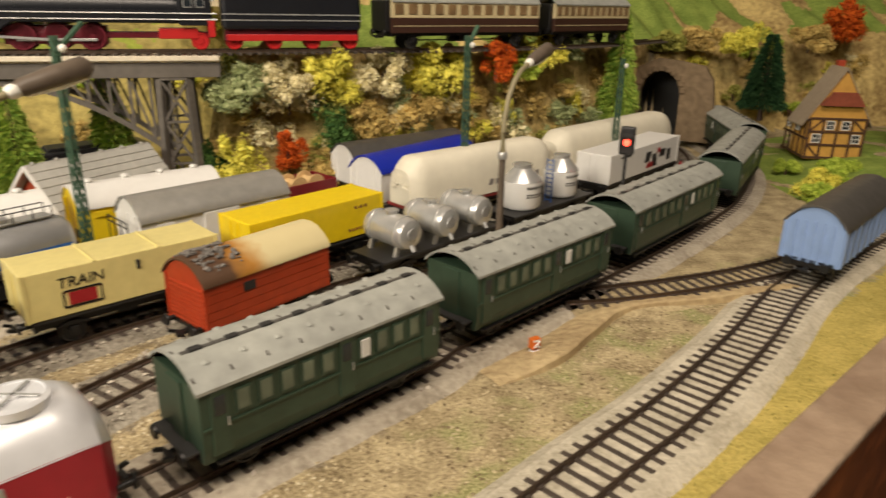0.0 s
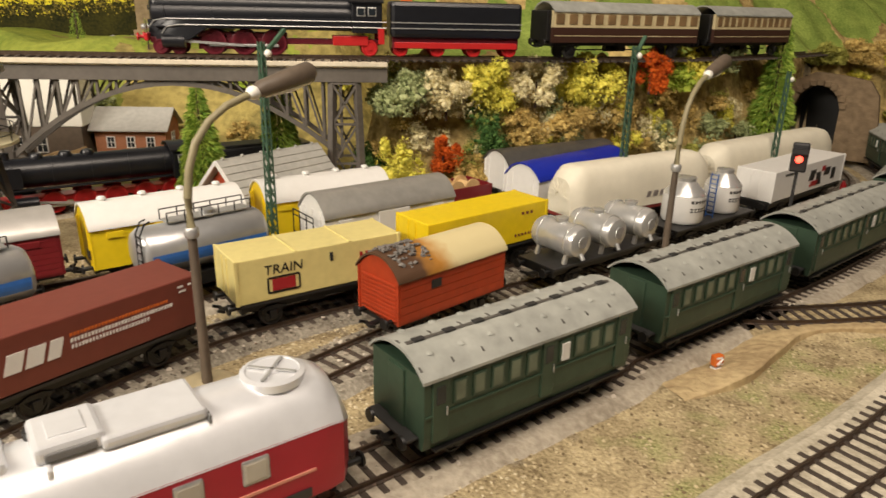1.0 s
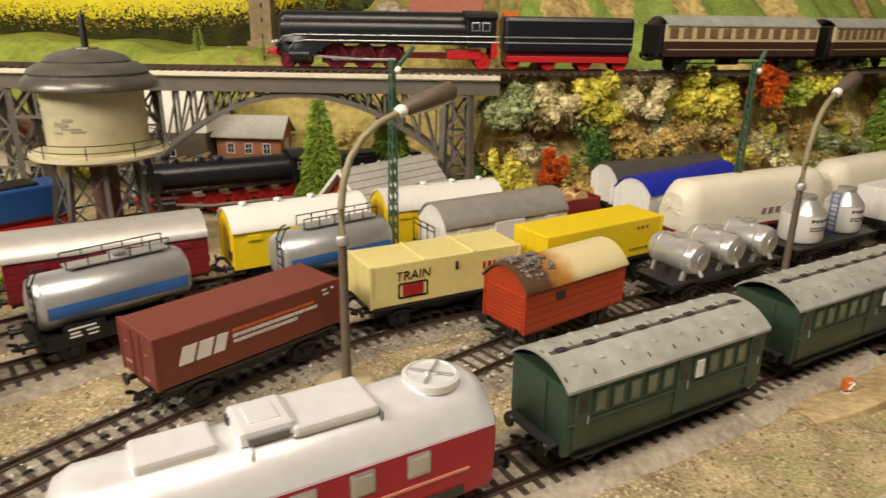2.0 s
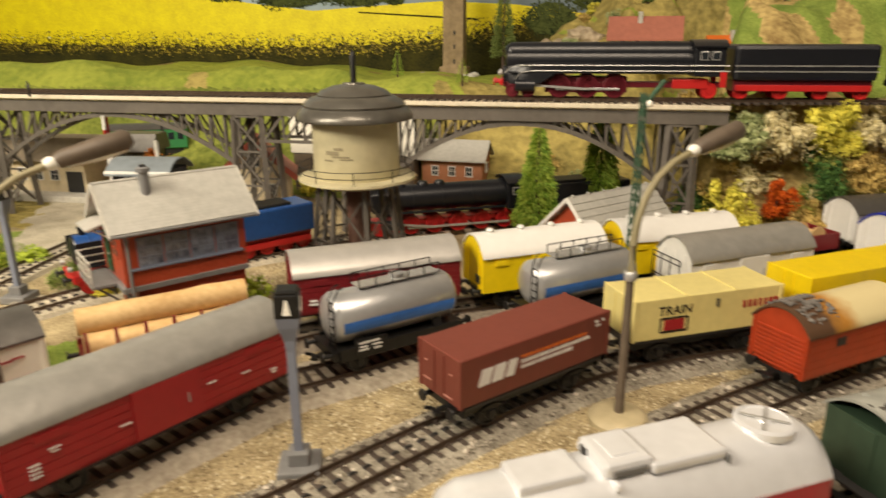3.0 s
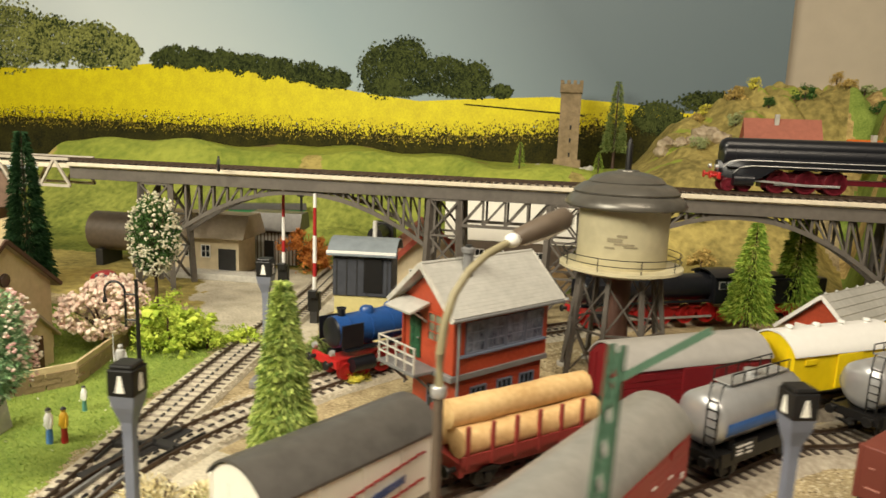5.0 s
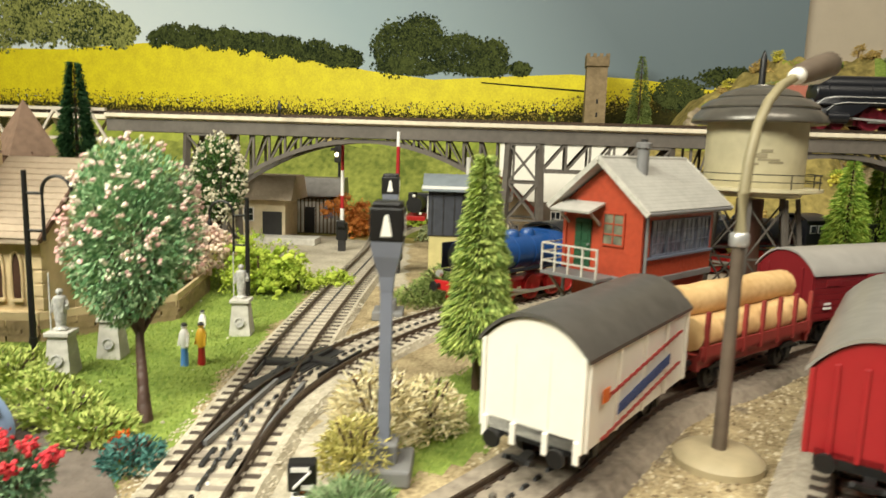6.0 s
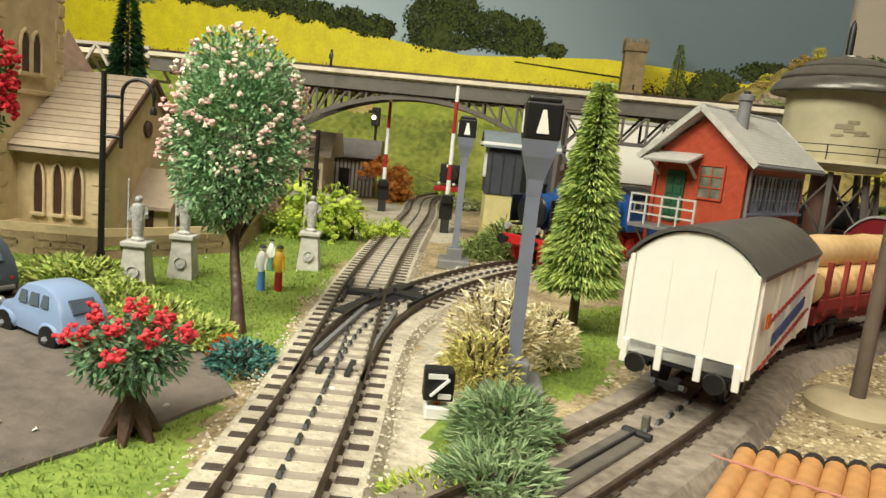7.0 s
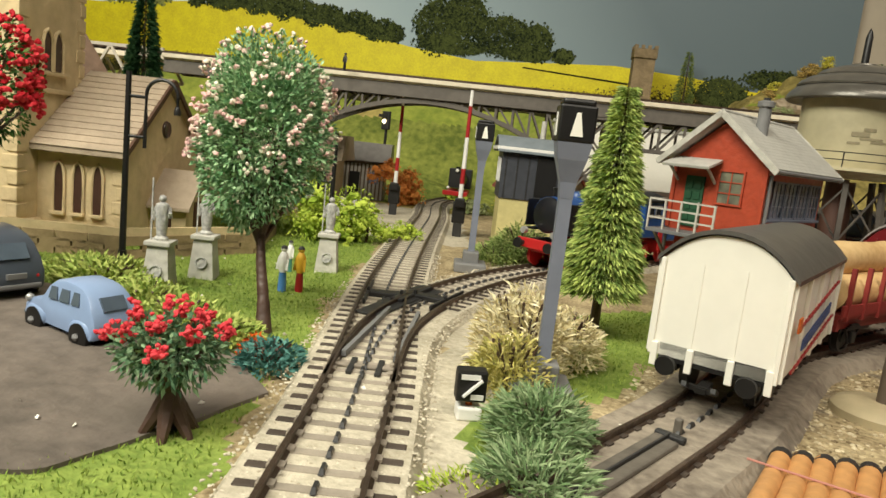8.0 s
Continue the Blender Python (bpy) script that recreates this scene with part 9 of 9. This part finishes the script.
def rose_bush():
    rng = np.random.default_rng(80)
    t = thing("rose_bush", -518, -38, 0, 0, "small rose tree with bright red flowers on a forked root", "bush")
    for k in range(6):
        a = 2 * math.pi * k / 6
        part("root", tube([(0, 0, 9), (1.8 * math.cos(a), 1.8 * math.sin(a), 5), (5.5 * math.cos(a), 5.5 * math.sin(a), -0.5)], 1, 7, radii=[1.6, 1.7, 0.8]), M_BARK, t, smooth=True)
        part("limb", tube([(0, 0, 8), (3 * math.cos(a), 3 * math.sin(a), 13), (7 * math.cos(a), 7 * math.sin(a), 18)], 1, 6, radii=[1.4, 0.9, 0.4]), M_BARK, t, smooth=True)
    d = rng.normal(size=(1700, 3))
    d /= np.linalg.norm(d, axis=1)[:, None]
    pts = np.array([0, 0, 17]) + d * np.array([10.5, 10.5, 7]) * rng.uniform(0.3, 1, (1700, 1))
    v, f = blades(pts, d + rng.normal(size=(1700, 3)) * 0.6, 2.3, 0.45, rng, 0.15)
    green("foliage", v, f, leafmat("rose_leaves", (0.24, 0.36, 0.20), (0.08, 0.17, 0.09)), t)
    for k in range(13):
        a, q = 2.4 * k + rng.uniform(-0.3, 0.3), math.sqrt((k + 0.7) / 13)
        p = np.array([11.5 * q * math.cos(a), 11.5 * q * math.sin(a), 25 - 7 * q * q + rng.uniform(-0.8, 1.2)])
        v, f = clumps(p + rng.normal(size=(26, 3)) * 0.9, rng.uniform(0.4, 0.75, 26), rng, 0.3, 0.8)
        green("rose", v, f, L_ROSE, t)


rose_bush()

# shrubs on the rock wall east of the viaduct
L_OLIVEFLOCK = leafmat("olive_flock", (0.46, 0.45, 0.11), (0.22, 0.22, 0.04), 0.3)
WALL_SHRUBS = [
    (-156, 486, 21, 34, L_YELLOW, 0), (-140, 492, 20, 30, L_YELLOW, 2), (-150, 493, 17, 58, L_YELLOW, 4), (-117, 502, 15, 30, L_ORANGE, 26), (-150, 505, 26, 36, L_GREYGREEN, 70),
    (-118, 520, 24, 44, L_BEIGE, 66), (-92, 532, 24, 40, L_YELLOW, 72), (-84, 530, 16, 60, L_DARKGREEN, 26), (-50, 556, 26, 38, L_BEIGE, 74), (-60, 548, 20, 30, L_BROWN, 44),
    (-8, 580, 28, 38, L_YELLOW, 78), (-28, 566, 24, 34, L_BROWN, 46), (44, 596, 17, 34, L_ORANGE, 84), (80, 640, 28, 34, L_YELLOW, 94), (112, 672, 26, 34, L_GREYGREEN, 98), (20, 598, 22, 30, L_BROWN, 56),
    (-100, 508, 20, 26, L_BROWN, 8), (-66, 530, 20, 26, L_GREYGREEN, 6), (60, 628, 24, 30, L_LIME, 84), (252, 806, 22, 22, L_OLIVEFLOCK, 100), (300, 815, 24, 28, L_BROWN, 100),
    (340, 806, 24, 26, L_YELLOW, 98), (470, 850, 30, 50, L_ORANGE, 110), (312, 548, 19, 24, L_YELLOW, 0), (300, 526, 14, 16, L_LIME, 0), (336, 548, 18, 12, L_LIME, 0), (350, 598, 16, 10, L_LIME, 4), (322, 622, 13, 12, L_LIME, 2), (372, 624, 16, 9, L_LIME, 5), (430, 830, 24, 30, L_BROWN, 100), (-176, 508, 16, 30, L_DARKGREEN, 20),
]
NAMES = {id(L_OLIVEFLOCK): "olive", id(L_YELLOW): "yellow-green", id(L_ORANGE): "orange-red", id(L_GREYGREEN): "grey-green", id(L_BEIGE): "straw-coloured", id(L_DARKGREEN): "dark green", id(L_BROWN): "ochre-brown", id(L_LIME): "lime green"}
for k, (x, y, r, h, m, z) in enumerate(WALL_SHRUBS):
    bush(x, y, r, h, m, NAMES[id(m)] + " flock shrub growing on the brown rock wall", 100 + k, z, 1500, r * 0.062)

# lower growth that hides most of the rock face
for k in range(80):
    rng = random.Random(900 + k)
    x, z = rng.uniform(-165, 175), rng.uniform(2, 84)
    y = float(np.interp(x, WALL_X, WALL_Y)) + 42 * z / 104 - 3
    m = rng.choice([L_YELLOW, L_BROWN, L_BROWN, L_BROWN, L_GREYGREEN, L_BEIGE, L_OLIVEFLOCK])
    bush(x, y, rng.uniform(9, 19), rng.uniform(12, 34), m, NAMES[id(m)] + " flock shrub clinging to the rock face", 960 + k, z, 500, 0.9)

for k in range(40):
    rng = random.Random(1200 + k)
    x, z = rng.uniform(205, 520), rng.uniform(25, 112)
    if (abs(x - 296) < 52 and z < 70) or (x < 290 and z < 98):
        continue
    y = float(np.interp(x, WALL_X, WALL_Y)) + 42 * z / 104 - 2
    m = rng.choice([L_BROWN, L_BROWN, L_OLIVEFLOCK, L_YELLOW, L_BEIGE, L_BROWN, L_LIME])
    bush(x, y, rng.uniform(10, 20), rng.uniform(10, 26), m, NAMES[id(m)] + " flock shrub on the rock beyond the tunnel", 1260 + k, z, 500, 0.9)

# meadow trees and bushes under and behind the viaduct
for k in range(26):
    rng = random.Random(300 + k)
    u, v = rng.uniform(0, 640), rng.uniform(95, 230)
    x, y = BRIDGE_A + BRIDGE_D * u + BRIDGE_N * v
    m = rng.choice([L_YELLOW, L_LIME, L_BROWN, L_GREYGREEN, L_LIME])
    bush(x, y, rng.uniform(9, 20), rng.uniform(10, 24), m, NAMES[id(m)] + " flock shrub on the slope behind the viaduct", 400 + k, None, 150)


for k in range(34):
    rng = random.Random(700 + k)
    w, off = rng.uniform(190, 560), rng.uniform(25, 240)
    x, y = -600 + 0.965 * w + 0.262 * off, 905 + 0.262 * w - 0.965 * off
    m = rng.choice([L_LIME, L_BROWN, L_GREYGREEN, L_DARKGREEN, L_YELLOW])
    bush(x, y, rng.uniform(8, 17), rng.uniform(10, 26), m, NAMES[id(m)] + " flock shrub on the hillside above the train", 760 + k, None, 260)


def stuff(name, v, f, material, label, category):
    return tagged(new(name, raw(name, v, f.tolist(), material)), label, category, kind="stuff")


def sow(n, seed, box_, keep_):
    rng = np.random.default_rng(seed)
    x, y = rng.uniform(box_[0], box_[1], n), rng.uniform(box_[2], box_[3], n)
    ok = keep_(x, y)
    return x[ok], y[ok], rng


def grass_tufts():
    x, y, rng = sow(80000, 7, (-760, -420, -110, 260), lambda x, y: (inside(x, y, LAWN) | inside(x, y, SLOPE_LAWN)) & ~inside(x, y, ROAD) & ~inside(x, y, PALE_STRIP) & (near_track(x, y, ["G", "G2", "F"]) > 19))
    n = len(x)
    roots = np.stack([x, y, ground_z(x, y) - 0.2], 1)
    ways = np.stack([rng.normal(size=n) * 0.5, rng.normal(size=n) * 0.5, np.ones(n)], 1)
    v, f = blades(roots, ways, 1.5, 0.2, rng, 0.0)
    stuff("grass", v, f, leafmat("lawn_grass_blades", (0.34, 0.43, 0.09), (0.16, 0.25, 0.045), 0.5), "short bright green flock grass of the park lawn", "grass")
    x, y, rng = sow(16000, 8, (-40, 420, 90, 560), lambda x, y: ((x - EDGE_P[0]) * EDGE_D[1] - (y - EDGE_P[1]) * EDGE_D[0] > -34) & ((x - EDGE_P[0]) * EDGE_D[1] - (y - EDGE_P[1]) * EDGE_D[0] < 0))
    n = len(x)
    v, f = blades(np.stack([x, y, ground_z(x, y) - 0.2], 1), np.stack([rng.normal(size=n) * 0.6, rng.normal(size=n) * 0.6, np.ones(n)], 1), 1.8, 0.3, rng, 0.0)
    stuff("dry_grass", v, f, leafmat("dry_grass_blades", (0.50, 0.41, 0.13), (0.27, 0.25, 0.07), 0.6), "short yellowed flock grass along the table edge", "grass")


grass_tufts()


def gravel():
    far = ["A", "B", "AB", "C", "D", "E", "F"]
    def yard(x, y):
        return ~(inside(x, y, LAWN) | inside(x, y, SLOPE_LAWN)) & ((x - EDGE_P[0]) * EDGE_D[1] - (y - EDGE_P[1]) * EDGE_D[0] < -40)
    x, y, rng = sow(30000, 9, (-440, 190, -100, 350), lambda x, y: yard(x, y) & (near_track(x, y, far) > 13))
    v, f = clumps(np.stack([x, y, ground_z(x, y)], 1), 0.75 * rng.uniform(0.4, 1.2, len(x)), rng, 0.4, 0.6)
    x2, y2, rng = sow(26000, 19, (-440, -40, -100, 350), lambda x, y: yard(x, y) & (near_track(x, y, far) > 14))
    v2, f2 = clumps(np.stack([x2, y2, ground_z(x2, y2)], 1), 0.72 * rng.uniform(0.5, 1.25, len(x2)), rng, 0.4, 0.6)
    stuff("gravel", v2, f2, leafmat("pale_buff_pebbles", (0.62, 0.54, 0.37), (0.34, 0.275, 0.165), 0.8, 0.9), "coarser pale buff pebbles scattered over the yard", "gravel")
    stuff("gravel", v, f, leafmat("sand_coloured_pebbles", (0.52, 0.43, 0.27), (0.17, 0.125, 0.07), 0.7, 0.9), "fine sand-coloured gravel of the yard", "gravel")
    x, y, rng = sow(52000, 10, (-500, 200, -110, 420), lambda x, y: ((near_track(x, y, ["C", "D"]) < 19) | (near_track(x, y, ["E"]) < 9) | (near_track(x, y, ["A", "B", "AB"]) < 8)))
    v, f = clumps(np.stack([x, y, np.full(len(x), 2.5)], 1), 0.6 * rng.uniform(0.5, 1.2, len(x)), rng, 0.4, 0.6)
    stuff("ballast", v, f, leafmat("grey_brown_ballast_stones", (0.44, 0.40, 0.33), (0.13, 0.11, 0.09), 0.7, 0.9), "grey-brown ballast stones between the sleepers", "ballast")
    x, y, rng = sow(9000, 13, (-480, 200, -110, 420), lambda x, y: ((near_track(x, y, ["A", "C", "D"]) < 17) & (near_track(x, y, ["B"]) > 16)))
    v, f = clumps(np.stack([x, y, np.full(len(x), 3.0)], 1), 1.15 * rng.uniform(0.6, 1.25, len(x)), rng, 0.4, 0.6)
    stuff("ballast", v, f, leafmat("pale_grey_ballast_lumps", (0.60, 0.54, 0.45), (0.26, 0.22, 0.17), 0.8, 0.9), "coarse pale ballast lumps between the yard tracks", "ballast")
    x, y, rng = sow(20000, 11, (-560, -440, -110, 260), lambda x, y: (near_track(x, y, ["G", "G2"]) < 19))
    v, f = clumps(np.stack([x, y, np.full(len(x), 2.85)], 1), 0.45 * rng.uniform(0.5, 1.1, len(x)), rng, 0.4, 0.6)
    stuff("ballast", v, f, leafmat("pale_ballast_stones", (0.66, 0.60, 0.48), (0.40, 0.35, 0.26), 0.7, 0.9), "pale ballast stones of the main track", "ballast")


gravel()


def petals():
    """Scraps of paper-white petals on the lawn, the road and the track."""
    x, y, rng = sow(700, 12, (-660, -430, -60, 200), lambda x, y: (inside(x, y, LAWN) | inside(x, y, ROAD) | (near_track(x, y, ["G", "F"]) < 12)) & (np.sin(x * 0.9) * np.cos(y * 0.7) > 0.62))
    n = len(x)
    v, f = blades(np.stack([x, y, ground_z(x, y) + np.where(near_track(x, y, ["G", "F"]) < 20, 3.4, 1.2)], 1), np.stack([rng.normal(size=n), rng.normal(size=n), np.full(n, 0.15)], 1), 1.6, 0.5, rng, 0.0)
    stuff("petals", v, f, leafmat("white_petal_scraps", (0.86, 0.84, 0.76), (0.66, 0.62, 0.50), 0.5, 0.7), "white petal scraps scattered on lawn, road and track", "petals")


petals()

# ---- sleepers, one by one ----
def lay_sleepers():
    main = TRACK_CURVES["G"][0]
    for key, (root, q, way, z) in zip(TRACK_KEYS, TRACK_ROOTS):
        for (x, y), (dx, dy) in zip(q[:, :2], way[:, :2]):
            if key == "G2" and np.hypot(main[:, 0] - x, main[:, 1] - y).min() < 15:
                continue
            ob = new("sleeper", PARK_SLEEPER if key in ("G", "G2") else SLEEPER_MESH)
            ob.parent = root
            ob.matrix_basis = pose(x * MM, y * MM, (z + 1.8) * MM, 0, 0, math.degrees(math.atan2(dy, dx)))



def turnout():
    """Frog, check rails and switch tongues where the branch leaves the main track."""
    root = TRACK_ROOTS[TRACK_KEYS.index("G2")][0]
    main, mway = TRACK_CURVES["G"]
    q, way = TRACK_CURVES["G2"]
    gap = np.array([np.hypot(main[:, 0] - x, main[:, 1] - y).min() for x, y in q])
    k = int(np.argmax(gap > 16.5))
    (x, y), (dx, dy) = q[k][:2], way[k][:2]
    side = -1 if (main[np.hypot(main[:, 0] - x, main[:, 1] - y).argmin()][:2] - [x, y]) @ np.array([dy, -dx]) < 0 else 1
    fx, fy = x + side * dy * 8.25, y - side * dx * 8.25
    turn = math.degrees(math.atan2(dy, dx))
    for name, bm, px_, py_, t in (
        ("frog", box(0, 0, 4.4, 30, 4.6, 1.6, 0.4), fx, fy, turn),
        ("frog_plate", box(0, 0, 3.3, 36, 12, 0.7, 0.2), fx, fy, turn),
        ("check_rail", box(0, 0, 4.5, 34, 1.0, 2.0, 0.3), x - side * dy * 6.2, y + side * dx * 6.2, turn),
    ):
        ob = part(name, bm, M_DARK, root)
        ob.matrix_local = pose(px_ * MM, py_ * MM, 0, 0, 0, t)
    j = int(np.hypot(main[:, 0] - x, main[:, 1] - y).argmin())
    (gx, gy), (ex, ey) = main[j][:2], mway[j][:2]
    ob = part("check_rail", box(0, 0, 4.5, 34, 1.0, 2.0, 0.3), M_DARK, root)
    ob.matrix_local = pose((gx + side * ey * 6.2) * MM, (gy - side * ex * 6.2) * MM, 0, 0, 0, math.degrees(math.atan2(ey, ex)))
    # throw bar and its motor box near the tongues
    (tx, ty), (ux, uy) = q[2][:2], way[2][:2]
    ob = part("throw_bar", box(0, 0, 3.6, 2.0, 17, 0.8, 0.2), M_SLEEPERGREY, root)
    ob.matrix_local = pose(tx * MM, ty * MM, 0, 0, 0, math.degrees(math.atan2(uy, ux)))
    # guard plates beside the frog, and the two tapering tongues
    for px_, py_, wx, wy in ((gx, gy, ex, ey), (x, y, dx, dy)):
        ob = part("guard_plate", box(0, 0, 4.0, 5.5, 13.5, 2.2, 0.5), M_DARK, root)
        ob.matrix_local = pose(px_ * MM, py_ * MM, 0, 0, 0, math.degrees(math.atan2(wy, wx)))
        for s in (-6.2, 6.2):
            ob = part("guard_post", box(-2, s, 5.0, 1.4, 1.2, 3.4, 0.3), M_DARK, root)
            ob.matrix_local = pose(px_ * MM, py_ * MM, 0, 0, 0, math.degrees(math.atan2(wy, wx)))
    ob = part("frog_bed", box(-20, 0, 3.6, 34, 9.5, 0.8, 0.3), M_DARK, root)
    ob.matrix_local = pose(fx * MM, fy * MM, 0, 0, 0, turn)
    for a, b, s0, s1 in ((3, 11, -7.0, -6.2), (3, 11, 7.0, 4.4)):
        p0, p1 = q[a], q[b]
        n0, n1 = way[a], way[b]
        ob = part("switch_tongue", bar((p0[0] + n0[1] * s0, p0[1] - n0[0] * s0, 4.3), (p1[0] + n1[1] * s1, p1[1] - n1[0] * s1, 4.3), 1.3, 1.6), M_GREYPLASTIC, root)
    for s in (-3.6, 3.6):
        ob = part("tongue_stop", box(0, s, 3.5, 11, 1.6, 1.2, 0.3), M_DARK, root)
        ob.matrix_local = pose(tx * MM, ty * MM, 0, 0, 0, math.degrees(math.atan2(uy, ux)))


turnout()


def centre_studs(key):
    """The line of contact studs between the rails."""
    root = TRACK_ROOTS[TRACK_KEYS.index(key)][0]
    q, way = TRACK_CURVES[key]
    verts, faces = [], []
    for (x, y), (dx, dy) in zip(q[:, :2], way[:, :2]):
        k = len(verts)
        for a, b in ((-1.9, -0.55), (1.9, -0.55), (1.9, 0.55), (-1.9, 0.55)):
            verts.append((x + dx * a - dy * b, y + dy * a + dx * b, 3.3))
        for a, b in ((-1.2, -0.3), (1.2, -0.3), (1.2, 0.3), (-1.2, 0.3)):
            verts.append((x + dx * a - dy * b, y + dy * a + dx * b, 4.3))
        faces += [(k + 4, k + 5, k + 6, k + 7)] + [(k + j, k + (j + 1) % 4, k + 4 + (j + 1) % 4, k + 4 + j) for j in range(4)]
    ob = new("contact_studs", raw("contact_studs", verts, faces, M_DARK))
    ob.parent = root
    tagged(ob, kind="stuff")


for key in ("G", "G2", "F", "D"):
    centre_studs(key)

M_RAMP = mat("worn_brown_grey_ramp", (0.16, 0.14, 0.115), 0.6, 0, 0.4, 200, 0.2)


def uncoupler():
    """The grey uncoupling ramp between the rails in front of the white van."""
    root = TRACK_ROOTS[TRACK_KEYS.index("F")][0]
    q, way = TRACK_CURVES["F"]
    k = int(np.hypot(q[:, 0] + 434, q[:, 1] + 4).argmin())
    (x, y), (dx, dy) = q[k][:2], way[k][:2]
    for name, bm, m in (("ramp", box(0, -1.5, 3.8, 38, 3.0, 1.4, 0.6), M_RAMP), ("ramp", box(0, 1.9, 3.9, 40, 2.6, 1.2, 0.5), M_RAMP), ("ramp_edge", box(0, 0.2, 4.3, 42, 0.6, 1.6, 0.2), M_DARK), ("ramp_head", box(21, 0, 4.2, 2, 7, 1.6, 0.5), M_DARK), ("ramp_head", box(26, 0.4, 5.0, 1.6, 1.8, 4.0, 0.4), M_RAMP)):
        ob = part(name, bm, m, root)
        ob.matrix_local = pose(x * MM, y * MM, 0, 0, 0, math.degrees(math.atan2(dy, dx)))


uncoupler()

lay_sleepers()
